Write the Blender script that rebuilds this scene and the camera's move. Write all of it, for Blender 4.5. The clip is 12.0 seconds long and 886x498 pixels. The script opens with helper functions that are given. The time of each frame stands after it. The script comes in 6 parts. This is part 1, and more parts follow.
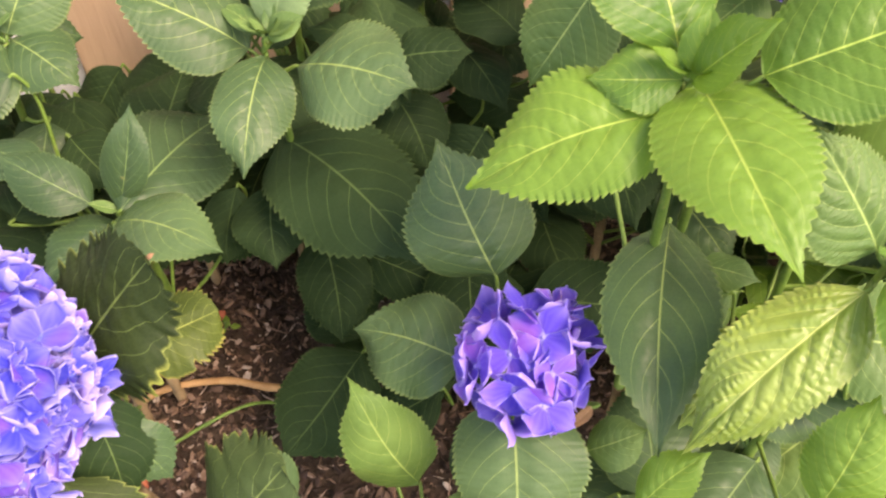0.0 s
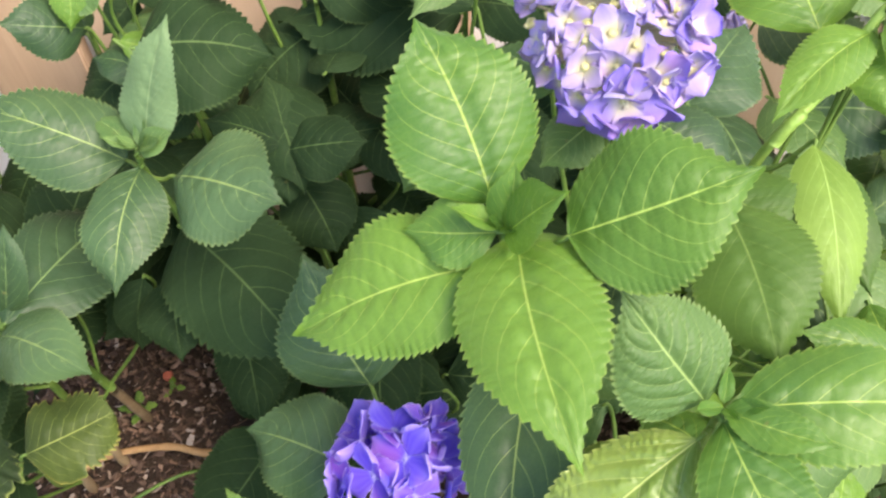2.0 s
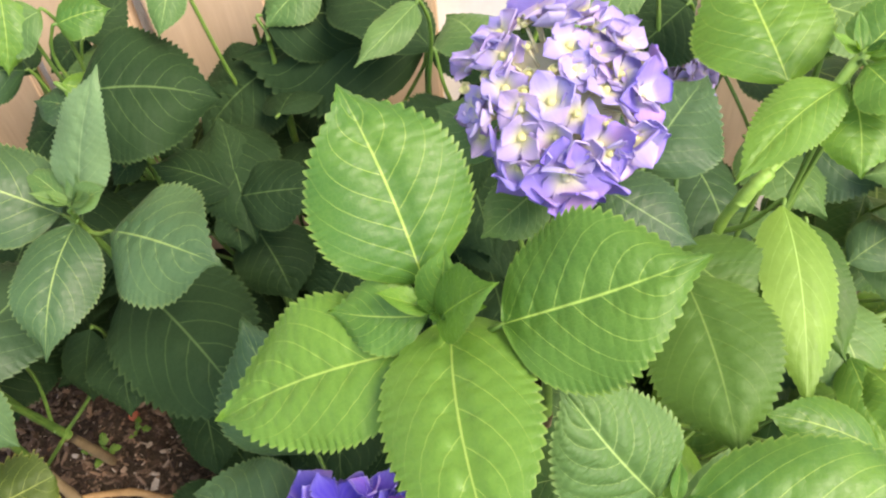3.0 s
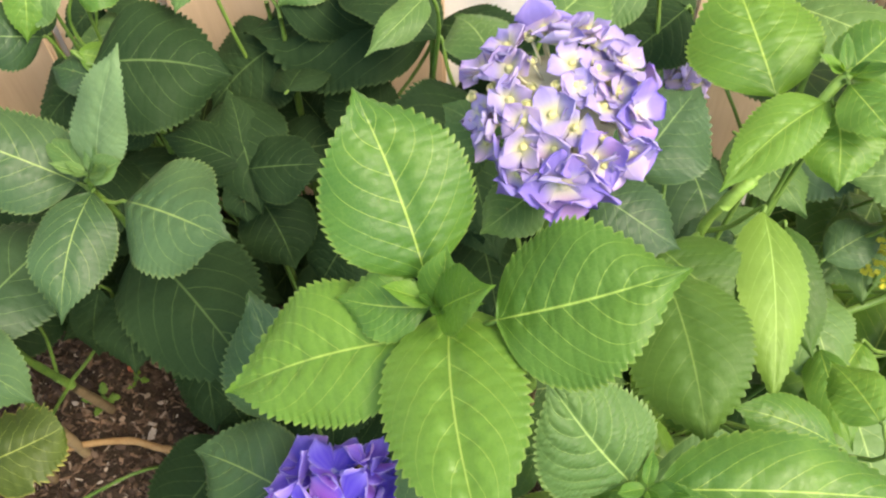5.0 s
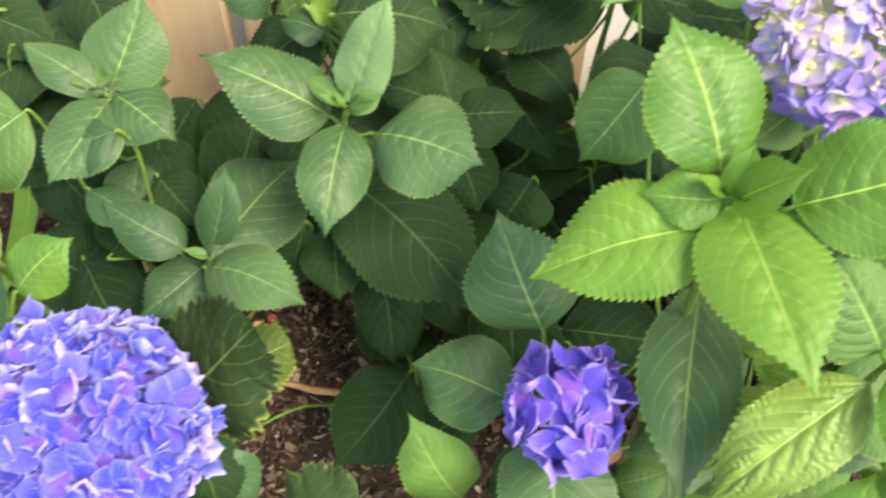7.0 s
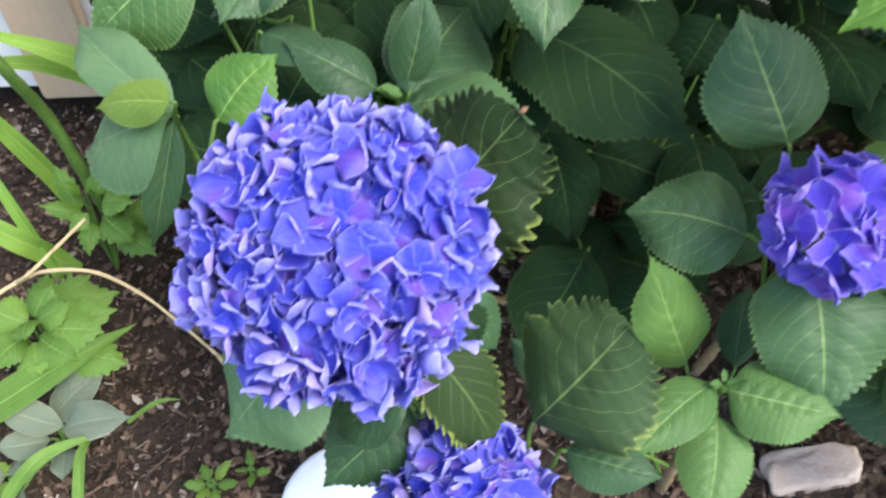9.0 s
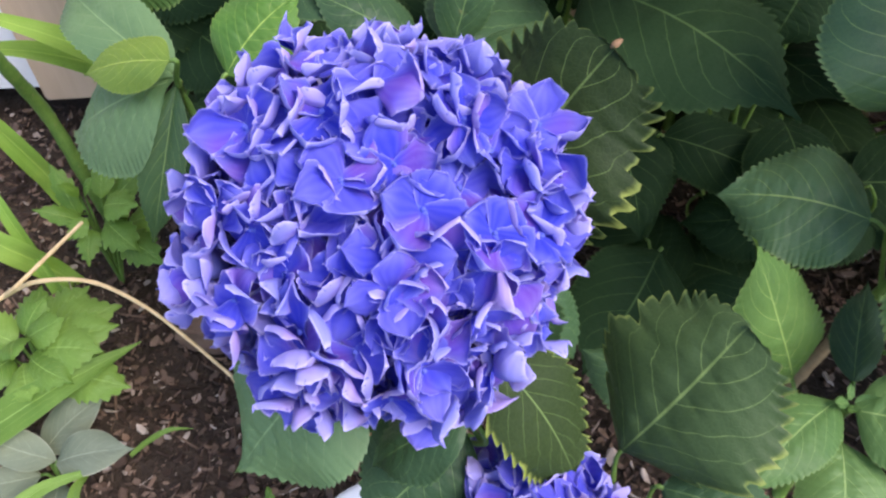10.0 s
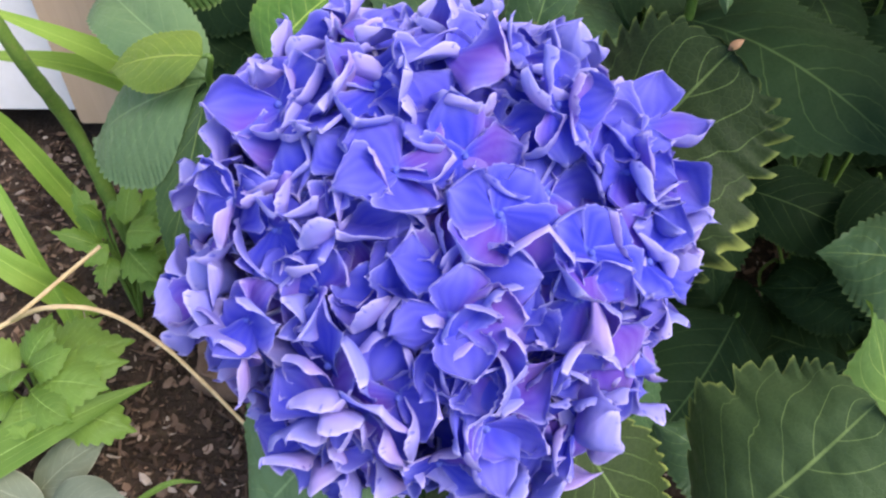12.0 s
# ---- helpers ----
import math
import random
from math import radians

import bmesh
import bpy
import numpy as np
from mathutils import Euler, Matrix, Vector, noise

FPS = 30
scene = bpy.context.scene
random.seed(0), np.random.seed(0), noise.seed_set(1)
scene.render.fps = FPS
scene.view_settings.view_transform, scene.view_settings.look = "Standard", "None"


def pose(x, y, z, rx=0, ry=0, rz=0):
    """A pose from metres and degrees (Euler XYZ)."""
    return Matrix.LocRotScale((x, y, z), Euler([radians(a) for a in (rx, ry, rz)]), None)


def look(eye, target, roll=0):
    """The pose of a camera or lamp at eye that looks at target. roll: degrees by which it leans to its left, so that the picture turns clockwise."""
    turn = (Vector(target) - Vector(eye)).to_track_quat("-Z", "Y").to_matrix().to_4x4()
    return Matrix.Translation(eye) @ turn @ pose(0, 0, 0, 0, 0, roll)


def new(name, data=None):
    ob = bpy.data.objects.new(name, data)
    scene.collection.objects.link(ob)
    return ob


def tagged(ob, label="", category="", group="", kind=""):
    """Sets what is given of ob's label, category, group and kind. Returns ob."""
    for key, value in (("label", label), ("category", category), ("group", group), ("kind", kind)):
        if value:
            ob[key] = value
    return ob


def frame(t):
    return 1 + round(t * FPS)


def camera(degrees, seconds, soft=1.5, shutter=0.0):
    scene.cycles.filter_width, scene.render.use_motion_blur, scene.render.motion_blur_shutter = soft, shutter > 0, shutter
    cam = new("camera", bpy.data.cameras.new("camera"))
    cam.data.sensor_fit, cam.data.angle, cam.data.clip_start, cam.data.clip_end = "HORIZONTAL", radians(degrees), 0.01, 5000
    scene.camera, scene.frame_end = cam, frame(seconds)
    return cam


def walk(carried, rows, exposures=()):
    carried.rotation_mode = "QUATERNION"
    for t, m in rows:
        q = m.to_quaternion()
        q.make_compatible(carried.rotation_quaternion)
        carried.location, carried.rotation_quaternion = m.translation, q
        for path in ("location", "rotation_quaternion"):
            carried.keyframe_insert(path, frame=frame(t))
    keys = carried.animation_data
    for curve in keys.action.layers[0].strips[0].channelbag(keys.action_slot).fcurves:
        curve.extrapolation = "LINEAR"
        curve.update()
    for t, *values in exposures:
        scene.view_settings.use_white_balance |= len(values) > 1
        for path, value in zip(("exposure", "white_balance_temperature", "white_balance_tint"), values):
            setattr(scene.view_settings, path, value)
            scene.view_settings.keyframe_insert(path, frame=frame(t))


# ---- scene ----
cam = camera(52.5, 12.0, soft=2.3, shutter=0.5)
METRES, EYE, TILT, LEAN, TURN = 0.95, 0.85, -50.0, 0.0, 0.0
ROWS = [
    (0.0, 0.0, 0.0, 0.0, 0.0, -0.0, 0.0),
    (0.5, 0.0373, -0.0003, 0.0169, 1.78, -0.41, -0.02),
    (1.0, 0.0599, 0.0065, 0.0394, 2.98, -1.33, -0.35),
    (1.5, 0.0941, 0.0138, 0.0631, 3.1, -1.5, 0.5),
    (2.0, 0.125, 0.0101, 0.0956, 2.82, -1.44, 1.19),
    (2.5, 0.1445, 0.0289, 0.1176, 2.88, -1.51, 1.23),
    (3.0, 0.1629, 0.0504, 0.1356, 3.25, -1.48, 1.45),
    (5.0, 0.1581, 0.0175, 0.1606, 2.68, -4.59, -1.18),
    (5.5, 0.1317, -0.022, 0.145, 1.85, -4.73, -1.36),
    (6.0, 0.0924, -0.058, 0.1307, 1.09, -4.42, -1.74),
    (6.5, 0.0325, -0.0761, 0.1125, 0.45, -4.03, -2.44),
    (7.0, -0.043, -0.0818, 0.0848, 0.41, -3.16, -2.39),
    (9.0, -0.2228, -0.003, -0.0673, -0.43, -1.75, 1.94),
    (9.5, -0.2454, 0.0634, -0.0898, 0.23, -1.17, 2.65),
    (10.0, -0.2456, 0.1158, -0.0962, 0.95, 0.42, 2.51),
    (10.5, -0.2581, 0.1458, -0.102, 1.74, 2.29, 1.1),
    (11.0, -0.2652, 0.1724, -0.1021, 2.57, 3.39, -0.23),
    (11.5, -0.2653, 0.1828, -0.1095, 2.89, 4.05, -0.79),
    (12.0, -0.2598, 0.1912, -0.109, 2.87, 4.71, -1.2),
]
walk(cam, [(t, pose(0, 0, EYE, TILT, LEAN, TURN) @ pose(METRES * x, METRES * y, METRES * z, 90 + pitch, roll, yaw)) for t, x, y, z, yaw, pitch, roll in ROWS],
     exposures=[(0.0, 1.64, 9000, 30), (1.0, 1.53, 8600, 29), (2.0, 1.43, 7400, 21), (3.0, 1.38, 7700, 16), (5.0, 1.31, 8000, 11), (7.0, 1.62, 8300, 6), (9.0, 1.20, 6400, 11), (10.0, 0.97, 6550, 20), (11.0, 0.99, 6800, 25), (12.0, 0.95, 6800, 19)])


# world, sun and exposure: bright open shade, soft light from high on the right
world = bpy.data.worlds.new("sky")
scene.world = world
world.use_nodes = True
wn = world.node_tree
sky = wn.nodes.new("ShaderNodeTexSky")
sky.sky_type, sky.sun_disc = "NISHITA", False
SUN_AZ, SUN_EL = radians(125), radians(52)
sky.sun_elevation, sky.sun_rotation = SUN_EL, SUN_AZ
wn.nodes["Background"].inputs["Strength"].default_value = 0.20
wn.links.new(sky.outputs[0], wn.nodes["Background"].inputs["Color"])
sun = new("sun", bpy.data.lights.new("sun", "SUN"))
sun.data.energy, sun.data.angle, sun.data.color = 2.5, radians(34), (1.0, 0.95, 0.87)
sun_from = Vector((math.sin(SUN_AZ) * math.cos(SUN_EL), math.cos(SUN_AZ) * math.cos(SUN_EL), math.sin(SUN_EL)))
sun.matrix_world = look(sun_from * 5, (0, 0, 0))


# ---- materials ----
def material(name, rough=0.6, spec=0.4):
    m = bpy.data.materials.new(name)
    m.use_nodes = True
    p = m.node_tree.nodes["Principled BSDF"]
    p.inputs["Roughness"].default_value = rough
    p.inputs["Specular IOR Level"].default_value = spec
    return m, m.node_tree, p


def node(nt, kind, **values):
    n = nt.nodes.new(kind)
    for k, v in values.items():
        n.inputs[int(k[1:]) if k[0] == "i" and k[1:].isdigit() else k].default_value = v
    return n


def sums(nt, op, a, b=None):
    n = nt.nodes.new("ShaderNodeMath")
    n.operation = op
    for i, v in enumerate((a, b)):
        if v is None:
            continue
        if isinstance(v, (int, float)):
            n.inputs[i].default_value = v
        else:
            nt.links.new(v, n.inputs[i])
    return n.outputs[0]


def steps(nt, value, lo, hi, a=0.0, b=1.0):
    n = nt.nodes.new("ShaderNodeMapRange")
    n.interpolation_type = "SMOOTHSTEP"
    for i, v in enumerate((value, lo, hi, a, b)):
        if isinstance(v, (int, float)):
            n.inputs[i].default_value = v
        else:
            nt.links.new(v, n.inputs[i])
    return n.outputs[0]


def blend(nt, f, a, b, mode="MIX"):
    n = nt.nodes.new("ShaderNodeMix")
    n.data_type, n.blend_type = "RGBA", mode
    for i, v in ((0, f), (6, a), (7, b)):
        if isinstance(v, (int, float)):
            n.inputs[i].default_value = v
        elif isinstance(v, tuple):
            n.inputs[i].default_value = (*v, 1)
        else:
            nt.links.new(v, n.inputs[i])
    return n.outputs[2]


def noise_of(nt, scale, detail=4.0, coords=None, rough=0.55):
    n = node(nt, "ShaderNodeTexNoise", Scale=scale, Detail=detail, Roughness=rough)
    if coords is None:
        coords = nt.nodes.new("ShaderNodeTexCoord").outputs["Object"]
    nt.links.new(coords, n.inputs["Vector"])
    return n.outputs["Fac"]


def bump(nt, p, height, strength, distance):
    b = node(nt, "ShaderNodeBump", Strength=strength, Distance=distance)
    nt.links.new(height, b.inputs["Height"])
    nt.links.new(b.outputs[0], p.inputs["Normal"])
    return b


VEINS, SLANT, CURVE, SHIFT = 7.5, 0.27, 0.17, 0.3


def leaf_material(name, dark, light, vein, rough, through_light, edge=None, spec=0.24, veins=VEINS, slant=SLANT, curve=CURVE):
    m, nt, p = material(name, rough, spec)
    uv = nt.nodes.new("ShaderNodeUVMap").outputs[0]
    sep = nt.nodes.new("ShaderNodeSeparateXYZ")
    nt.links.new(uv, sep.inputs[0])
    u = sep.outputs[0]
    v = sums(nt, "ABSOLUTE", sums(nt, "SUBTRACT", sums(nt, "MULTIPLY", sep.outputs[1], 2.0), 1.0))
    rnd = nt.nodes.new("ShaderNodeObjectInfo").outputs["Random"]
    # side veins run from the midrib and bend towards the tip
    s = sums(nt, "SUBTRACT", u, sums(nt, "MULTIPLY", v, sums(nt, "ADD", slant, sums(nt, "MULTIPLY", sums(nt, "MULTIPLY", v, v), curve))))
    s = sums(nt, "ADD", s, sums(nt, "MULTIPLY", sums(nt, "LESS_THAN", sep.outputs[1], 0.5), SHIFT / veins))
    wob = noise_of(nt, 40.0, 2.0)
    s = sums(nt, "ADD", s, sums(nt, "MULTIPLY", sums(nt, "SUBTRACT", wob, 0.5), 0.018))
    f = sums(nt, "ABSOLUTE", sums(nt, "SUBTRACT", sums(nt, "FRACT", sums(nt, "ADD", sums(nt, "MULTIPLY", s, veins), 0.5)), 0.5))
    side = sums(nt, "MULTIPLY", steps(nt, f, 0.005, 0.024, 1.0, 0.0), steps(nt, v, 0.55, 1.0, 1.0, 0.15))
    mid = sums(nt, "MULTIPLY", steps(nt, v, 0.007, 0.024, 1.0, 0.0), steps(nt, u, 0.5, 1.0, 1.0, 0.6))
    vor = nt.nodes.new("ShaderNodeTexVoronoi")
    vor.feature = "DISTANCE_TO_EDGE"
    vor.inputs["Scale"].default_value = 380.0
    nt.links.new(nt.nodes.new("ShaderNodeTexCoord").outputs["Object"], vor.inputs["Vector"])
    net = steps(nt, vor.outputs["Distance"], 0.0, 0.14, 1.0, 0.0)
    big = noise_of(nt, 22.0, 3.0)
    fine = noise_of(nt, 420.0, 3.0)
    col = blend(nt, steps(nt, sums(nt, "ADD", sums(nt, "MULTIPLY", big, 0.7), sums(nt, "MULTIPLY", rnd, 0.35)), 0.3, 0.75), dark, light)
    col = blend(nt, sums(nt, "MULTIPLY", net, 0.05), col, vein)
    col = blend(nt, sums(nt, "MULTIPLY", steps(nt, fine, 0.45, 0.75), 0.18), col, dark)
    spots = steps(nt, noise_of(nt, 75.0, 2.0), 0.74, 0.80)
    col = blend(nt, sums(nt, "MULTIPLY", spots, 0.45), col, (0.19, 0.15, 0.05))
    col = blend(nt, sums(nt, "MULTIPLY", side, 0.9), col, vein)
    col = blend(nt, sums(nt, "MULTIPLY", mid, 0.9), col, tuple(1.2 * c for c in vein))
    col = blend(nt, sums(nt, "MULTIPLY", steps(nt, v, 0.95, 0.995), 0.40), col, vein)
    if edge:
        rim = steps(nt, sums(nt, "ADD", v, sums(nt, "MULTIPLY", big, 0.25)), 1.07, 1.16)
        col = blend(nt, sums(nt, "MULTIPLY", rim, 0.60), col, edge)
    nt.links.new(col, p.inputs["Base Color"])
    h = sums(nt, "ADD", sums(nt, "MULTIPLY", net, -0.16), sums(nt, "MULTIPLY", fine, 0.20))
    bump(nt, p, h, 0.36, 0.0012)
    nt.links.new(steps(nt, fine, 0.3, 0.8, rough - 0.08, rough + 0.12), p.inputs["Roughness"])
    t = nt.nodes.new("ShaderNodeBsdfTranslucent")
    warm = blend(nt, 1.0, col, (1.3, 1.25, 0.5), "MULTIPLY")
    nt.links.new(warm, t.inputs["Color"])
    mx = nt.nodes.new("ShaderNodeMixShader")
    mx.inputs[0].default_value = through_light
    nt.links.new(p.outputs[0], mx.inputs[1])
    nt.links.new(t.outputs[0], mx.inputs[2])
    nt.links.new(mx.outputs[0], nt.nodes["Material Output"].inputs["Surface"])
    return m


LEAF = {
    "young": leaf_material("young_leaf", (0.054, 0.154, 0.026), (0.122, 0.258, 0.035), (0.30, 0.43, 0.09), 0.44, 0.32, spec=0.36),
    "grassy": leaf_material("grass_green_leaf", (0.045, 0.128, 0.020), (0.088, 0.200, 0.030), (0.28, 0.42, 0.09), 0.46, 0.28, spec=0.28),
    "mid": leaf_material("green_leaf", (0.060, 0.134, 0.037), (0.102, 0.194, 0.056), (0.25, 0.36, 0.12), 0.50, 0.2),
    "crinkled": leaf_material("crinkled_leaf", (0.122, 0.222, 0.038), (0.265, 0.375, 0.085), (0.44, 0.52, 0.16), 0.36, 0.25, spec=0.45),
    "dusky": leaf_material("dusky_leaf", (0.036, 0.084, 0.031), (0.064, 0.130, 0.049), (0.21, 0.30, 0.09), 0.46, 0.18, spec=0.30),
    "mature": leaf_material("mature_leaf", (0.026, 0.064, 0.026), (0.045, 0.096, 0.040), (0.13, 0.21, 0.075), 0.46, 0.15, spec=0.24),
    # "deep" is a darkened leaf green with the bush's inner shade put into the colour
    "deep": leaf_material("shade_toned_leaf", (0.013, 0.032, 0.012), (0.023, 0.050, 0.019), (0.070, 0.12, 0.040), 0.60, 0.12, spec=0.06),
    "old": leaf_material("chewed_leaf", (0.038, 0.068, 0.017), (0.088, 0.130, 0.027), (0.24, 0.30, 0.08), 0.5, 0.25, (0.32, 0.29, 0.07)),
    "olive": leaf_material("olive_leaf", (0.038, 0.096, 0.016), (0.068, 0.145, 0.025), (0.13, 0.21, 0.05), 0.50, 0.22),
    "dry": leaf_material("dead_leaf", (0.17, 0.095, 0.045), (0.34, 0.20, 0.11), (0.40, 0.27, 0.15), 0.7, 0.1),
    "pale": leaf_material("pale_leaf", (0.085, 0.165, 0.070), (0.140, 0.240, 0.105), (0.20, 0.31, 0.14), 0.50, 0.25),
    "yellow": leaf_material("yellowing_leaf", (0.11, 0.21, 0.04), (0.19, 0.29, 0.045), (0.42, 0.50, 0.12), 0.5, 0.3),
    "edged": leaf_material("rimmed_leaf", (0.017, 0.032, 0.011), (0.030, 0.050, 0.016), (0.115, 0.175, 0.055), 0.55, 0.15, (0.36, 0.42, 0.09), spec=0.10, veins=6.0, slant=0.44, curve=0.06),
    "rimmed": leaf_material("pale_rimmed_leaf", (0.024, 0.050, 0.017), (0.041, 0.075, 0.026), (0.15, 0.22, 0.07), 0.5, 0.15, (0.36, 0.42, 0.09), spec=0.16, veins=6.0, slant=0.44, curve=0.06),
    "light": leaf_material("light_leaf", (0.078, 0.170, 0.042), (0.132, 0.245, 0.064), (0.28, 0.40, 0.12), 0.48, 0.3),
    "grey": leaf_material("grey_leaf", (0.125, 0.155, 0.100), (0.195, 0.225, 0.150), (0.28, 0.31, 0.21), 0.85, 0.1, (0.52, 0.50, 0.36)),
    "herb": leaf_material("herb_leaf", (0.11, 0.215, 0.034), (0.19, 0.325, 0.058), (0.30, 0.45, 0.12), 0.48, 0.28),
    "strap": leaf_material("strap_leaf", (0.19, 0.36, 0.06), (0.30, 0.48, 0.10), (0.42, 0.58, 0.15), 0.4, 0.3),
}


def petal_material(name, inner, outer, rim, eye, warm_part, rough=0.82):
    m, nt, p = material(name, rough, 0.10)
    uv = nt.nodes.new("ShaderNodeUVMap").outputs[0]
    sep = nt.nodes.new("ShaderNodeSeparateXYZ")
    nt.links.new(uv, sep.inputs[0])
    u = sep.outputs[0]
    v = sums(nt, "ABSOLUTE", sums(nt, "SUBTRACT", sums(nt, "MULTIPLY", sep.outputs[1], 2.0), 1.0))
    rnd = nt.nodes.new("ShaderNodeObjectInfo").outputs["Random"]
    soft = noise_of(nt, 30.0, 2.0)
    fine = noise_of(nt, 500.0, 3.0)
    mix = steps(nt, sums(nt, "ADD", sums(nt, "MULTIPLY", rnd, 0.6), sums(nt, "MULTIPLY", soft, 0.6)), 0.35, 0.95)
    body = blend(nt, mix, inner, outer)
    body = blend(nt, sums(nt, "MULTIPLY", steps(nt, soft, 0.49, 0.66), warm_part[1]), body, warm_part[0])
    vein = nt.nodes.new("ShaderNodeTexWave")
    vein.bands_direction = "Y"
    for k, x in (("Scale", 2.2), ("Distortion", 3.5), ("Detail", 3.0)):
        vein.inputs[k].default_value = x
    nt.links.new(uv, vein.inputs["Vector"])
    body = blend(nt, sums(nt, "MULTIPLY", vein.outputs["Fac"], 0.05), body, rim)
    outward = steps(nt, sums(nt, "MAXIMUM", v, sums(nt, "MULTIPLY", u, 0.95)), 0.45, 1.0)
    body = blend(nt, sums(nt, "MULTIPLY", outward, 0.24), body, rim)
    edge = sums(nt, "MAXIMUM", steps(nt, v, 0.91, 0.995), steps(nt, u, 0.95, 1.0))
    body = blend(nt, sums(nt, "MULTIPLY", edge, 0.65), body, rim)
    body = blend(nt, steps(nt, u, 0.02, eye[2], eye[1], 0.0), body, eye[0])
    nt.links.new(body, p.inputs["Base Color"])
    bump(nt, p, sums(nt, "ADD", fine, sums(nt, "MULTIPLY", vein.outputs["Fac"], 0.22)), 0.40, 0.0008)
    t = nt.nodes.new("ShaderNodeBsdfTranslucent")
    nt.links.new(body, t.inputs["Color"])
    mx = nt.nodes.new("ShaderNodeMixShader")
    mx.inputs[0].default_value = 0.42
    nt.links.new(p.outputs[0], mx.inputs[1])
    nt.links.new(t.outputs[0], mx.inputs[2])
    nt.links.new(mx.outputs[0], nt.nodes["Material Output"].inputs["Surface"])
    return m


PETAL = {
    "blue": petal_material("blue_petal", (0.052, 0.066, 0.60), (0.120, 0.118, 0.68), (0.60, 0.58, 0.91), ((0.20, 0.27, 0.74), 0.6, 0.08), ((0.21, 0.090, 0.52), 0.85)),
    "blue_under": petal_material("blue_petal_underside", (0.20, 0.225, 0.74), (0.38, 0.34, 0.79), (0.72, 0.66, 0.91), ((0.30, 0.34, 0.72), 0.5, 0.2), ((0.40, 0.24, 0.62), 0.6)),
    "violet": petal_material("violet_petal", (0.120, 0.085, 0.68), (0.23, 0.130, 0.72), (0.66, 0.60, 0.90), ((0.50, 0.50, 0.80), 0.8, 0.14), ((0.38, 0.13, 0.62), 0.7)),
    "violet_under": petal_material("violet_petal_underside", (0.25, 0.19, 0.76), (0.36, 0.25, 0.78), (0.64, 0.56, 0.92), ((0.40, 0.40, 0.74), 0.5, 0.2), ((0.42, 0.20, 0.60), 0.6)),
    "pale": petal_material("pale_petal", (0.29, 0.24, 0.72), (0.44, 0.33, 0.70), (0.17, 0.12, 0.70), ((0.84, 0.82, 0.58), 1.0, 0.50), ((0.64, 0.40, 0.72), 0.75)),
    "pale_under": petal_material("pale_petal_underside", (0.36, 0.31, 0.72), (0.48, 0.39, 0.72), (0.32, 0.26, 0.72), ((0.80, 0.80, 0.60), 0.8, 0.4), ((0.60, 0.44, 0.70), 0.5)),
    "cream": petal_material("cream_petal", (0.42, 0.37, 0.68), (0.58, 0.46, 0.64), (0.32, 0.25, 0.70), ((0.74, 0.73, 0.38), 1.0, 0.66), ((0.80, 0.62, 0.76), 0.7)),
    "cream_under": petal_material("cream_petal_underside", (0.46, 0.43, 0.64), (0.58, 0.49, 0.64), (0.46, 0.38, 0.68), ((0.80, 0.80, 0.55), 0.8, 0.4), ((0.72, 0.58, 0.70), 0.5)),
    "bud": petal_material("bud_petal", (0.58, 0.60, 0.26), (0.68, 0.66, 0.38), (0.70, 0.62, 0.66), ((0.76, 0.74, 0.34), 0.9, 0.5), ((0.66, 0.56, 0.68), 0.4)),
}


def plain_material(name, a, b, scale, rough=0.7, bumps=0.4, dist=0.002, stretch=None, spec=0.3, spots=None):
    m, nt, p = material(name, rough, spec)
    co = nt.nodes.new("ShaderNodeTexCoord").outputs["Object"]
    if stretch:
        mp = nt.nodes.new("ShaderNodeMapping")
        mp.inputs["Scale"].default_value = stretch
        nt.links.new(co, mp.inputs[0])
        co = mp.outputs[0]
    n1, n2 = noise_of(nt, scale, 4.0, co), noise_of(nt, scale * 7, 4.0, co)
    rnd = nt.nodes.new("ShaderNodeObjectInfo").outputs["Random"]
    f = sums(nt, "ADD", sums(nt, "MULTIPLY", n1, 0.6), sums(nt, "ADD", sums(nt, "MULTIPLY", n2, 0.35), sums(nt, "MULTIPLY", rnd, 0.15)))
    col = blend(nt, steps(nt, f, 0.3, 0.75), a, b)
    if spots:
        col = blend(nt, steps(nt, noise_of(nt, scale * 2.3, 3.0, co), 0.62, 0.72), col, spots)
    nt.links.new(col, p.inputs["Base Color"])
    bump(nt, p, sums(nt, "ADD", n1, n2), bumps, dist)
    return m


STEM = plain_material("green_stem", (0.060, 0.135, 0.026), (0.135, 0.235, 0.046), 60, 0.45, 0.3, 0.001, spots=(0.16, 0.20, 0.06))
FRESH = plain_material("fresh_stem", (0.15, 0.29, 0.05), (0.26, 0.42, 0.09), 60, 0.45, 0.3, 0.001)
WOODY = plain_material("woody_stem", (0.16, 0.11, 0.06), (0.30, 0.22, 0.12), 50, 0.8, 0.6, 0.001)
TWIG = plain_material("dry_twig", (0.50, 0.35, 0.16), (0.74, 0.56, 0.30), 70, 0.7, 0.5, 0.001)
FALLEN = plain_material("brown_twig", (0.22, 0.12, 0.05), (0.42, 0.26, 0.12), 70, 0.75, 0.5, 0.001)
SOIL = plain_material("dark_soil", (0.022, 0.016, 0.011), (0.082, 0.058, 0.040), 38, 0.95, 1.0, 0.006, spots=(0.10, 0.075, 0.05))
BOARD = plain_material("weathered_board", (0.52, 0.37, 0.24), (0.62, 0.46, 0.31), 14, 0.75, 0.4, 0.002, (1, 1, 0.12), spots=(0.58, 0.39, 0.26))
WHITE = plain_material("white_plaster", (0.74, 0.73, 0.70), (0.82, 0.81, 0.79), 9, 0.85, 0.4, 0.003)
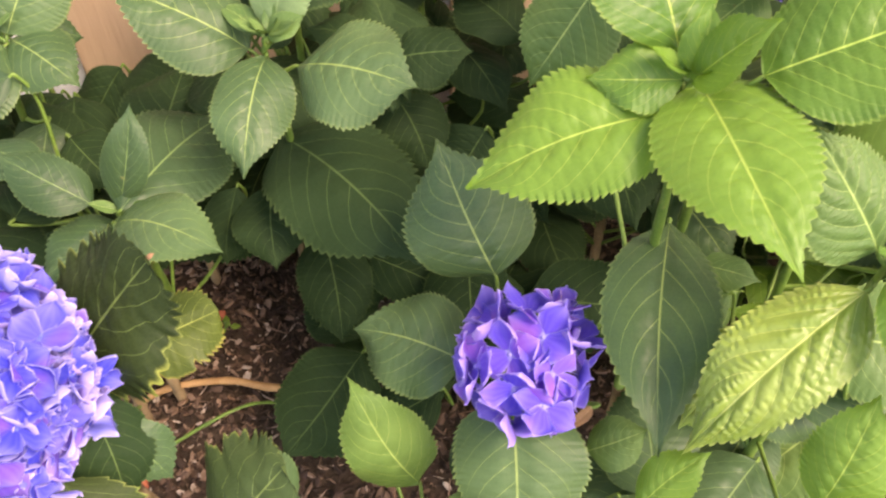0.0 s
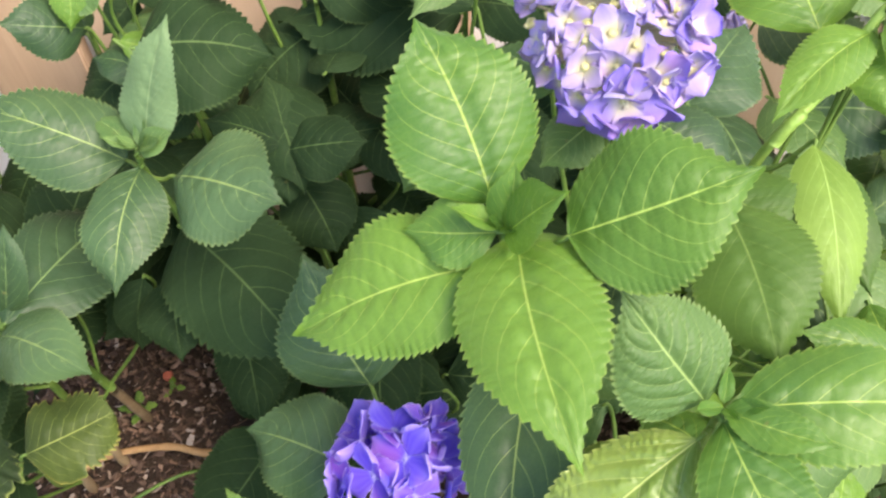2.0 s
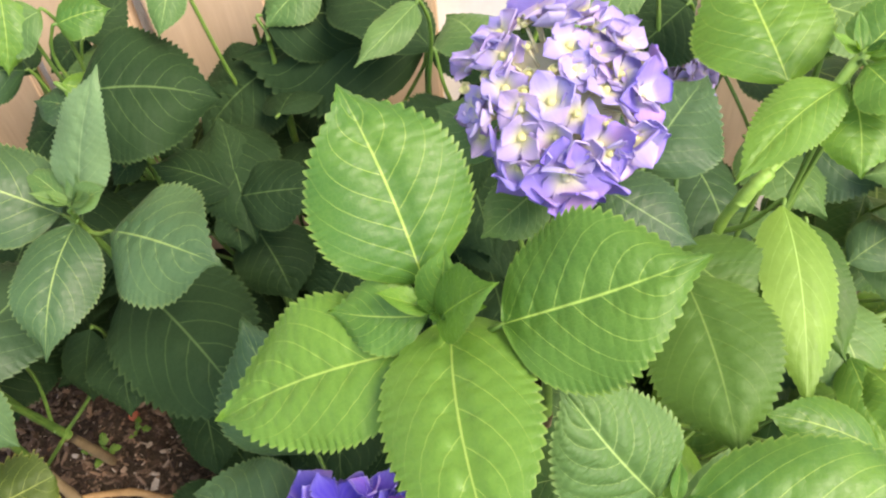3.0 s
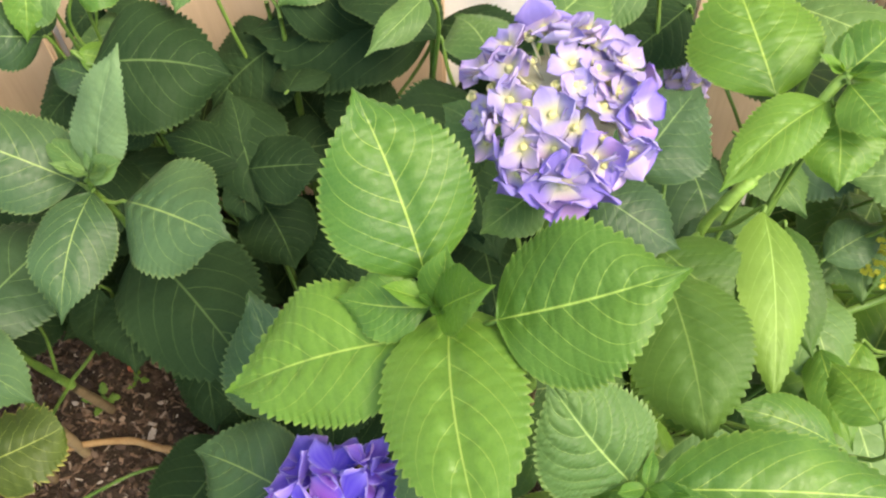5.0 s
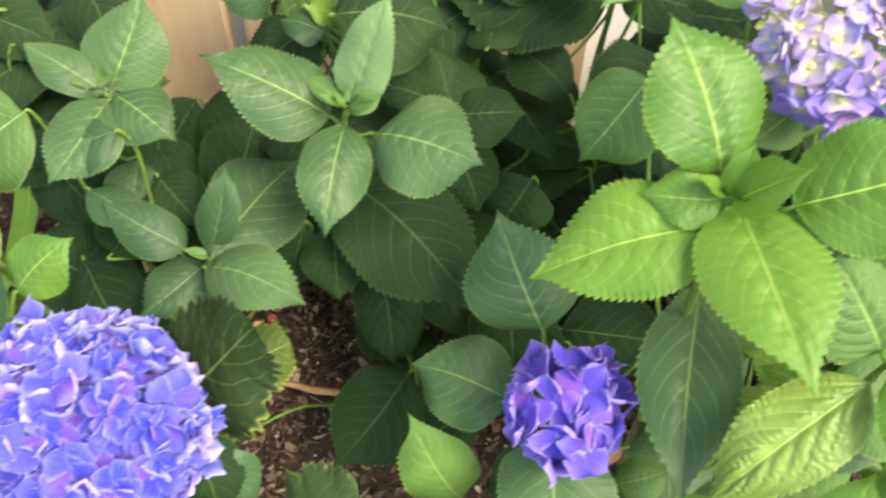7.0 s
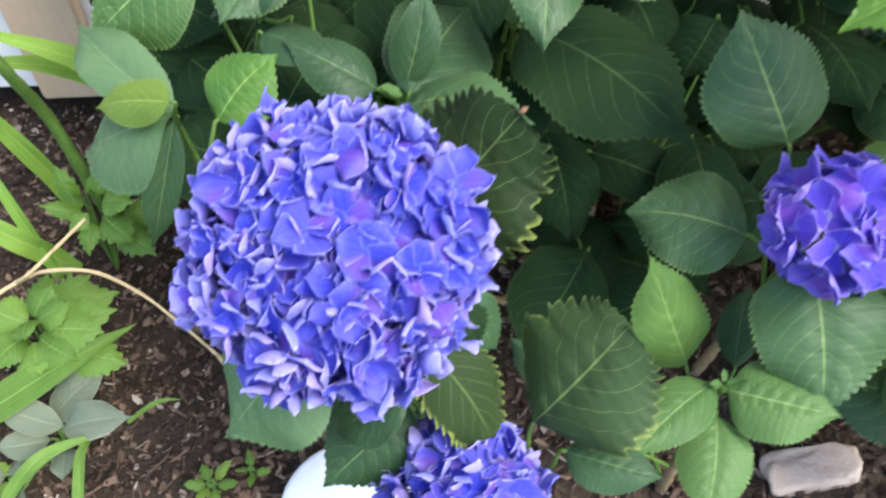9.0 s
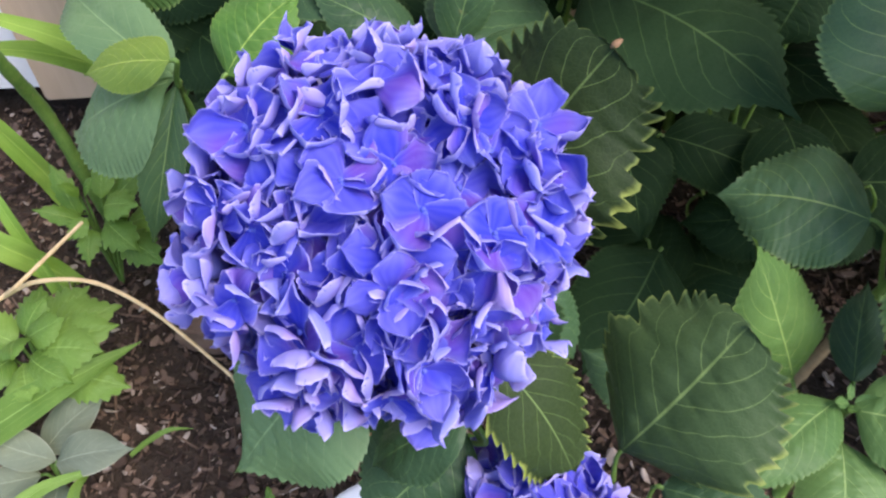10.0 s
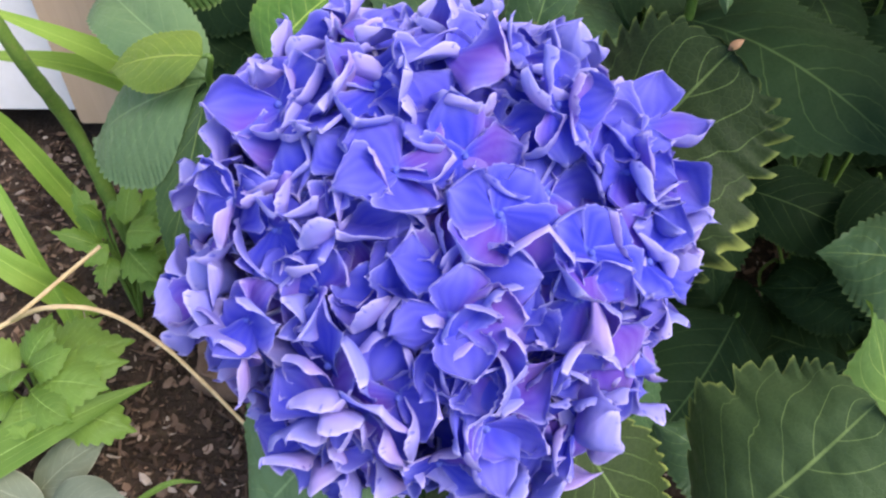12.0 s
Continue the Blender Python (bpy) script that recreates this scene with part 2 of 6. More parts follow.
PLASTIC = plain_material("white_plastic", (0.80, 0.80, 0.80), (0.84, 0.84, 0.84), 20, 0.4, 0.05, 0.0005)
EARTHY = plain_material("brown_stone", (0.13, 0.080, 0.052), (0.22, 0.14, 0.095), 30, 0.9, 0.6, 0.003)
STONE = plain_material("tan_stone", (0.56, 0.42, 0.33), (0.74, 0.58, 0.47), 30, 0.85, 0.6, 0.003)
BRICK = plain_material("red_clay", (0.38, 0.09, 0.05), (0.50, 0.16, 0.09), 40, 0.85, 0.5, 0.002)
YELLOW = plain_material("yellow_flower", (0.55, 0.52, 0.05), (0.72, 0.68, 0.09), 80, 0.6, 0.3, 0.001)


def chip_material(name, tone):
    m, nt, p = material(name, 0.85, 0.25)
    rnd = nt.nodes.new("ShaderNodeNewGeometry").outputs["Random Per Island"]
    ramp = nt.nodes.new("ShaderNodeValToRGB")
    e = ramp.color_ramp.elements
    e[0].position, e[0].color = 0.0, (0.045, 0.028, 0.02, 1)
    e[1].position, e[1].color = 1.0, (0.95, 0.82, 0.68, 1)
    for pos, c in ((0.45, (0.16, 0.10, 0.07, 1)), (0.75, (0.34, 0.23, 0.16, 1)), (0.9, (0.46, 0.29, 0.19, 1))):
        x = e.new(pos)
        x.color = c
    for x in e:
        x.color = [v * tone for v in x.color[:3]] + [1]
    nt.links.new(rnd, ramp.inputs[0])
    n = noise_of(nt, 180.0, 4.0)
    col = blend(nt, sums(nt, "MULTIPLY", n, 0.5), ramp.outputs[0], (0.03, 0.02, 0.013))
    nt.links.new(col, p.inputs["Base Color"])
    bump(nt, p, n, 0.6, 0.002)
    return m


CHIP, CRUMB = chip_material("bark_chip", 0.66), chip_material("soil_crumb", 0.64)


# ---- helpers for building ----
def mesh_of(name, verts, faces, mat, uvs=None, smooth=True):
    me = bpy.data.meshes.new(name)
    me.from_pydata([tuple(v) for v in verts], [], faces)
    me.materials.append(mat)
    if smooth:
        me.polygons.foreach_set("use_smooth", [True] * len(me.polygons))
    if uvs is not None:
        layer = me.uv_layers.new(name="UVMap")
        idx = np.zeros(len(me.loops), dtype=np.int32)
        me.loops.foreach_get("vertex_index", idx)
        layer.data.foreach_set("uv", np.asarray(uvs, dtype=np.float32)[idx].ravel())
    me.update()
    return me


def child(name, me, parent, m=None, label=""):
    """A part under its thing; m is its pose in the world."""
    ob = new(name, me)
    ob.parent = parent
    base = Vector((0, 0, 0))
    p = parent
    while p is not None:
        base += p.location
        p = p.parent
    ob.matrix_basis = Matrix.Translation(-base) @ (m if m is not None else Matrix.Identity(4))
    if label:
        tagged(ob, label)
    return ob


def smooth_line(points, n):
    """Points on a Catmull-Rom line through the given ones."""
    P = [Vector(p) for p in points]
    P = [P[0] * 2 - P[1], *P, P[-1] * 2 - P[-2]]
    out = []
    for i in range(1, len(P) - 2):
        for k in range(n):
            t = k / n
            a, b, c, d = P[i - 1:i + 3]
            out.append(0.5 * ((2 * b) + (c - a) * t + (2 * a - 5 * b + 4 * c - d) * t * t + (3 * b - a - 3 * c + d) * t ** 3))
    out.append(P[-2])
    return out


def tube(name, points, r0, r1, mat, n=6, sides=8, knobs=0.0):
    line = smooth_line(points, n)
    verts, faces, uvs = [], [], []
    up = Vector((0.13, 0.31, 0.94))
    for i, p in enumerate(line):
        d = (line[min(i + 1, len(line) - 1)] - line[max(i - 1, 0)]).normalized()
        a = d.cross(up).normalized()
        b = d.cross(a)
        r = r0 + (r1 - r0) * i / (len(line) - 1)
        r *= 1 + knobs * (i % n == 0) + 0.06 * math.sin(i * 2.7)
        for k in range(sides):
            w = 2 * math.pi * k / sides
            verts.append(p + (a * math.cos(w) + b * math.sin(w)) * r)
            uvs.append((i / len(line), k / sides))
    for i in range(len(line) - 1):
        for k in range(sides):
            q = (k + 1) % sides
            faces.append((i * sides + k, i * sides + q, (i + 1) * sides + q, (i + 1) * sides + k))
    faces.append(tuple(range(sides)))
    faces.append(tuple((len(line) - 1) * sides + k for k in reversed(range(sides))))
    return mesh_of(name, verts, faces, mat, uvs)


PROFILE_U = (0.0, 0.02, 0.05, 0.10, 0.17, 0.25, 0.34, 0.43, 0.52, 0.61, 0.70, 0.78, 0.85, 0.905, 0.95, 0.98, 1.0)
PROFILE_W = (0.03, 0.17, 0.37, 0.61, 0.81, 0.93, 0.99, 1.0, 0.965, 0.87, 0.715, 0.52, 0.295, 0.145, 0.068, 0.028, 0.0)
BLUNT_W = (0.03, 0.13, 0.29, 0.51, 0.74, 0.90, 0.985, 1.0, 0.99, 0.95, 0.87, 0.77, 0.67, 0.58, 0.42, 0.22, 0.0)
TOOTH = (0.0, 0.42, 0.80, 1.0)


def leaf_mesh(L, W, arch, fold, seed, mat, relief=1.0, bite=0.0, teeth=22, tooth=0.055, lean=0.0, crinkle=0.0, per=4, nv=16, veins=VEINS, slant=SLANT, curve=CURVE):
    """A toothed, long-pointed oval leaf along +x from the base to the tip, its upper face towards +z."""
    rng = np.random.default_rng(seed)
    nu = teeth * per
    u = np.linspace(0, 1, nu + 1)
    if bite:
        u = 1 - (1 - u) ** 1.9
    v = np.linspace(-1, 1, nv + 1)
    v = np.sign(v) * np.abs(v) ** 0.9
    U, V = np.meshgrid(u, v, indexing="ij")
    f = np.interp(u ** rng.uniform(0.90, 1.14), PROFILE_U, BLUNT_W if bite else PROFILE_W)
    f[1:-1] = (f[:-2] + 2 * f[1:-1] + f[2:]) / 4
    # forward-pointing teeth of uneven size, smaller near the base and the tip
    phase = np.arange(nu + 1) % per
    shape = np.interp(phase / per, (0, 0.25, 0.5, 0.75), TOOTH)
    fade = np.clip((1 - u) * (14 if bite else 5), 0, 1) * np.clip(u * 7, 0, 1)
    half, saws = [], []
    for k in range(2):
        size = rng.uniform(0.4 if bite else 0.6, 1.5 if bite else 1.35, teeth + 1)[np.arange(nu + 1) // per]
        saws.append((shape - 0.4) * size * fade)
        side = f * (1 + 0.045 * np.sin(u * rng.uniform(5, 10) + rng.uniform(0, 6))) * W / 2
        for j in range(6 if bite else 0):
            c, w, d = rng.uniform(0.2, 0.9), rng.uniform(0.012, 0.045), rng.uniform(0.02, 0.12) * bite
            side = side * (1 - d * np.exp(-((u - c) / w) ** 2))
        half.append(side)
    hw = np.where(V < 0, half[0][:, None], half[1][:, None])
    saw = np.where(V < 0, saws[0][:, None], saws[1][:, None])
    outer = np.abs(V) > 0.999
    cut = tooth * min(W, 0.72 * L)
    X = U * L + np.where(outer, 0.22 * cut * saw, 0) * (1 + (np.clip((U - 0.7) * 6, 0, 1.5) if bite else 0))
    Y = V * (hw + np.where(outer, 0.45 * cut * saw, 0))
    A = np.abs(V)
    s = U - A * (slant + curve * A * A) + np.where(V < 0, SHIFT / veins, 0)
    ridge = np.abs(np.sin(np.pi * veins * s)) ** 0.7
    ends = np.clip((1 - U) * 4, 0, 1) * np.clip(U * 9, 0, 1)
    quilt = relief * 0.040 * W * ridge * np.clip(1.10 - A, 0, 1) * np.clip(A * 6, 0, 1) * ends
    Z = quilt + (fold * np.abs(Y) - 0.17 * W * A ** 2 * hw / (W / 2))
    Z = Z + arch * L * 4 * (U * (1 - U)) * (1 - 0.25 * U)
    ph = rng.uniform(0, 6.28, 4)
    if crinkle:
        soft_edge = np.clip(A * 4, 0, 1) * np.clip((1 - U) * 5, 0, 1) * np.clip(U * 8, 0, 1)
        # small ridges between the side veins and along them, broken and uneven
        bend = 1.7 * np.sin(5.3 * V + 9 * U + ph[0]) + 1.5 * np.sin(11 * V - 14 * U + ph[1]) + 0.9 * np.sin(23 * V + 19 * U)
        along = np.abs(np.sin(math.pi * 25 * s + bend))
        across = np.abs(np.sin(math.pi * 9 * (A + 0.35 * U) + 1.7 * np.sin(21 * U + ph[2]) + np.where(V < 0, 0, 2.0)))
        patch = 0.55 + 0.45 * np.sin(8 * U + 3 * V + ph[3]) * np.sin(6 * V - 5 * U)
        Z = Z + crinkle * W * (0.042 * along * patch + 0.026 * across) * soft_edge
    Z = Z + 0.050 * W * A ** 2 * np.sin(U * rng.uniform(7, 13) + ph[0] + np.where(V < 0, 0, ph[1]))
    Z = Z + 0.030 * L * np.sin(U * 3.1 + ph[2]) * V * 0.8 * np.sin(np.pi * U) + lean * Y
    Y = Y + 0.035 * L * np.sin(np.pi * U) * math.sin(ph[3])
    co = np.stack([X, Y, Z], -1).reshape(-1, 3)
    uv = np.stack([U, V * 0.5 + 0.5], -1).reshape(-1, 2)
    faces = []
    n = nv + 1
    for i in range(nu):
        for j in range(nv):
            a = i * n + j
            faces.append((a, a + n, a + n + 1, a + 1))
    return mesh_of("leaf", co.tolist(), faces, mat, uv)


def frame_of(base, tip, normal):
    x = Vector(tip) - Vector(base)
    L = x.length
    x.normalize()
    z = Vector(normal)
    z = (z - x * z.dot(x)).normalized()
    y = z.cross(x)
    m = Matrix((x, y, z)).transposed().to_4x4()
    m.translation = Vector(base)
    return m, L


leaf_count = [0]


def leaf(shoot, base, tip, width, normal, colour="mature", arch=0.1, fold=0.14, bite=0.0, petiole=True, crinkle=0.0):
    """One hydrangea leaf with its stalk, between two places, as a part of its shoot."""
    leaf_count[0] += 1
    m, L = frame_of(base, tip, normal)
    relief = {"young": 1.15, "mid": 1.0}.get(colour, 0.85) * (0.9 if bite else 1.0)
    look_of = "edged" if bite and colour == "mature" else "crinkled" if crinkle > 0.6 else colour
    per, nv = (8, 36) if crinkle else (4, 14 if L > 0.06 else 10)
    teeth = 16 if bite else int(min(26, max(12, L * 300)))
    ribs = {"veins": 6.0, "slant": 0.44, "curve": 0.06} if look_of in ("edged", "rimmed") else {}
    me = leaf_mesh(L, width, arch, fold, leaf_count[0], LEAF[look_of], relief, bite, teeth, 0.17 if bite else 0.075, crinkle=crinkle, per=per, nv=nv, **ribs)
    ob = child("leaf", me, shoot, m, "chewed leaf with a pale rim" if bite else "")
    head, root = Vector(shoot["head"]), Vector(shoot.location)
    b = Vector(base)
    d = m.to_3x3() @ Vector((1, 0, 0))
    flat = Vector((head.x - b.x, head.y - b.y, 0)).length
    want = min(head.z, b.z - 0.45 * flat)
    low = root.lerp(head, max(0.15, min(1.0, want / head.z)))
    if petiole and (low - b).length > 0.004:
        far = (b - low).length
        if far > 0.06:
            # a far leaf sits on a side shoot of its own that leaves the stem low down
            low = root.lerp(head, max(0.1, min(0.6, (b.z - 0.16) / head.z)))
            pts = [low, low.lerp(b, 0.6) - Vector((0, 0, 0.03)), b - d * 0.012 - Vector((0, 0, 0.035)), b - d * 0.004 - Vector((0, 0, 0.002)), b + d * 0.001]
        else:
            pts = [low, low.lerp(b, 0.5) - Vector((0, 0, 0.10 * far)), b - d * 0.004 - Vector((0, 0, 0.001)), b + d * 0.001]
        child("petiole", tube("petiole", pts, 0.0020, 0.0012, STEM, 4, 6), shoot)
    return ob


def hydrangea(label, root, head):
    """An upright flowering or leafy stem, rooted in the soil, on which leaves and flower heads grow."""
    e = new("hydrangea_stem")
    e.empty_display_size = 0.05
    e.location = (*root, 0.0)
    tagged(e, label, "shrub", "stems of the hydrangea bush")
    e["head"] = tuple(head)
    r, h = Vector((*root, -0.02)), Vector(head)
    a = r.lerp(h, 0.35) + Vector((0, 0, 0.02))
    b = r.lerp(h, 0.75) + Vector((0, 0, 0.03))
    child("woody_base", tube("woody_base", [r, r.lerp(a, 0.5), a], 0.006, 0.0048, WOODY, 5, 8, 0.12), e)
    child("stem", tube("stem", [a, b, h], 0.0046, 0.0018, STEM, 7, 8, 0.1), e)
    return e


def new_growth(shoot, place, size, count=4, colour="young"):
    """The tuft of tiny upright leaves at a growing tip."""
    rng = random.Random(leaf_count[0])
    p = Vector(place)
    for i in range(count):
        a = math.pi * i + (i // 2) * 1.57 + rng.uniform(-0.3, 0.3)
        s = size * (1.0 - 0.22 * (i // 2)) * rng.uniform(0.85, 1.15)
        d = Vector((math.cos(a), math.sin(a) - 0.2, 0.75 + 0.35 * (i // 2))).normalized()
        n = Vector((-math.cos(a) * 0.8, -math.sin(a) * 0.8 - 0.2, 0.7))
        leaf(shoot, p + d * 0.002, p + d * s, s * 0.36, n, colour, -0.10, 0.7, petiole=False)


# ---- flower heads ----
def floret_mesh(seed, mats, size=0.02, curl=1.0, petals=4, cup=0.25, bead=0.075, broad=1.4, nu=17, nv=12):
    """Four broad pointed sepals with frilled, rolled edges round a small bead; the stalk side is -z."""
    rng = np.random.default_rng(seed)
    verts, faces, uvs, under = [], [], [], []
    i = np.arange(nu + 1)
    u = 1 - (1 - i / nu) ** 1.3
    v = np.linspace(-1, 1, nv + 1)
    v = np.sign(v) * np.abs(v) ** 0.75
    U, V = np.meshgrid(u, v, indexing="ij")
    A = np.abs(V)
    for k in range(petals):
        a = 2 * math.pi * k / petals + rng.normal(0, 0.12)
        L = size * rng.uniform(0.88, 1.14)
        W = size * broad * rng.uniform(0.88, 1.14)
        tilt = cup + np.clip(rng.normal(0, 0.22), -0.3, 0.4) * curl
        roll = rng.normal(0, 0.30) * curl
        sides = np.where(V < 0, np.clip(rng.normal(0.45, 0.70), -0.7, 1.3), np.clip(rng.normal(0.45, 0.70), -0.7, 1.3)) * curl
        tipcurl = np.clip(rng.normal(0.0, 0.70), -0.9, 0.9) * curl
        ph = rng.uniform(0, 6)
        w = (0.20 + 0.80 * np.minimum(1, u / 0.62) ** 0.9) * np.maximum(0, 1 - np.maximum(0, (u - 0.42) / 0.58) ** 2.0) ** rng.uniform(0.72, 1.05)
        w = w[:, None]
        frill = np.where((A > 0.99) & (U > 0.2) & (U < 0.97), rng.normal(0, 0.05, (nu + 1, 1)) + 0.03 * np.sin(2.9 * i[:, None] + ph), 0)
        X = L * U * (1 - 0.06 * V * V * U)
        Y = W / 2 * w * V * (1 + frill) * (1 - 0.26 * np.minimum(1, np.abs(sides)) * A ** 5)
        Z = L * (0.30 * sides * (V * w) ** 2 * U + 0.34 * sides * A ** 7 * w * U + 0.30 * tipcurl * U ** 2 + 0.24 * tipcurl * U ** 6)
        Z = Z + L * curl * (0.07 * np.sin(3.4 * V + 2 * ph) * U + 0.06 * np.sin(9 * U + ph + np.where(V > 0, 2, 0)) * A ** 3 * w + 0.022 * np.sin(17 * U + 2 * ph + np.where(V > 0, 1, 0)) * A ** 5 * w)
        Z = Z - 0.05 * L * np.exp(-(V / 0.12) ** 2) * U * (1 - U) + 0.0006 * (k % 2)
        Y, Z = Y * math.cos(roll) - Z * math.sin(roll), Y * math.sin(roll) + Z * math.cos(roll)
        X, Z = X * math.cos(tilt) - Z * math.sin(tilt), X * math.sin(tilt) + Z * math.cos(tilt)
        P = np.stack([X * math.cos(a) - Y * math.sin(a), X * math.sin(a) + Y * math.cos(a), Z], -1)
        N = np.cross(np.gradient(P, axis=0), np.gradient(P, axis=1))
        N /= np.maximum(np.linalg.norm(N, axis=-1, keepdims=True), 1e-12)
        thick = 0.0003 * np.clip((1 - A) * 8, 0, 1) * np.clip((1 - U) * 8, 0, 1) + 0.00002
        for layer, Q in enumerate((P, P - N * thick[..., None])):
            i0 = len(verts)
            verts += [tuple(q) for q in Q.reshape(-1, 3).tolist()]
            uvs += np.stack([U, np.broadcast_to(np.arange(nv + 1) / nv, U.shape)], -1).reshape(-1, 2).tolist()
            for r in range(nu):
                for c in range(nv):
                    q = i0 + r * (nv + 1) + c
                    ring = (q, q + nv + 1, q + nv + 2, q + 1)
                    faces.append(ring[::-1] if layer else ring)
                    under.append(layer)
    # the bead in the middle
    i0, r = len(verts), size * bead
    for i in range(5):
        th = math.pi * 0.5 * i / 4
        for j in range(8):
            ph = 2 * math.pi * j / 8
            verts.append((r * math.cos(th) * math.cos(ph), r * math.cos(th) * math.sin(ph), 0.0012 + r * 1.2 * math.sin(th)))
            uvs.append((0.0, 0.5))
    for i in range(4):
        for j in range(8):
            q = (j + 1) % 8
            faces.append((i0 + i * 8 + j, i0 + i * 8 + q, i0 + i * 8 + 8 + q, i0 + i * 8 + 8 + j))
    me = mesh_of("floret", verts, faces, mats[0], uvs)
    me.materials.append(mats[1])
    me.polygons.foreach_set("material_index", under + [0] * (len(me.polygons) - len(under)))
    return me


FLORETS = {}
for key, look_of, variants, size, curl, cup, bead, broad in (
        ("blue", "blue", 44, 0.0175, 1.05, 0.20, 0.060, 1.30), ("violet", "violet", 16, 0.0238, 0.62, 0.24, 0.05, 1.12), ("pale", "pale", 16, 0.0205, 0.50, 0.24, 0.10, 1.08),
        ("inner", "cream", 10, 0.0135, 0.5, 0.45, 0.16, 1.15), ("bud", "bud", 8, 0.0052, 0.3, 1.0, 0.42, 1.3)):
    FLORETS[key] = [floret_mesh(100 * len(FLORETS) + i, (PETAL[look_of], PETAL[look_of + "_under"] if look_of != "bud" else PETAL["bud"]), size, curl, 4, cup, bead, broad, *((17, 12) if size > 0.012 else (8, 8))) for i in range(variants)]


def flower_head(shoot, middle, radii, axis, key, count, reach, label, seed, centre=0.0, sink=0.12, loose=0.30):
    """A domed head: florets on stalks all over a flattened ball, its axis leaning as given."""
    rng = random.Random(seed)
    z = Vector(axis).normalized()
    x = z.orthogonal().normalized()
    turn = Matrix((x, z.cross(x), z)).transposed()
    c = Vector(middle)
    # the hub and its stalks
    verts, faces = [], []
    for i in range(9):
        th = math.pi * i / 8
        for j in range(12):
            ph = 2 * math.pi * j / 12
            q = Vector((math.sin(th) * math.cos(ph) * radii[0], math.sin(th) * math.sin(ph) * radii[1], math.cos(th) * radii[2])) * ({"pale": 0.66, "violet": 0.28}.get(key, 0.60))
            verts.append(turn @ q)
    for i in range(8):
        for j in range(12):
            k = (j + 1) % 12
            faces.append((i * 12 + j, (i + 1) * 12 + j, (i + 1) * 12 + k, i * 12 + k))
    spots = []
    for i in range(count):
        h = 1 - (1 + reach) * (i + 0.5) / count
        ph = i * 2.399963 + rng.uniform(-0.25, 0.25)
        s = math.sqrt(max(0, 1 - h * h))
        d = Vector((s * math.cos(ph), s * math.sin(ph), h))
        p = Vector((d.x * radii[0], d.y * radii[1], d.z * radii[2])) * rng.uniform(1 - sink, 1.03)
        n = Vector((d.x / radii[0], d.y / radii[1], d.z / radii[2])).normalized()
        spots.append((turn @ p, turn @ n, h))
    for i in range(int(160 * centre)):
        h = 1 - 2.4 * centre * (i + 0.5) / (160 * centre)
        ph = i * 2.399963 + 1.0
        s = math.sqrt(1 - h * h)
        d = Vector((s * math.cos(ph), s * math.sin(ph), h))
        p = Vector((d.x * radii[0], d.y * radii[1], d.z * radii[2])) * rng.uniform(0.9, 1.0)
        spots.append((turn @ p, turn @ d, 2.0))
    for p, n, h in spots:
        a = p * 0.25
        b = n.cross(Vector((0.3, 0.5, 0.8))).normalized() * 0.0008
        e = n.cross(b).normalized() * 0.0008
        k = len(verts)
        for q in (a, p - n * 0.001):
            verts += [q + b, q - b * 0.5 + e, q - b * 0.5 - e]
        faces += [(k, k + 1, k + 4, k + 3), (k + 1, k + 2, k + 5, k + 4), (k + 2, k, k + 3, k + 5)]
    hub = child("flower_head", mesh_of("flower_head", verts, faces, PETAL["pale" if key == "pale" else "violet"]), shoot, Matrix.Translation(c), label)
    hub.location = c - shoot.location
    for p, n, h in spots:
        kind = key
        if h > 1.5:
            kind = rng.choice(("bud", "inner", "inner"))
        elif centre and h > 1 - centre * rng.uniform(0.5, 1.5):
            kind = rng.choice(("bud", "inner", "inner"))
        elif centre and h > 1 - 3.5 * centre * rng.uniform(0.6, 1.4):
            kind = rng.choice(("inner", "inner", "pale", "bud"))
        n = (n + Vector((rng.gauss(0, loose), rng.gauss(0, loose), rng.gauss(0, loose)))).normalized()
        q = n.to_track_quat("Z", "Y").to_matrix().to_4x4() @ Matrix.Rotation(rng.uniform(0, 6.28), 4, "Z")
        ob = new("floret", rng.choice(FLORETS[kind]))
        ob.parent = hub
        ob.matrix_basis = Matrix.Translation(p) @ q @ Matrix.Scale(rng.uniform(0.85, 1.12), 4)
    return hub




# ---- the ground: one sheet of soil to the horizon ----
def ground_height(x, y):
    h = 0.010 * noise.noise(Vector((x * 5, y * 5, 0))) + 0.006 * noise.noise(Vector((x * 18, y * 18, 3)))
    return h + 0.004 * noise.noise(Vector((x * 55, y * 55, 7)))


def build_ground():
    near = np.linspace(-1.0, 0.9, 150)
    far = np.array([1.3, 2, 4, 8, 20, 60, 200, 700.0])
    xs = np.concatenate([-far[::-1] - 0.3, near, far])
    ny = np.linspace(-0.2, 1.1, 110)
    ys = np.concatenate([-far[::-1], ny, far + 0.2])
    verts, faces = [], []
    for y in ys:
        for x in xs:
            inside = -1.0 <= x <= 0.9 and -0.2 <= y <= 1.1
            verts.append((x, y, ground_height(x, y) if inside else -0.004))
    n = len(xs)
    for i in range(len(ys) - 1):
        for j in range(n - 1):
            faces.append((i * n + j, i * n + j + 1, (i + 1) * n + j + 1, (i + 1) * n + j))
    ob = new("ground", mesh_of("ground", verts, faces, SOIL))
    tagged(ob, "dark crumbly garden soil under the bush", "soil", kind="structure")


build_ground()


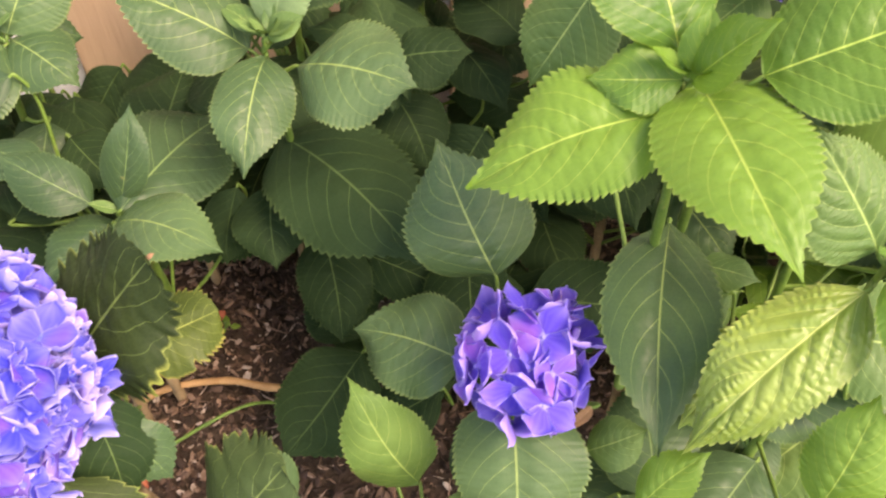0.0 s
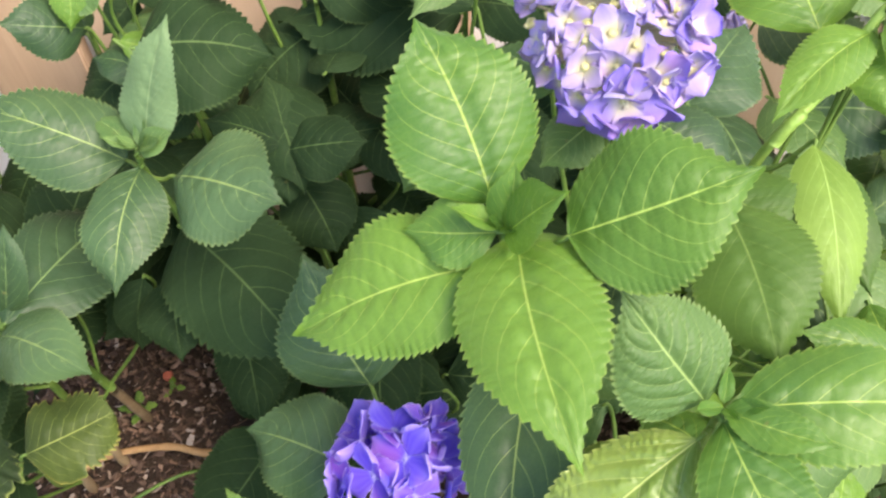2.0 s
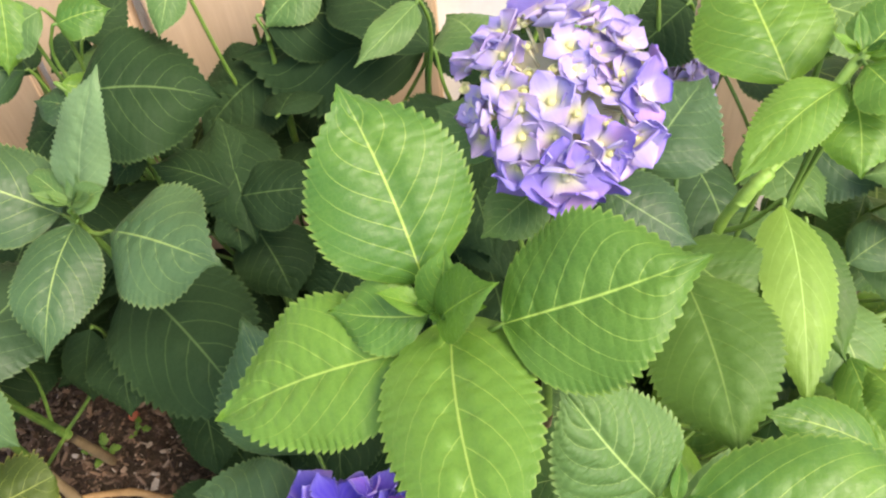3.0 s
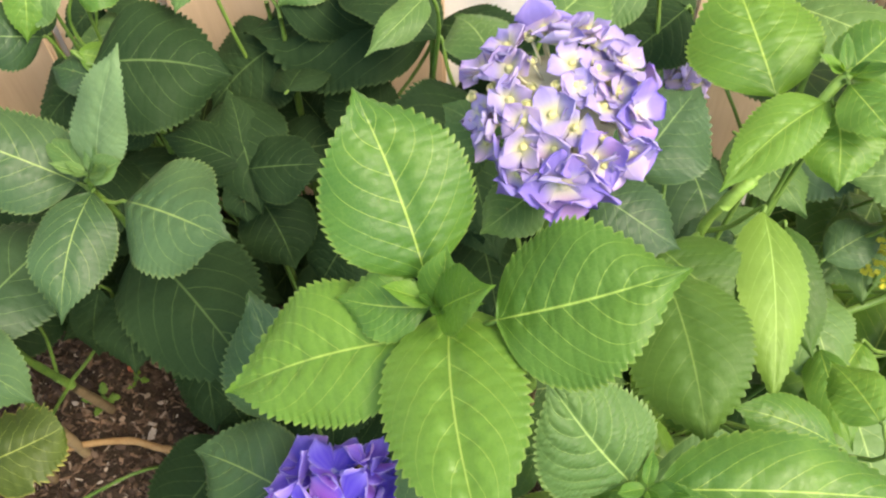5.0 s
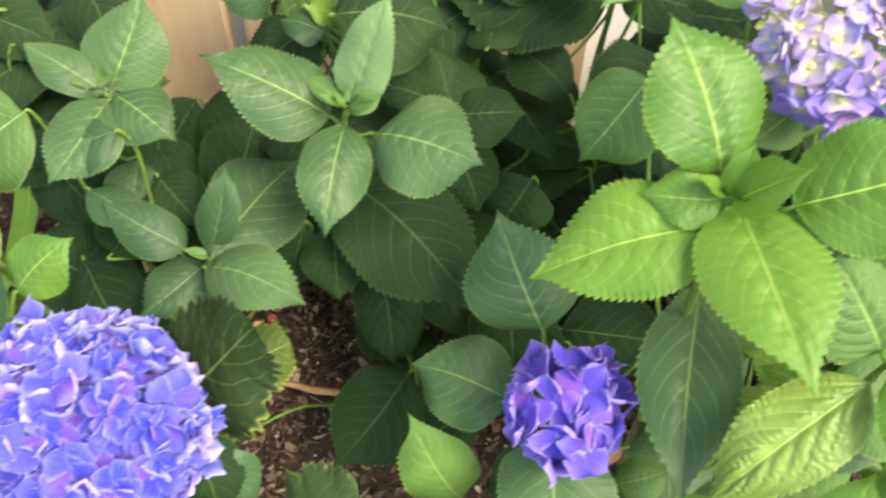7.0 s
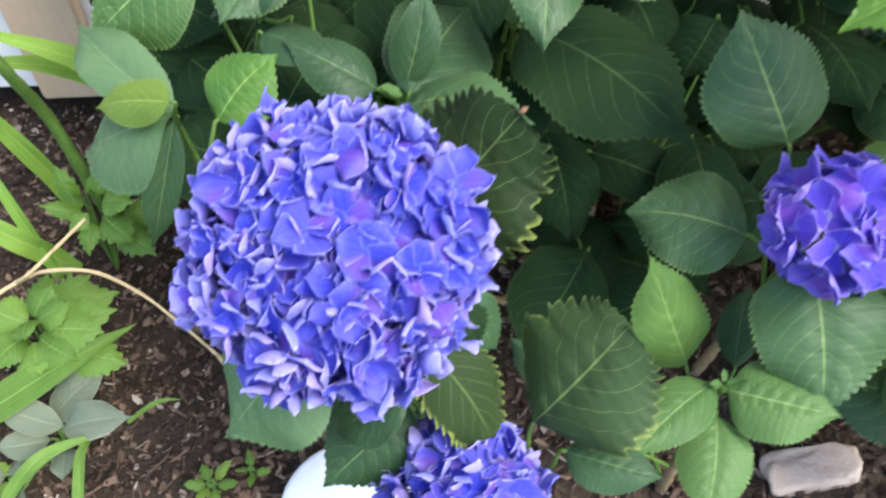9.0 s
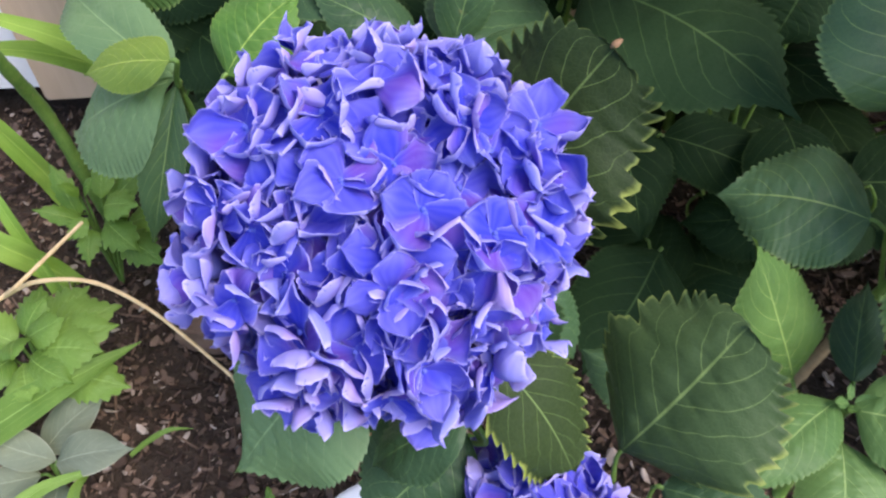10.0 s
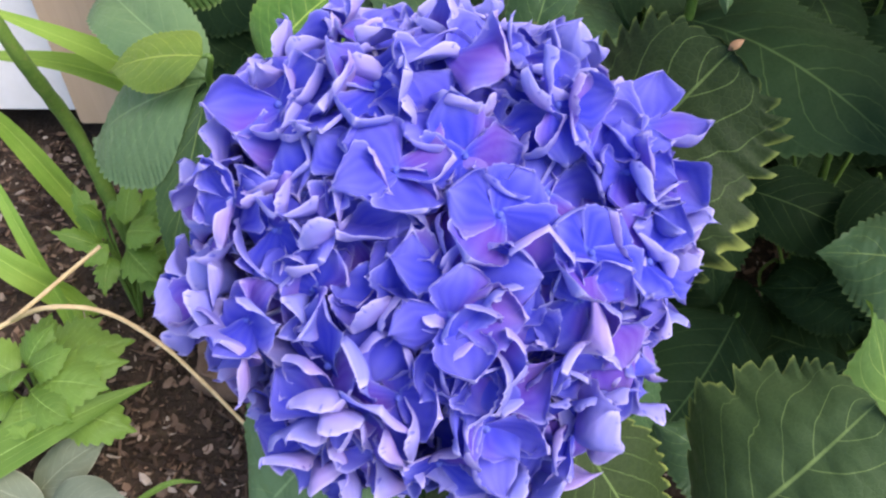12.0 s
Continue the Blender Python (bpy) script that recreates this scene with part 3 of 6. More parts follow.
def build_mulch(name, label, count, size, region, mat, seed, kind_cat, slim=(0.25, 0.7)):
    rng = random.Random(seed)
    verts, faces = [], []
    for _ in range(count):
        x, y = rng.uniform(region[0], region[1]), rng.uniform(region[2], region[3])
        L = size * (0.3 + 1.6 * rng.random() ** 2.2)
        W, T = L * rng.uniform(*slim), L * rng.uniform(0.06, 0.2) * min(1.0, slim[1] * 1.5)
        m = Matrix.Translation((x, y, ground_height(x, y) + T * 0.5 + rng.uniform(0, 0.008))) @ Euler((rng.gauss(0, 0.45), rng.gauss(0, 0.45), rng.uniform(0, 6.28))).to_matrix().to_4x4()
        k = len(verts)
        for sz in (-1, 1):
            for sx, sy in ((-1, -0.6), (-0.5, -1), (0.6, -0.9), (1, -0.1), (0.5, 0.9), (-0.7, 0.8)):
                j = 1 + rng.uniform(-0.2, 0.2)
                verts.append(m @ Vector((sx * L / 2 * j, sy * W / 2 * j, sz * T / 2 + 0.12 * L * sx * sx)))
        faces.append(tuple(k + 6 + i for i in range(6)))
        faces.append(tuple(k + 5 - i for i in range(6)))
        for i in range(6):
            q = (i + 1) % 6
            faces.append((k + i, k + q, k + 6 + q, k + 6 + i))
    ob = new(name, mesh_of(name, verts, faces, mat, smooth=False))
    return tagged(ob, label, kind_cat, kind="stuff")


build_mulch("bark_mulch", "dark brown bark chips and leaf litter on soil", 17000, 0.0088, (-0.42, 0.55, 0.12, 0.82), CHIP, 5, "mulch", (0.12, 0.6))
build_mulch("leaf_litter", "small crumbs and dead leaf bits on bare soil", 17000, 0.0072, (-0.95, -0.2, 0.15, 0.85), CRUMB, 6, "litter", (0.15, 0.7))
build_mulch("dry_fibres", "thin dry root fibres and straw bits on soil", 4200, 0.019, (-0.95, 0.4, 0.15, 0.80), CRUMB, 7, "litter", (0.03, 0.07))


# ---- the fence and wall behind the bed ----
def box_mesh(name, lo, hi, mat):
    bm = bmesh.new()
    bmesh.ops.create_cube(bm, size=1.0, matrix=Matrix.Translation([(a + b) / 2 for a, b in zip(lo, hi)]) @ Matrix.Diagonal([b - a for a, b in zip(lo, hi)] + [1]))
    bmesh.ops.bevel(bm, geom=bm.edges[:], offset=0.003, segments=2, affect="EDGES")
    me = bpy.data.meshes.new(name)
    bm.to_mesh(me)
    bm.free()
    me.materials.append(mat)
    return me


def build_fence():
    fence = new("wooden_fence")
    fence.location = (0, 0.82, 0)
    tagged(fence, "pale tan wooden boards against the white wall", "fence")
    rng = random.Random(4)
    for x, w in ((-0.96, 0.10), (-0.655, 0.085), (-0.352, 0.11), (-0.225, 0.105), (-0.098, 0.115), (0.058, 0.10), (0.392, 0.11), (0.56, 0.10), (0.74, 0.10), (1.0, 0.10)):
        lean = rng.uniform(-0.02, 0.02)
        child("board", box_mesh("board", (-w / 2, -0.011, 0.05), (w / 2, 0.011, 1.1), BOARD), fence, Matrix.Translation((x, 0.82, 0)) @ Matrix.Rotation(lean, 4, "Y"))


build_fence()


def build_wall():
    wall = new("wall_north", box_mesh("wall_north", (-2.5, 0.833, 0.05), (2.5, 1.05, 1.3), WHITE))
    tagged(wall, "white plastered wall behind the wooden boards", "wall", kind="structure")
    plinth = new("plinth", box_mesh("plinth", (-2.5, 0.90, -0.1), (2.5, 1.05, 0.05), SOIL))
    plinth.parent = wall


build_wall()


# ---- the hydrangea bush, stem by stem ----
stems = {}

stem = stems["bright"] = hydrangea("light green hydrangea shoot with four broad toothed leaves", (0.16, 0.42), (0.129, 0.364, 0.534))
leaf(stem, (0.121, 0.355, 0.538), (0.013, 0.342, 0.493), 0.074, (-0.30, -0.41, 0.86), "young", 0.1, fold=0.32)
leaf(stem, (0.134, 0.366, 0.546), (0.157, 0.238, 0.541), 0.072, (-0.25, -0.08, 0.97), "young", 0.12, fold=0.32)
leaf(stem, (0.158, 0.350, 0.565), (0.243, 0.356, 0.604), 0.079, (-0.37, -0.36, 0.86), "grassy", 0.08, fold=0.32)
leaf(stem, (0.122, 0.376, 0.560), (0.084, 0.444, 0.625), 0.078, (0.17, -0.63, 0.76), "young", 0.08, fold=0.32)
leaf(stem, (0.128, 0.362, 0.552), (0.155, 0.345, 0.603), 0.034, (-0.87, -0.33, 0.36), "young", 0.05, fold=0.5)
leaf(stem, (0.124, 0.364, 0.552), (0.075, 0.372, 0.546), 0.036, (0.25, -0.55, 0.80), "young", 0.08, fold=0.45)
leaf(stem, (0.127, 0.364, 0.552), (0.133, 0.376, 0.590), 0.024, (-0.20, -0.85, 0.48), "young", 0.06, fold=0.5)
leaf(stem, (0.104, 0.518, 0.508), (0.060, 0.497, 0.436), 0.073, (-0.49, -0.71, 0.51), "mid", 0.1)

stem = stems["rosA"] = hydrangea("green hydrangea shoot with a rosette of toothed leaves", (-0.12, 0.60), (-0.127, 0.518, 0.452))
leaf(stem, (-0.126, 0.515, 0.449), (-0.135, 0.427, 0.415), 0.056, (0.12, -0.37, 0.92), "dusky", 0.15)
leaf(stem, (-0.103, 0.512, 0.443), (-0.015, 0.469, 0.457), 0.082, (-0.29, -0.29, 0.91), "dusky", 0.12)
leaf(stem, (-0.139, 0.524, 0.448), (-0.237, 0.535, 0.496), 0.072, (0.37, -0.40, 0.84), "dusky", 0.12)
leaf(stem, (-0.119, 0.521, 0.464), (-0.091, 0.564, 0.543), 0.046, (-0.25, -0.82, 0.50), "pale", 0.06, fold=0.3)
leaf(stem, (-0.125, 0.517, 0.464), (-0.161, 0.544, 0.473), 0.019, (0.01, -0.29, 0.96), "mid", 0.05, fold=0.5)
leaf(stem, (-0.122, 0.514, 0.466), (-0.094, 0.516, 0.483), 0.021, (-0.42, -0.49, 0.77), "mid", 0.05, fold=0.5)

stem = stems["rosB"] = hydrangea("dark green hydrangea shoot with drooping toothed leaves", (-0.27, 0.56), (-0.236, 0.444, 0.363))
leaf(stem, (-0.228, 0.429, 0.381), (-0.177, 0.568, 0.350), 0.082, (0.36, 0.07, 0.93), "mature", 0.1)
leaf(stem, (-0.231, 0.439, 0.378), (-0.214, 0.469, 0.445), 0.034, (0.04, -0.92, 0.40), "mature", 0.05, fold=0.4)
leaf(stem, (-0.232, 0.424, 0.373), (-0.144, 0.377, 0.397), 0.057, (-0.32, -0.12, 0.94), "dusky", 0.15)
leaf(stem, (-0.250, 0.436, 0.380), (-0.316, 0.457, 0.410), 0.043, (0.29, -0.37, 0.88), "mature", 0.1)
leaf(stem, (-0.239, 0.437, 0.359), (-0.283, 0.387, 0.353), 0.049, (0.23, -0.30, 0.93), "mature", 0.1)
leaf(stem, (-0.228, 0.367, 0.299), (-0.171, 0.404, 0.296), 0.070, (0.21, -0.24, 0.95), "old", 0.1, bite=1.0)
leaf(stem, (-0.239, 0.526, 0.326), (-0.232, 0.651, 0.337), 0.080, (0.19, -0.10, 0.98), "deep", 0.1)
leaf(stem, (-0.307, 0.523, 0.328), (-0.352, 0.598, 0.342), 0.055, (0.08, -0.14, 0.99), "deep", 0.1)
leaf(stem, (-0.174, 0.528, 0.303), (-0.192, 0.501, 0.230), 0.046, (-0.08, -0.93, 0.36), "deep", 0.1)

stem = stems["darkleaf"] = hydrangea("hydrangea stem with a large dark green leaf", (-0.16, 0.66), (-0.144, 0.582, 0.321))
leaf(stem, (-0.136, 0.552, 0.339), (-0.012, 0.426, 0.318), 0.114, (-0.08, -0.24, 0.97), "deep", 0.1)
# added dark leaf: hides bright stalks and stands in for black shade below
leaf(stem, (-0.069, 0.520, 0.222), (0.025, 0.490, 0.190), 0.062, (-0.1, -0.5, 0.86), "deep", 0.1)
leaf(stem, (-0.109, 0.539, 0.230), (-0.090, 0.457, 0.170), 0.072, (-0.03, -0.59, 0.80), "deep", 0.1)
leaf(stem, (-0.146, 0.530, 0.301), (-0.138, 0.467, 0.265), 0.063, (0.11, -0.49, 0.87), "deep", 0.1)
leaf(stem, (-0.123, 0.544, 0.169), (-0.035, 0.536, 0.178), 0.077, (-0.13, -0.31, 0.94), "deep", 0.1)

stem = stems["smallflower"] = hydrangea("hydrangea stem with a small violet flower head", (0.05, 0.42), (0.060, 0.335, 0.332))
leaf(stem, (0.036, 0.388, 0.360), (-0.005, 0.443, 0.437), 0.089, (0.03, -0.81, 0.59), "dusky", 0.08)
leaf(stem, (0.015, 0.357, 0.298), (-0.068, 0.393, 0.287), 0.082, (-0.25, -0.28, 0.93), "dusky", 0.1)
leaf(stem, (0.154, 0.406, 0.394), (0.127, 0.246, 0.363), 0.070, (-0.09, -0.17, 0.98), "dusky", 0.12, fold=0.45)
leaf(stem, (0.048, 0.318, 0.311), (0.051, 0.233, 0.241), 0.094, (-0.21, -0.63, 0.75), "dusky", 0.1)
leaf(stem, (0.102, 0.299, 0.271), (0.143, 0.304, 0.294), 0.039, (-0.44, -0.29, 0.85), "mid", 0.1)
leaf(stem, (0.104, 0.318, 0.300), (0.082, 0.306, 0.291), 0.009, (0.1, -0.6, 0.8), "dry", 0.2, fold=0.5)

stem = stems["rosD"] = hydrangea("low hydrangea shoot with small bright leaves", (-0.01, 0.29), (-0.011, 0.262, 0.240))
leaf(stem, (-0.019, 0.311, 0.197), (-0.066, 0.330, 0.318), 0.063, (0.38, -0.88, 0.29), "light", 0.08)
leaf(stem, (-0.008, 0.260, 0.243), (0.062, 0.232, 0.252), 0.061, (-0.21, -0.21, 0.95), "mid", 0.1)
leaf(stem, (-0.016, 0.268, 0.241), (-0.085, 0.213, 0.239), 0.042, (0.04, -0.09, 1.00), "mid", 0.1)
leaf(stem, (-0.015, 0.249, 0.226), (-0.034, 0.178, 0.202), 0.052, (-0.17, -0.28, 0.95), "mid", 0.1)
leaf(stem, (0.015, 0.301, 0.205), (0.037, 0.363, 0.230), 0.031, (-0.18, -0.31, 0.93), "mature", 0.1)
leaf(stem, (-0.074, 0.455, 0.160), (-0.143, 0.368, 0.120), 0.098, (-0.03, -0.39, 0.92), "deep", 0.1)
leaf(stem, (-0.109, 0.274, 0.226), (-0.160, 0.310, 0.243), 0.051, (0.15, -0.24, 0.96), "mature", 0.1)

stem = stems["bigflower"] = hydrangea("hydrangea stem with a large blue mophead flower", (-0.25, 0.36), (-0.268, 0.273, 0.410))
leaf(stem, (-0.226, 0.294, 0.385), (-0.162, 0.315, 0.467), 0.100, (-0.52, -0.64, 0.57), "mature", 0.06, bite=1.0)
leaf(stem, (-0.152, 0.224, 0.274), (-0.095, 0.249, 0.350), 0.105, (-0.59, -0.53, 0.61), "rimmed", 0.08, bite=1.0)
leaf(stem, (-0.293, 0.239, 0.352), (-0.348, 0.210, 0.296), 0.086, (-0.60, -0.50, 0.62), "pale", 0.1)
leaf(stem, (-0.233, 0.214, 0.334), (-0.281, 0.211, 0.294), 0.043, (-0.59, -0.36, 0.73), "mature", 0.1)
leaf(stem, (-0.223, 0.233, 0.362), (-0.182, 0.201, 0.301), 0.052, (0.41, -0.66, 0.62), "mature", 0.1, bite=1.0)
leaf(stem, (-0.203, 0.276, 0.351), (-0.175, 0.261, 0.307), 0.038, (0.49, -0.68, 0.55), "mature", 0.1)
leaf(stem, (-0.234, 0.229, 0.295), (-0.291, 0.194, 0.255), 0.066, (-0.11, -0.70, 0.70), "mature", 0.1)
leaf(stem, (-0.132, 0.208, 0.263), (-0.070, 0.184, 0.268), 0.037, (-0.15, -0.18, 0.97), "mature", 0.1)
leaf(stem, (-0.220, 0.285, 0.370), (-0.197, 0.238, 0.312), 0.055, (0.38, -0.64, 0.67), "deep", 0.1)
leaf(stem, (-0.164, 0.3145, 0.4665), (-0.1585, 0.316, 0.470), 0.0032, (-0.5, -0.6, 0.6), "dry", 0.2, petiole=False)

stem = stems["paleflower"] = hydrangea("hydrangea stem with a half-open pale lilac flower head", (0.20, 0.52), (0.185, 0.438, 0.604))
leaf(stem, (0.208, 0.437, 0.558), (0.257, 0.414, 0.537), 0.045, (0.15, -0.47, 0.87), "mature", 0.1)
leaf(stem, (0.235, 0.466, 0.540), (0.278, 0.526, 0.551), 0.062, (0.02, -0.20, 0.98), "mature", 0.1)
leaf(stem, (0.163, 0.467, 0.557), (0.124, 0.498, 0.559), 0.038, (-0.17, -0.26, 0.95), "mid", 0.1)
leaf(stem, (0.153, 0.511, 0.582), (0.130, 0.561, 0.571), 0.040, (-0.27, 0.10, 0.96), "mid", 0.1)
leaf(stem, (0.180, 0.439, 0.557), (0.148, 0.417, 0.543), 0.035, (-0.10, -0.41, 0.90), "mid", 0.1)
leaf(stem, (0.184, 0.538, 0.583), (0.220, 0.587, 0.583), 0.046, (0.19, -0.15, 0.97), "mid", 0.1)

stem = stems["rosC"] = hydrangea("bright green hydrangea shoot with crinkled glossy leaves", (0.25, 0.36), (0.235, 0.299, 0.480))
leaf(stem, (0.228, 0.302, 0.488), (0.180, 0.328, 0.553), 0.063, (0.36, -0.74, 0.56), "mid", 0.08, crinkle=0.5)
leaf(stem, (0.240, 0.298, 0.487), (0.385, 0.300, 0.478), 0.061, (0.06, -0.20, 0.98), "young", 0.12)
leaf(stem, (0.226, 0.291, 0.468), (0.135, 0.238, 0.385), 0.060, (-0.46, -0.43, 0.78), "young", 0.12, crinkle=0.65)
leaf(stem, (0.236, 0.292, 0.485), (0.272, 0.205, 0.465), 0.052, (-0.18, -0.29, 0.94), "young", 0.1)
leaf(stem, (0.236, 0.296, 0.490), (0.285, 0.270, 0.500), 0.024, (-0.29, -0.18, 0.94), "young", 0.05, fold=0.4)
leaf(stem, (0.214, 0.334, 0.373), (0.149, 0.279, 0.340), 0.049, (-0.21, -0.31, 0.93), "young", 0.1, crinkle=0.62)
leaf(stem, (0.194, 0.368, 0.364), (0.140, 0.367, 0.319), 0.054, (-0.59, -0.36, 0.73), "mid", 0.1)
leaf(stem, (0.182, 0.399, 0.357), (0.221, 0.382, 0.359), 0.028, (-0.19, -0.30, 0.93), "mid", 0.1)
leaf(stem, (0.205, 0.207, 0.384), (0.226, 0.240, 0.447), 0.045, (-0.52, -0.68, 0.52), "young", 0.1)
leaf(stem, (0.127, 0.246, 0.295), (0.168, 0.264, 0.338), 0.035, (-0.55, -0.43, 0.71), "young", 0.1)

stem = stems["rightshoot"] = hydrangea("tall hydrangea stem with large leaves and new tip growth", (0.28, 0.45), (0.291, 0.481, 0.465))
leaf(stem, (0.325, 0.527, 0.542), (0.301, 0.610, 0.573), 0.079, (-0.15, -0.38, 0.91), "young", 0.08)
leaf(stem, (0.351, 0.516, 0.549), (0.284, 0.459, 0.532), 0.038, (-0.04, -0.24, 0.97), "young", 0.1, fold=0.3)
leaf(stem, (0.359, 0.518, 0.542), (0.355, 0.467, 0.523), 0.048, (-0.19, -0.33, 0.93), "young", 0.1)
leaf(stem, (0.360, 0.526, 0.562), (0.396, 0.558, 0.573), 0.042, (-0.07, -0.26, 0.96), "young", 0.1)
leaf(stem, (0.359, 0.517, 0.562), (0.379, 0.477, 0.558), 0.034, (-0.28, -0.22, 0.93), "young", 0.1)
leaf(stem, (0.319, 0.470, 0.501), (0.315, 0.356, 0.467), 0.042, (0.18, -0.30, 0.94), "herb", 0.1)
leaf(stem, (0.254, 0.420, 0.507), (0.273, 0.325, 0.478), 0.070, (-0.25, -0.30, 0.92), "olive", 0.1)
leaf(stem, (0.255, 0.446, 0.495), (0.308, 0.397, 0.477), 0.060, (-0.03, -0.38, 0.92), "olive", 0.1)
leaf(stem, (0.351, 0.339, 0.456), (0.289, 0.354, 0.472), 0.032, (0.17, -0.30, 0.94), "young", 0.1)
leaf(stem, (0.349, 0.494, 0.456), (0.363, 0.413, 0.420), 0.038, (-0.15, -0.42, 0.89), "olive", 0.1)
leaf(stem, (0.418, 0.488, 0.303), (0.426, 0.403, 0.302), 0.040, (-0.22, -0.04, 0.97), "young", 0.1)
leaf(stem, (0.427, 0.557, 0.329), (0.477, 0.583, 0.343), 0.040, (-0.13, -0.26, 0.96), "dusky", 0.1)
leaf(stem, (0.330, 0.516, 0.412), (0.285, 0.518, 0.394), 0.034, (-0.36, -0.31, 0.88), "mature", 0.1)
leaf(stem, (0.403, 0.378, 0.405), (0.385, 0.428, 0.393), 0.040, (-0.33, 0.11, 0.94), "young", 0.1)
leaf(stem, (0.351, 0.605, 0.298), (0.312, 0.668, 0.356), 0.053, (0.05, -0.66, 0.75), "mature", 0.1)
leaf(stem, (0.289, 0.640, 0.514), (0.238, 0.600, 0.495), 0.060, (0, -0.35, 0.93), "deep", 0.10)
leaf(stem, (0.256, 0.620, 0.551), (0.186, 0.600, 0.532), 0.050, (0, -0.35, 0.93), "mid", 0.10)

stem = stems["backshoot"] = hydrangea("hydrangea shoot at the back with dark hanging leaves", (0.09, 0.74), (0.105, 0.700, 0.450))
leaf(stem, (0.107, 0.626, 0.534), (0.068, 0.575, 0.524), 0.027, (0.14, -0.30, 0.94), "mid", 0.08)
leaf(stem, (0.100, 0.713, 0.425), (-0.060, 0.716, 0.420), 0.118, (-0.01, -0.42, 0.91), "deep", 0.1)

stem = stems["leafshoot"] = hydrangea("hydrangea shoot with a broad dark leaf behind the rosette", (-0.14, 0.70), (-0.120, 0.620, 0.479))
leaf(stem, (-0.143, 0.613, 0.478), (-0.046, 0.631, 0.452), 0.108, (0.36, -0.37, 0.86), "deep", 0.1)
leaf(stem, (-0.201, 0.660, 0.462), (-0.250, 0.626, 0.494), 0.050, (0.20, -0.70, 0.69), "mature", 0.1)
leaf(stem, (-0.156, 0.634, 0.440), (-0.198, 0.645, 0.444), 0.037, (-0.01, -0.32, 0.95), "mature", 0.1)
leaf(stem, (-0.200, 0.675, 0.519), (-0.203, 0.640, 0.473), 0.037, (0.30, -0.52, 0.80), "young", 0.1)
leaf(stem, (-0.165, 0.668, 0.497), (-0.125, 0.681, 0.500), 0.036, (0.08, -0.48, 0.87), "young", 0.1)
leaf(stem, (-0.176, 0.673, 0.506), (-0.218, 0.653, 0.484), 0.044, (-0.09, -0.63, 0.77), "mid", 0.1)
leaf(stem, (-0.171, 0.647, 0.458), (-0.144, 0.656, 0.440), 0.028, (0.61, -0.30, 0.73), "young", 0.1)
leaf(stem, (-0.181, 0.724, 0.440), (-0.144, 0.757, 0.459), 0.041, (0.08, -0.56, 0.82), "deep", 0.1)
leaf(stem, (-0.230, 0.711, 0.417), (-0.263, 0.738, 0.439), 0.037, (0.26, -0.39, 0.88), "deep", 0.1)
leaf(stem, (-0.189, 0.744, 0.431), (-0.218, 0.716, 0.412), 0.038, (0.06, -0.60, 0.80), "deep", 0.1)

stem = stems["smallshoot"] = hydrangea("small dark green hydrangea shoot deep in the bush", (-0.03, 0.63), (-0.045, 0.593, 0.384))
leaf(stem, (-0.044, 0.594, 0.390), (-0.115, 0.616, 0.400), 0.041, (0.03, -0.32, 0.95), "deep", 0.1)
leaf(stem, (-0.043, 0.591, 0.387), (0.025, 0.592, 0.395), 0.059, (-0.10, -0.37, 0.92), "deep", 0.1)
leaf(stem, (-0.044, 0.596, 0.387), (-0.064, 0.657, 0.412), 0.033, (0.14, -0.32, 0.94), "deep", 0.1)
leaf(stem, (-0.047, 0.590, 0.381), (-0.041, 0.558, 0.357), 0.035, (0.20, -0.57, 0.80), "deep", 0.1)
leaf(stem, (-0.132, 0.648, 0.389), (-0.152, 0.616, 0.376), 0.028, (0.16, -0.44, 0.88), "deep", 0.1)

stem = stems["leftshoot"] = hydrangea("bright green hydrangea shoot at the bed's end", (-0.40, 0.62), (-0.333, 0.549, 0.440))
leaf(stem, (-0.324, 0.551, 0.441), (-0.298, 0.612, 0.494), 0.070, (0.09, -0.68, 0.73), "dusky", 0.1)
leaf(stem, (-0.323, 0.551, 0.437), (-0.266, 0.515, 0.420), 0.056, (0.10, -0.31, 0.95), "dusky", 0.1)
leaf(stem, (-0.325, 0.543, 0.437), (-0.360, 0.468, 0.414), 0.060, (0.20, -0.37, 0.91), "dusky", 0.1)
leaf(stem, (-0.327, 0.546, 0.442), (-0.393, 0.568, 0.473), 0.040, (0.28, -0.39, 0.87), "dusky", 0.1)
leaf(stem, (-0.341, 0.613, 0.401), (-0.304, 0.627, 0.382), 0.033, (0.51, -0.28, 0.81), "mature", 0.1)
leaf(stem, (-0.333, 0.477, 0.400), (-0.278, 0.442, 0.397), 0.038, (-0.03, -0.14, 0.99), "mature", 0.1)
leaf(stem, (-0.325, 0.556, 0.351), (-0.332, 0.506, 0.315), 0.054, (0.18, -0.59, 0.79), "mature", 0.1)

stem = stems["behindbig"] = hydrangea("hydrangea stem with dark leaves behind the large flower", (-0.28, 0.50), (-0.285, 0.475, 0.330))
leaf(stem, (-0.344, 0.358, 0.428), (-0.306, 0.389, 0.453), 0.047, (-0.06, -0.57, 0.82), "young", 0.1)
leaf(stem, (-0.311, 0.510, 0.435), (-0.371, 0.490, 0.405), 0.050, (-0.10, -0.41, 0.88), "mature", 0.1)
leaf(stem, (-0.303, 0.537, 0.351), (-0.258, 0.498, 0.330), 0.054, (0.05, -0.43, 0.90), "deep", 0.1)
leaf(stem, (-0.326, 0.456, 0.341), (-0.302, 0.520, 0.348), 0.058, (0.17, -0.17, 0.97), "deep", 0.1)
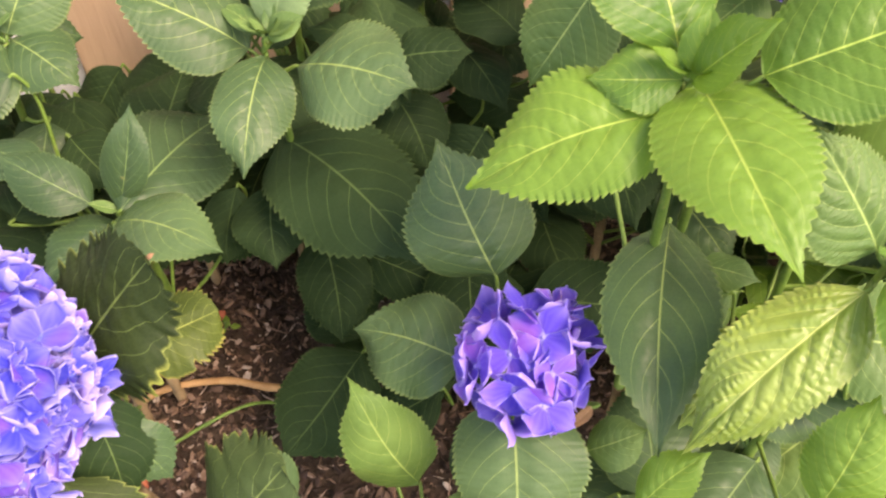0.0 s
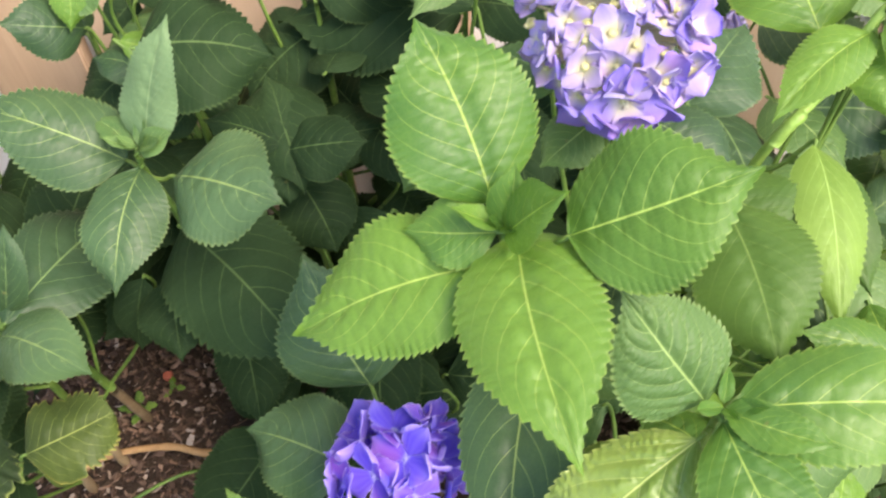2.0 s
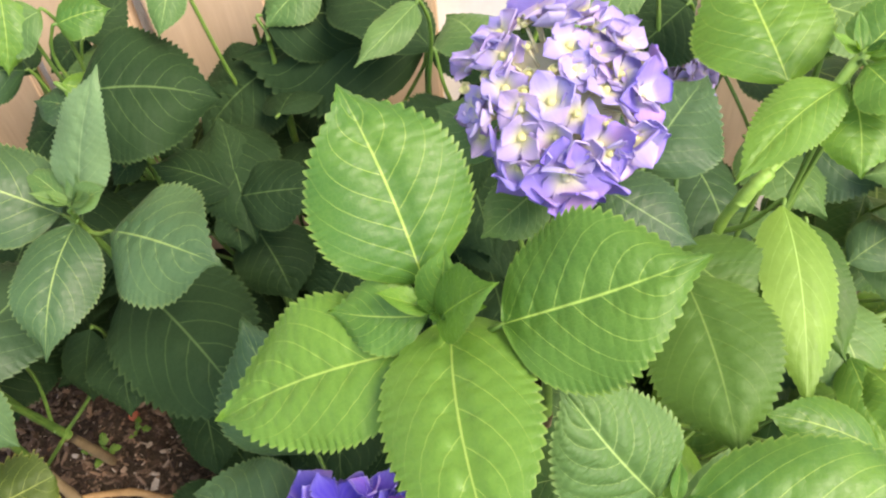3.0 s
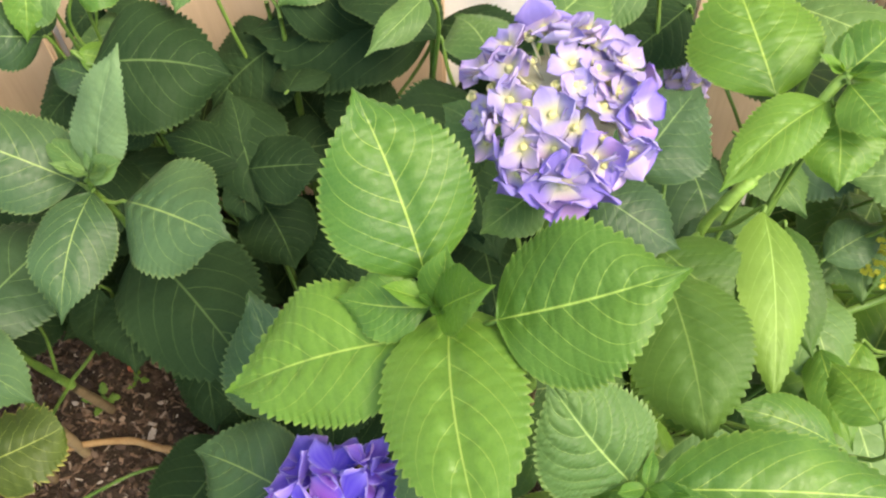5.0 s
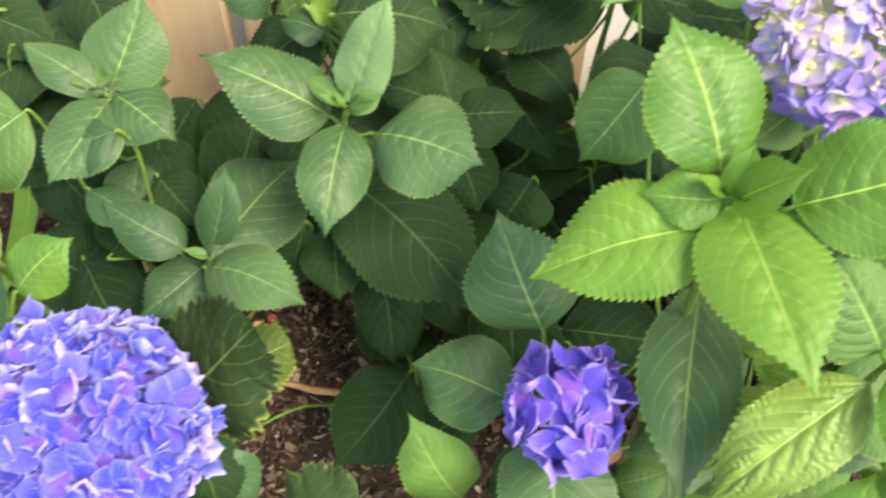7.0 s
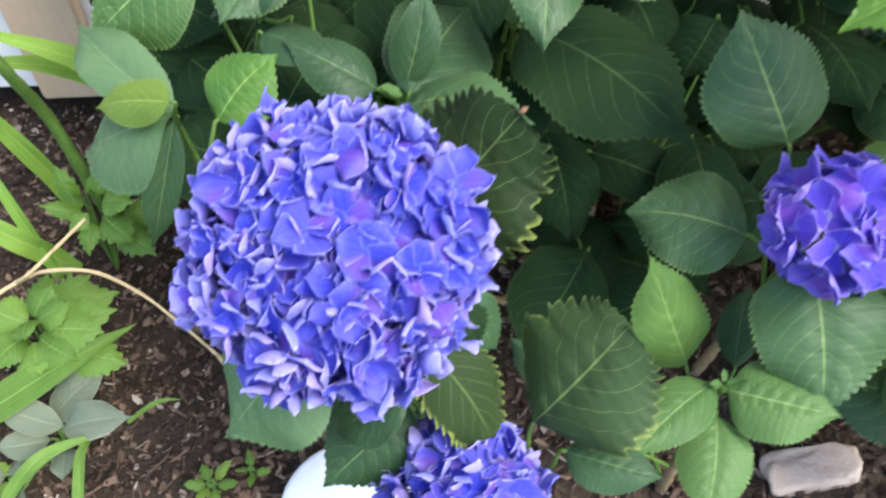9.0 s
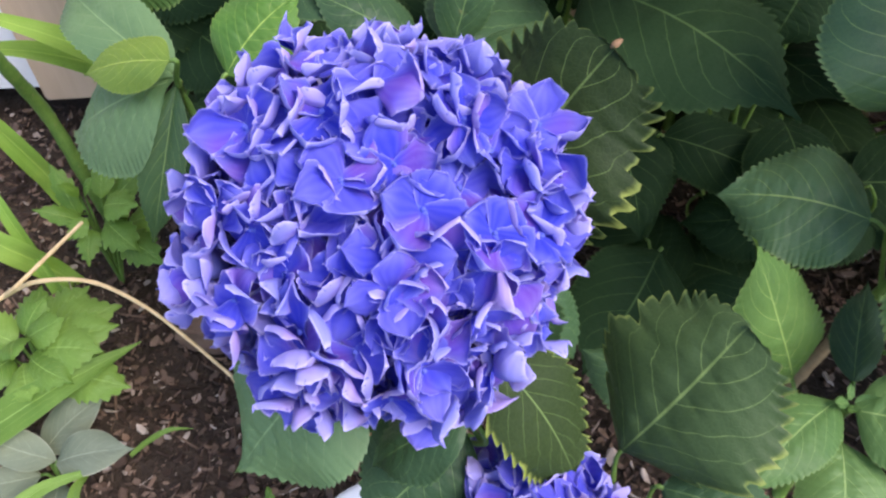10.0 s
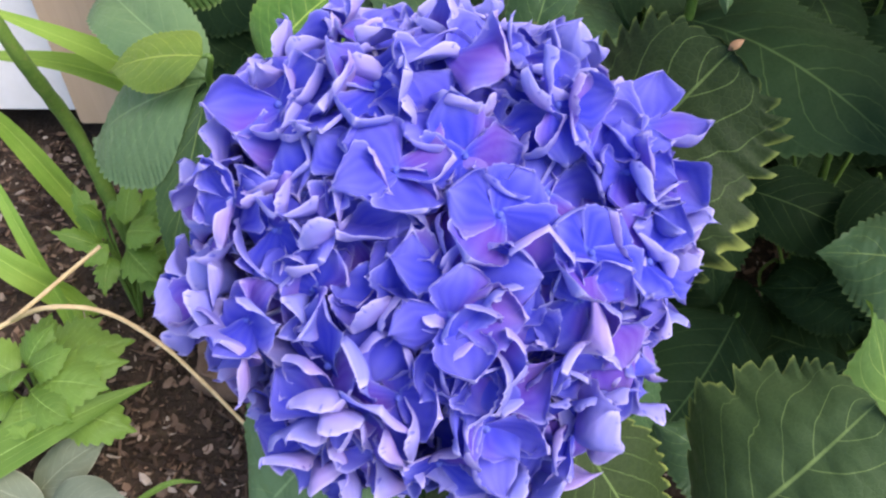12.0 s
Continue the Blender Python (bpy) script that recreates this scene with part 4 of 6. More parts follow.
leaf(stem, (-0.391, 0.530, 0.433), (-0.466, 0.500, 0.381), 0.086, (-0.14, -0.60, 0.78), "mid", 0.1)

stem = stems["sidebig"] = hydrangea("hydrangea side stem with blue-green and yellowing leaves", (-0.38, 0.46), (-0.388, 0.407, 0.384))
leaf(stem, (-0.389, 0.411, 0.386), (-0.480, 0.515, 0.385), 0.046, (-0.35, -0.25, 0.90), "pale", 0.1, fold=0.35)
leaf(stem, (-0.390, 0.409, 0.386), (-0.474, 0.438, 0.326), 0.088, (-0.50, -0.33, 0.80), "pale", 0.1)
leaf(stem, (-0.384, 0.398, 0.408), (-0.450, 0.428, 0.378), 0.034, (-0.40, -0.36, 0.84), "yellow", 0.05)
leaf(stem, (-0.389, 0.408, 0.385), (-0.422, 0.370, 0.292), 0.027, (-0.08, -0.86, 0.51), "dusky", 0.1, fold=0.5)

stem = stems["backtwo"] = hydrangea("hydrangea stem against the fence with dark leaves", (-0.03, 0.75), (-0.035, 0.720, 0.450))
leaf(stem, (0.021, 0.731, 0.485), (-0.019, 0.697, 0.465), 0.045, (0.03, -0.54, 0.84), "mid", 0.1)
leaf(stem, (-0.075, 0.691, 0.527), (-0.083, 0.646, 0.497), 0.027, (0.17, -0.57, 0.81), "mid", 0.1)
leaf(stem, (0.070, 0.652, 0.362), (0.006, 0.704, 0.381), 0.064, (0.01, -0.33, 0.94), "deep", 0.1)
leaf(stem, (-0.002, 0.698, 0.333), (-0.046, 0.744, 0.347), 0.056, (0.01, -0.28, 0.96), "deep", 0.1)
new_growth(stems["bright"], (0.128, 0.364, 0.556), 0.03, 6)
new_growth(stems["rosA"], (-0.123, 0.517, 0.468), 0.03, 6, "mid")
new_growth(stems["rosB"], (-0.229, 0.435, 0.375), 0.024, 4, "mid")
new_growth(stems["rosC"], (0.236, 0.298, 0.490), 0.026, 4)
new_growth(stems["rosD"], (-0.010, 0.264, 0.244), 0.02, 4, "mid")
new_growth(stems["leftshoot"], (-0.333, 0.547, 0.447), 0.026, 4, "mid")
new_growth(stems["rightshoot"], (0.358, 0.522, 0.566), 0.03, 6)

# fill leaves inside the bush; their dark colour carries the shade of dense foliage
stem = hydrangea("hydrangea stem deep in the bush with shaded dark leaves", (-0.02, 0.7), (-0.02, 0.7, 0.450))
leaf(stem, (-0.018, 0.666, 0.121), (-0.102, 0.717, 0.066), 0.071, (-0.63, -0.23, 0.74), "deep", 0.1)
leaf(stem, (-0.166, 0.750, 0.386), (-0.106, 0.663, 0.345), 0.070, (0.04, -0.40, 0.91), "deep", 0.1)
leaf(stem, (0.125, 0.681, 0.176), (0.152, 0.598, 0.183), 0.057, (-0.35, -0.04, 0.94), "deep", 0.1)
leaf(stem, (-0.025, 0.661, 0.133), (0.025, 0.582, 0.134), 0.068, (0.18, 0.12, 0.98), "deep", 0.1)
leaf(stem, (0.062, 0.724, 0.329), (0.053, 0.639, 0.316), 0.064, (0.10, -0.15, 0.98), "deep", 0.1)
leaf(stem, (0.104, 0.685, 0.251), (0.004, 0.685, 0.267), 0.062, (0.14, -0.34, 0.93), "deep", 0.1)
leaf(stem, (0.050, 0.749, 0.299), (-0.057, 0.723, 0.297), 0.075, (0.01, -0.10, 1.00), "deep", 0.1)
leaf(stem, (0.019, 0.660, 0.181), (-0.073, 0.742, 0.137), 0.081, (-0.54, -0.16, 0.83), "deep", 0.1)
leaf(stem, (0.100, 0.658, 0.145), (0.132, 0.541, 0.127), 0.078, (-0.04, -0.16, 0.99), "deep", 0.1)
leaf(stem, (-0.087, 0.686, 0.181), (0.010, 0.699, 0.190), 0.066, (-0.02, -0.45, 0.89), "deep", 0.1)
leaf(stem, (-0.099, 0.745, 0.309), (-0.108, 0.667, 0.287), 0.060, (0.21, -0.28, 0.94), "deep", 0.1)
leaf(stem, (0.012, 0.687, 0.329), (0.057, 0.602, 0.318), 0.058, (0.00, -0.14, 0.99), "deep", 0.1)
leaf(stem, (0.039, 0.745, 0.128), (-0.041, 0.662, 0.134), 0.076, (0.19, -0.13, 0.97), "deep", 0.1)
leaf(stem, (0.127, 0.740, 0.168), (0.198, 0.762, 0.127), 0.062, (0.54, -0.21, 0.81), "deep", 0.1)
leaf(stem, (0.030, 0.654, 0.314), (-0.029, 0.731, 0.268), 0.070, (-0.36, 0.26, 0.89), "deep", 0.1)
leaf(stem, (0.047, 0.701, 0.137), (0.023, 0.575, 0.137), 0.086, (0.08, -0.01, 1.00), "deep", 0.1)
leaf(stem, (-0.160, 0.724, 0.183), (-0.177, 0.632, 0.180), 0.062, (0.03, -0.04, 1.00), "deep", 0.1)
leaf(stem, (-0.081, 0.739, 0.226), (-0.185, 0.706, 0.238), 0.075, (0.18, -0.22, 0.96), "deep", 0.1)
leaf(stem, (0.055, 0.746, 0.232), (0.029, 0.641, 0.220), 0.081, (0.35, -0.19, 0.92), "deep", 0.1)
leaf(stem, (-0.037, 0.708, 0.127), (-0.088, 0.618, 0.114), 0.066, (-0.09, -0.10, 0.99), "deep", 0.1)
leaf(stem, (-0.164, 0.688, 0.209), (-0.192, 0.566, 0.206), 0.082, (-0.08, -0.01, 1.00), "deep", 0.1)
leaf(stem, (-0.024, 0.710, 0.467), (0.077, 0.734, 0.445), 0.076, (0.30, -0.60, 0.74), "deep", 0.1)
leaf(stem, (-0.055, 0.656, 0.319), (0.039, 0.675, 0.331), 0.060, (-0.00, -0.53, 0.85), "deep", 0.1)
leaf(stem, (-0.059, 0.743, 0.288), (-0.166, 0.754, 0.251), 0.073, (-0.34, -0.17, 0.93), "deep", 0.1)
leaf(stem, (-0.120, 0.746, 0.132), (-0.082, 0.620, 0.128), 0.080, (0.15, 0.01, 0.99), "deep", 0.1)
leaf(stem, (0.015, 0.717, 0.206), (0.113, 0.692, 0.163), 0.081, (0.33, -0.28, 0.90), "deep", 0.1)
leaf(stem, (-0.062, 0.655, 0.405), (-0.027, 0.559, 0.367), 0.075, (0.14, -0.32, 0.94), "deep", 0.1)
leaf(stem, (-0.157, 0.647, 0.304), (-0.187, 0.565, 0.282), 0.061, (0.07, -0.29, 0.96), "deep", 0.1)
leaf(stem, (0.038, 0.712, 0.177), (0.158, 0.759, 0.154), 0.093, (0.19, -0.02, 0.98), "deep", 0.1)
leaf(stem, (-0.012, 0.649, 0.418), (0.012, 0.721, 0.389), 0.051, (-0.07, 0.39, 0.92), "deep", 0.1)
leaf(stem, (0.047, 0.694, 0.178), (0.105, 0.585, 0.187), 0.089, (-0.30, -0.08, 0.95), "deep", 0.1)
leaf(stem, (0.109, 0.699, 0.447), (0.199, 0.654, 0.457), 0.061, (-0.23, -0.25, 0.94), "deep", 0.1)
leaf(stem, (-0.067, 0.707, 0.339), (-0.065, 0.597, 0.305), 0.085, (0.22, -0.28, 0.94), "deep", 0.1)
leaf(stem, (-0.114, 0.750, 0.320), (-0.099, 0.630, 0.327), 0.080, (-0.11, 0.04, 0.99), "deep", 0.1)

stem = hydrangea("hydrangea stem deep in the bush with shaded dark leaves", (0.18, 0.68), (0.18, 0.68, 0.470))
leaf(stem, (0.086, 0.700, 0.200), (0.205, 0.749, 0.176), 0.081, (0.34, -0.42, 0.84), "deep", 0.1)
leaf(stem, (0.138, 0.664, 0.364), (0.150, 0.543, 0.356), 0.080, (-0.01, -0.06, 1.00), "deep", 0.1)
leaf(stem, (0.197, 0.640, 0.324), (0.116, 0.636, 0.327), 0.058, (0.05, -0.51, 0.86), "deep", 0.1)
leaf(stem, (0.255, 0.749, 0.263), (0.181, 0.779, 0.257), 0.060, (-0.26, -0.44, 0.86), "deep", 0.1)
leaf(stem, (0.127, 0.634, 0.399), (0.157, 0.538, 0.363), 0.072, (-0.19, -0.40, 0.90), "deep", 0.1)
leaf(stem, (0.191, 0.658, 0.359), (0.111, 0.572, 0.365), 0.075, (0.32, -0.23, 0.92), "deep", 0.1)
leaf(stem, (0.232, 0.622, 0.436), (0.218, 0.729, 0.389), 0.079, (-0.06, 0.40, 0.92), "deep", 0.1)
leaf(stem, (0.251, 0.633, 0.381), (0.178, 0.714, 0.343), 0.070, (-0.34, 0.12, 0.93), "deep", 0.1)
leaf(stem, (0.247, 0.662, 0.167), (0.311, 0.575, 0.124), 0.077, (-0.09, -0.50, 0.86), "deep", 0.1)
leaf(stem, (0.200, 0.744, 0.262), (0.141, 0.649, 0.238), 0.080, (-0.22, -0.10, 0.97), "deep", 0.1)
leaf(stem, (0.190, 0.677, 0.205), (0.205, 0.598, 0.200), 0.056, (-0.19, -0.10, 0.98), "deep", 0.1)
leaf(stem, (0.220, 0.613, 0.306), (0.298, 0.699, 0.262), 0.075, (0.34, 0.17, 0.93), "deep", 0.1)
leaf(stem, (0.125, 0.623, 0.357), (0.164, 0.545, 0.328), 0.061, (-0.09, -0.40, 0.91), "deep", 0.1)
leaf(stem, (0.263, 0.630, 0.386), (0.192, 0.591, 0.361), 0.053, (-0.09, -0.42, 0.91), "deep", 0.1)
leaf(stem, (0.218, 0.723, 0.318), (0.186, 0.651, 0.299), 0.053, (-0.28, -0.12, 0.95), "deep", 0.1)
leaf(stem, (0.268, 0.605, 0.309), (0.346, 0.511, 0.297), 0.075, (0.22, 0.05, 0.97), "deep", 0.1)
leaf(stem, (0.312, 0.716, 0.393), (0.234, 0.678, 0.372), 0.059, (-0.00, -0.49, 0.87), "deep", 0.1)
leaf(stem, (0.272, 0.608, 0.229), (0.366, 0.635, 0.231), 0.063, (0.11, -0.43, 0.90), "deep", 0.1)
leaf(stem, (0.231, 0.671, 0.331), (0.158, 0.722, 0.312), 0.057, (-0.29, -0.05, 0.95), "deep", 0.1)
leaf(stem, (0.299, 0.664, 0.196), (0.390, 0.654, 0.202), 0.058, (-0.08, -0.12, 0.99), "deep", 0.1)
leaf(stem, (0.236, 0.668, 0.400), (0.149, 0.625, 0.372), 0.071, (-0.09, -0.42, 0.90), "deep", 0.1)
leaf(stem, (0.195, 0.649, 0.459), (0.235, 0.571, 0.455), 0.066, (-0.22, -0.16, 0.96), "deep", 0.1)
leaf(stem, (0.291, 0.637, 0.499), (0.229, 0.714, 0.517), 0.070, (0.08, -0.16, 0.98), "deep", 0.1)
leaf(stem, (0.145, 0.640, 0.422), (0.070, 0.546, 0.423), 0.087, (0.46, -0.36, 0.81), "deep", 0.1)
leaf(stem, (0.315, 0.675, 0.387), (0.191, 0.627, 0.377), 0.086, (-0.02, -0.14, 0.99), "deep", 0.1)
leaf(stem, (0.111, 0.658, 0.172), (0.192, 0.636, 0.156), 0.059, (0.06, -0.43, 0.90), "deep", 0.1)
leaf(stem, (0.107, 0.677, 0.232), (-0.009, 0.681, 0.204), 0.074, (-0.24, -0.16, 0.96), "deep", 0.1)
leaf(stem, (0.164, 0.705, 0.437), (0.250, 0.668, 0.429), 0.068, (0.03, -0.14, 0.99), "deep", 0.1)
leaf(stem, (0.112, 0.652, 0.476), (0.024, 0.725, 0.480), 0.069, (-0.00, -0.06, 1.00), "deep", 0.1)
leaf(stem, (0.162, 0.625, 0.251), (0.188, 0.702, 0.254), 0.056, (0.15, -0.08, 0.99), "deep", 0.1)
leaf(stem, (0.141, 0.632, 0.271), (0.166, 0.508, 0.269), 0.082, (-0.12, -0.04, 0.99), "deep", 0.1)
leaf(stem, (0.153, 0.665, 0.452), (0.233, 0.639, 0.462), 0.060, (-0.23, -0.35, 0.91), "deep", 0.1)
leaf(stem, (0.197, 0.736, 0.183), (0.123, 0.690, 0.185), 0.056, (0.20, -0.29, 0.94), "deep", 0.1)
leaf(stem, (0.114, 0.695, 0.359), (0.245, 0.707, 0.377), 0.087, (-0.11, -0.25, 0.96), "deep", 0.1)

stem = hydrangea("hydrangea stem at the back with broad green leaves", (0.4, 0.66), (0.4, 0.66, 0.490))
leaf(stem, (0.474, 0.636, 0.296), (0.474, 0.548, 0.276), 0.055, (0.01, -0.23, 0.97), "mid", 0.1)
leaf(stem, (0.572, 0.590, 0.284), (0.525, 0.665, 0.252), 0.064, (-0.47, 0.09, 0.88), "mid", 0.1)
leaf(stem, (0.296, 0.575, 0.201), (0.304, 0.665, 0.161), 0.066, (0.36, 0.35, 0.86), "young", 0.1)
leaf(stem, (0.527, 0.690, 0.246), (0.453, 0.595, 0.231), 0.089, (0.23, -0.32, 0.92), "mid", 0.1)
leaf(stem, (0.520, 0.640, 0.334), (0.521, 0.734, 0.342), 0.058, (-0.17, -0.09, 0.98), "mid", 0.1)
leaf(stem, (0.374, 0.744, 0.201), (0.271, 0.688, 0.184), 0.085, (-0.02, -0.26, 0.96), "young", 0.1)
leaf(stem, (0.356, 0.642, 0.288), (0.320, 0.534, 0.259), 0.071, (0.02, -0.27, 0.96), "mid", 0.1)
leaf(stem, (0.373, 0.632, 0.199), (0.323, 0.507, 0.210), 0.091, (0.02, 0.08, 1.00), "mid", 0.1)
leaf(stem, (0.555, 0.674, 0.187), (0.441, 0.718, 0.159), 0.079, (-0.31, -0.20, 0.93), "young", 0.1)
leaf(stem, (0.445, 0.594, 0.165), (0.389, 0.654, 0.138), 0.062, (-0.58, -0.17, 0.80), "mid", 0.1)
leaf(stem, (0.395, 0.655, 0.248), (0.490, 0.690, 0.239), 0.075, (0.27, -0.54, 0.80), "mid", 0.1)
leaf(stem, (0.536, 0.638, 0.378), (0.660, 0.643, 0.373), 0.079, (0.05, -0.14, 0.99), "young", 0.1)
leaf(stem, (0.534, 0.641, 0.432), (0.625, 0.563, 0.406), 0.090, (0.06, -0.26, 0.97), "mid", 0.1)
leaf(stem, (0.368, 0.686, 0.483), (0.456, 0.627, 0.484), 0.067, (-0.14, -0.19, 0.97), "mid", 0.1)
leaf(stem, (0.363, 0.709, 0.176), (0.257, 0.644, 0.135), 0.098, (-0.07, -0.45, 0.89), "young", 0.1)
leaf(stem, (0.444, 0.653, 0.481), (0.445, 0.565, 0.483), 0.066, (-0.43, 0.01, 0.90), "mid", 0.1)
leaf(stem, (0.438, 0.639, 0.211), (0.419, 0.717, 0.167), 0.063, (-0.28, 0.42, 0.86), "mid", 0.1)
leaf(stem, (0.471, 0.700, 0.347), (0.540, 0.643, 0.313), 0.071, (-0.02, -0.53, 0.85), "young", 0.1)
leaf(stem, (0.433, 0.684, 0.130), (0.357, 0.642, 0.140), 0.056, (0.24, -0.20, 0.95), "mid", 0.1)
leaf(stem, (0.506, 0.695, 0.484), (0.435, 0.632, 0.477), 0.061, (0.22, -0.35, 0.91), "mid", 0.1)
leaf(stem, (0.510, 0.585, 0.359), (0.559, 0.642, 0.326), 0.056, (0.61, -0.07, 0.79), "young", 0.1)
leaf(stem, (0.533, 0.746, 0.224), (0.500, 0.627, 0.225), 0.088, (-0.08, 0.04, 1.00), "mid", 0.1)
leaf(stem, (0.360, 0.652, 0.373), (0.404, 0.570, 0.368), 0.063, (-0.06, -0.09, 0.99), "mid", 0.1)
leaf(stem, (0.487, 0.682, 0.499), (0.559, 0.760, 0.473), 0.068, (0.09, 0.24, 0.97), "young", 0.1)
leaf(stem, (0.363, 0.568, 0.377), (0.323, 0.485, 0.385), 0.068, (0.15, 0.01, 0.99), "mid", 0.1)
leaf(stem, (0.553, 0.620, 0.466), (0.634, 0.670, 0.439), 0.065, (0.44, -0.25, 0.86), "mid", 0.1)
leaf(stem, (0.346, 0.716, 0.193), (0.391, 0.628, 0.182), 0.067, (-0.05, -0.15, 0.99), "young", 0.1)
leaf(stem, (0.484, 0.670, 0.283), (0.438, 0.589, 0.253), 0.067, (0.22, -0.44, 0.87), "mid", 0.1)
leaf(stem, (0.536, 0.590, 0.389), (0.427, 0.589, 0.394), 0.076, (0.04, -0.39, 0.92), "mid", 0.1)
leaf(stem, (0.540, 0.657, 0.510), (0.575, 0.544, 0.493), 0.073, (-0.23, -0.21, 0.95), "young", 0.1)
leaf(stem, (0.563, 0.713, 0.427), (0.619, 0.619, 0.440), 0.068, (-0.53, -0.20, 0.82), "mid", 0.1)
leaf(stem, (0.472, 0.564, 0.383), (0.558, 0.538, 0.346), 0.068, (0.19, -0.53, 0.83), "mid", 0.1)
leaf(stem, (0.305, 0.563, 0.151), (0.373, 0.481, 0.143), 0.079, (0.12, -0.01, 0.99), "young", 0.1)
leaf(stem, (0.343, 0.708, 0.459), (0.448, 0.671, 0.451), 0.072, (0.03, -0.16, 0.99), "mid", 0.1)
leaf(stem, (0.480, 0.679, 0.516), (0.494, 0.599, 0.491), 0.060, (-0.12, -0.31, 0.94), "mid", 0.1)
leaf(stem, (0.568, 0.681, 0.304), (0.681, 0.703, 0.306), 0.079, (-0.01, -0.07, 1.00), "young", 0.1)

stem = hydrangea("low hydrangea stem with green leaves in half shade", (0.44, 0.46), (0.44, 0.46, 0.290))
leaf(stem, (0.289, 0.529, 0.155), (0.169, 0.508, 0.163), 0.089, (0.15, -0.48, 0.87), "mid", 0.1)
leaf(stem, (0.309, 0.461, 0.184), (0.373, 0.360, 0.177), 0.080, (-0.17, -0.17, 0.97), "mid", 0.1)
leaf(stem, (0.293, 0.417, 0.128), (0.285, 0.331, 0.134), 0.054, (-0.14, 0.09, 0.99), "young", 0.1)
leaf(stem, (0.403, 0.464, 0.115), (0.492, 0.423, 0.095), 0.064, (0.10, -0.25, 0.96), "mid", 0.1)
leaf(stem, (0.533, 0.356, 0.168), (0.463, 0.280, 0.143), 0.069, (-0.02, -0.30, 0.95), "mid", 0.1)
leaf(stem, (0.399, 0.509, 0.183), (0.293, 0.534, 0.144), 0.080, (-0.40, -0.35, 0.85), "young", 0.1)
leaf(stem, (0.433, 0.484, 0.290), (0.460, 0.357, 0.255), 0.088, (0.17, -0.23, 0.96), "mid", 0.1)
leaf(stem, (0.406, 0.543, 0.309), (0.430, 0.454, 0.279), 0.068, (0.15, -0.28, 0.95), "mid", 0.1)
leaf(stem, (0.281, 0.341, 0.319), (0.226, 0.399, 0.298), 0.056, (-0.06, 0.29, 0.96), "young", 0.1)
leaf(stem, (0.456, 0.544, 0.110), (0.493, 0.660, 0.092), 0.085, (-0.04, 0.17, 0.98), "mid", 0.1)
leaf(stem, (0.562, 0.549, 0.300), (0.635, 0.516, 0.265), 0.059, (0.18, -0.52, 0.84), "mid", 0.1)
leaf(stem, (0.410, 0.554, 0.186), (0.485, 0.605, 0.196), 0.068, (0.14, -0.39, 0.91), "young", 0.1)
leaf(stem, (0.379, 0.500, 0.216), (0.429, 0.414, 0.177), 0.071, (-0.29, -0.53, 0.80), "mid", 0.1)
leaf(stem, (0.524, 0.438, 0.166), (0.452, 0.493, 0.146), 0.066, (-0.30, -0.05, 0.95), "mid", 0.1)
leaf(stem, (0.317, 0.421, 0.219), (0.245, 0.457, 0.225), 0.060, (0.05, -0.07, 1.00), "young", 0.1)
leaf(stem, (0.353, 0.399, 0.160), (0.244, 0.336, 0.114), 0.086, (-0.33, -0.11, 0.94), "mid", 0.1)
leaf(stem, (0.473, 0.499, 0.080), (0.594, 0.483, 0.092), 0.075, (-0.15, -0.52, 0.84), "mid", 0.1)
leaf(stem, (0.429, 0.364, 0.158), (0.534, 0.355, 0.137), 0.066, (0.17, -0.25, 0.95), "young", 0.1)
leaf(stem, (0.269, 0.368, 0.316), (0.385, 0.357, 0.292), 0.089, (0.13, -0.48, 0.87), "mid", 0.1)
leaf(stem, (0.518, 0.429, 0.184), (0.584, 0.369, 0.189), 0.060, (-0.38, -0.34, 0.86), "mid", 0.1)
leaf(stem, (0.449, 0.360, 0.140), (0.387, 0.411, 0.094), 0.066, (-0.68, -0.20, 0.70), "young", 0.1)
leaf(stem, (0.385, 0.547, 0.139), (0.289, 0.511, 0.140), 0.069, (0.09, -0.21, 0.97), "mid", 0.1)
leaf(stem, (0.460, 0.391, 0.210), (0.539, 0.360, 0.221), 0.052, (-0.23, -0.26, 0.94), "mid", 0.1)
leaf(stem, (0.419, 0.552, 0.080), (0.420, 0.435, 0.042), 0.076, (-0.09, -0.31, 0.95), "young", 0.1)
leaf(stem, (0.427, 0.406, 0.238), (0.343, 0.366, 0.246), 0.059, (0.26, -0.37, 0.89), "mid", 0.1)
leaf(stem, (0.548, 0.474, 0.190), (0.586, 0.594, 0.200), 0.094, (0.33, -0.18, 0.92), "mid", 0.1)

# back fill leaves, given the shade-darkened green
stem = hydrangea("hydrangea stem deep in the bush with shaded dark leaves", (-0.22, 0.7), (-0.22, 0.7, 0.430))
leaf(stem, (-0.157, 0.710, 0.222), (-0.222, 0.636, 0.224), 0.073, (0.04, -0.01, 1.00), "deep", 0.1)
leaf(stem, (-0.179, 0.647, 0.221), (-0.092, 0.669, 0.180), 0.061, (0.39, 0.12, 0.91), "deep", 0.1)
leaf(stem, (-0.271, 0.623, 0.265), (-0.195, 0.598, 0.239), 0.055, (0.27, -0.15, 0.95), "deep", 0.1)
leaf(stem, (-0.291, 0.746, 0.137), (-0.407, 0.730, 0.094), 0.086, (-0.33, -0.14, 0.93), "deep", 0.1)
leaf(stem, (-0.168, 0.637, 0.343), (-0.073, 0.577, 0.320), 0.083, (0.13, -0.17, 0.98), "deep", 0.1)
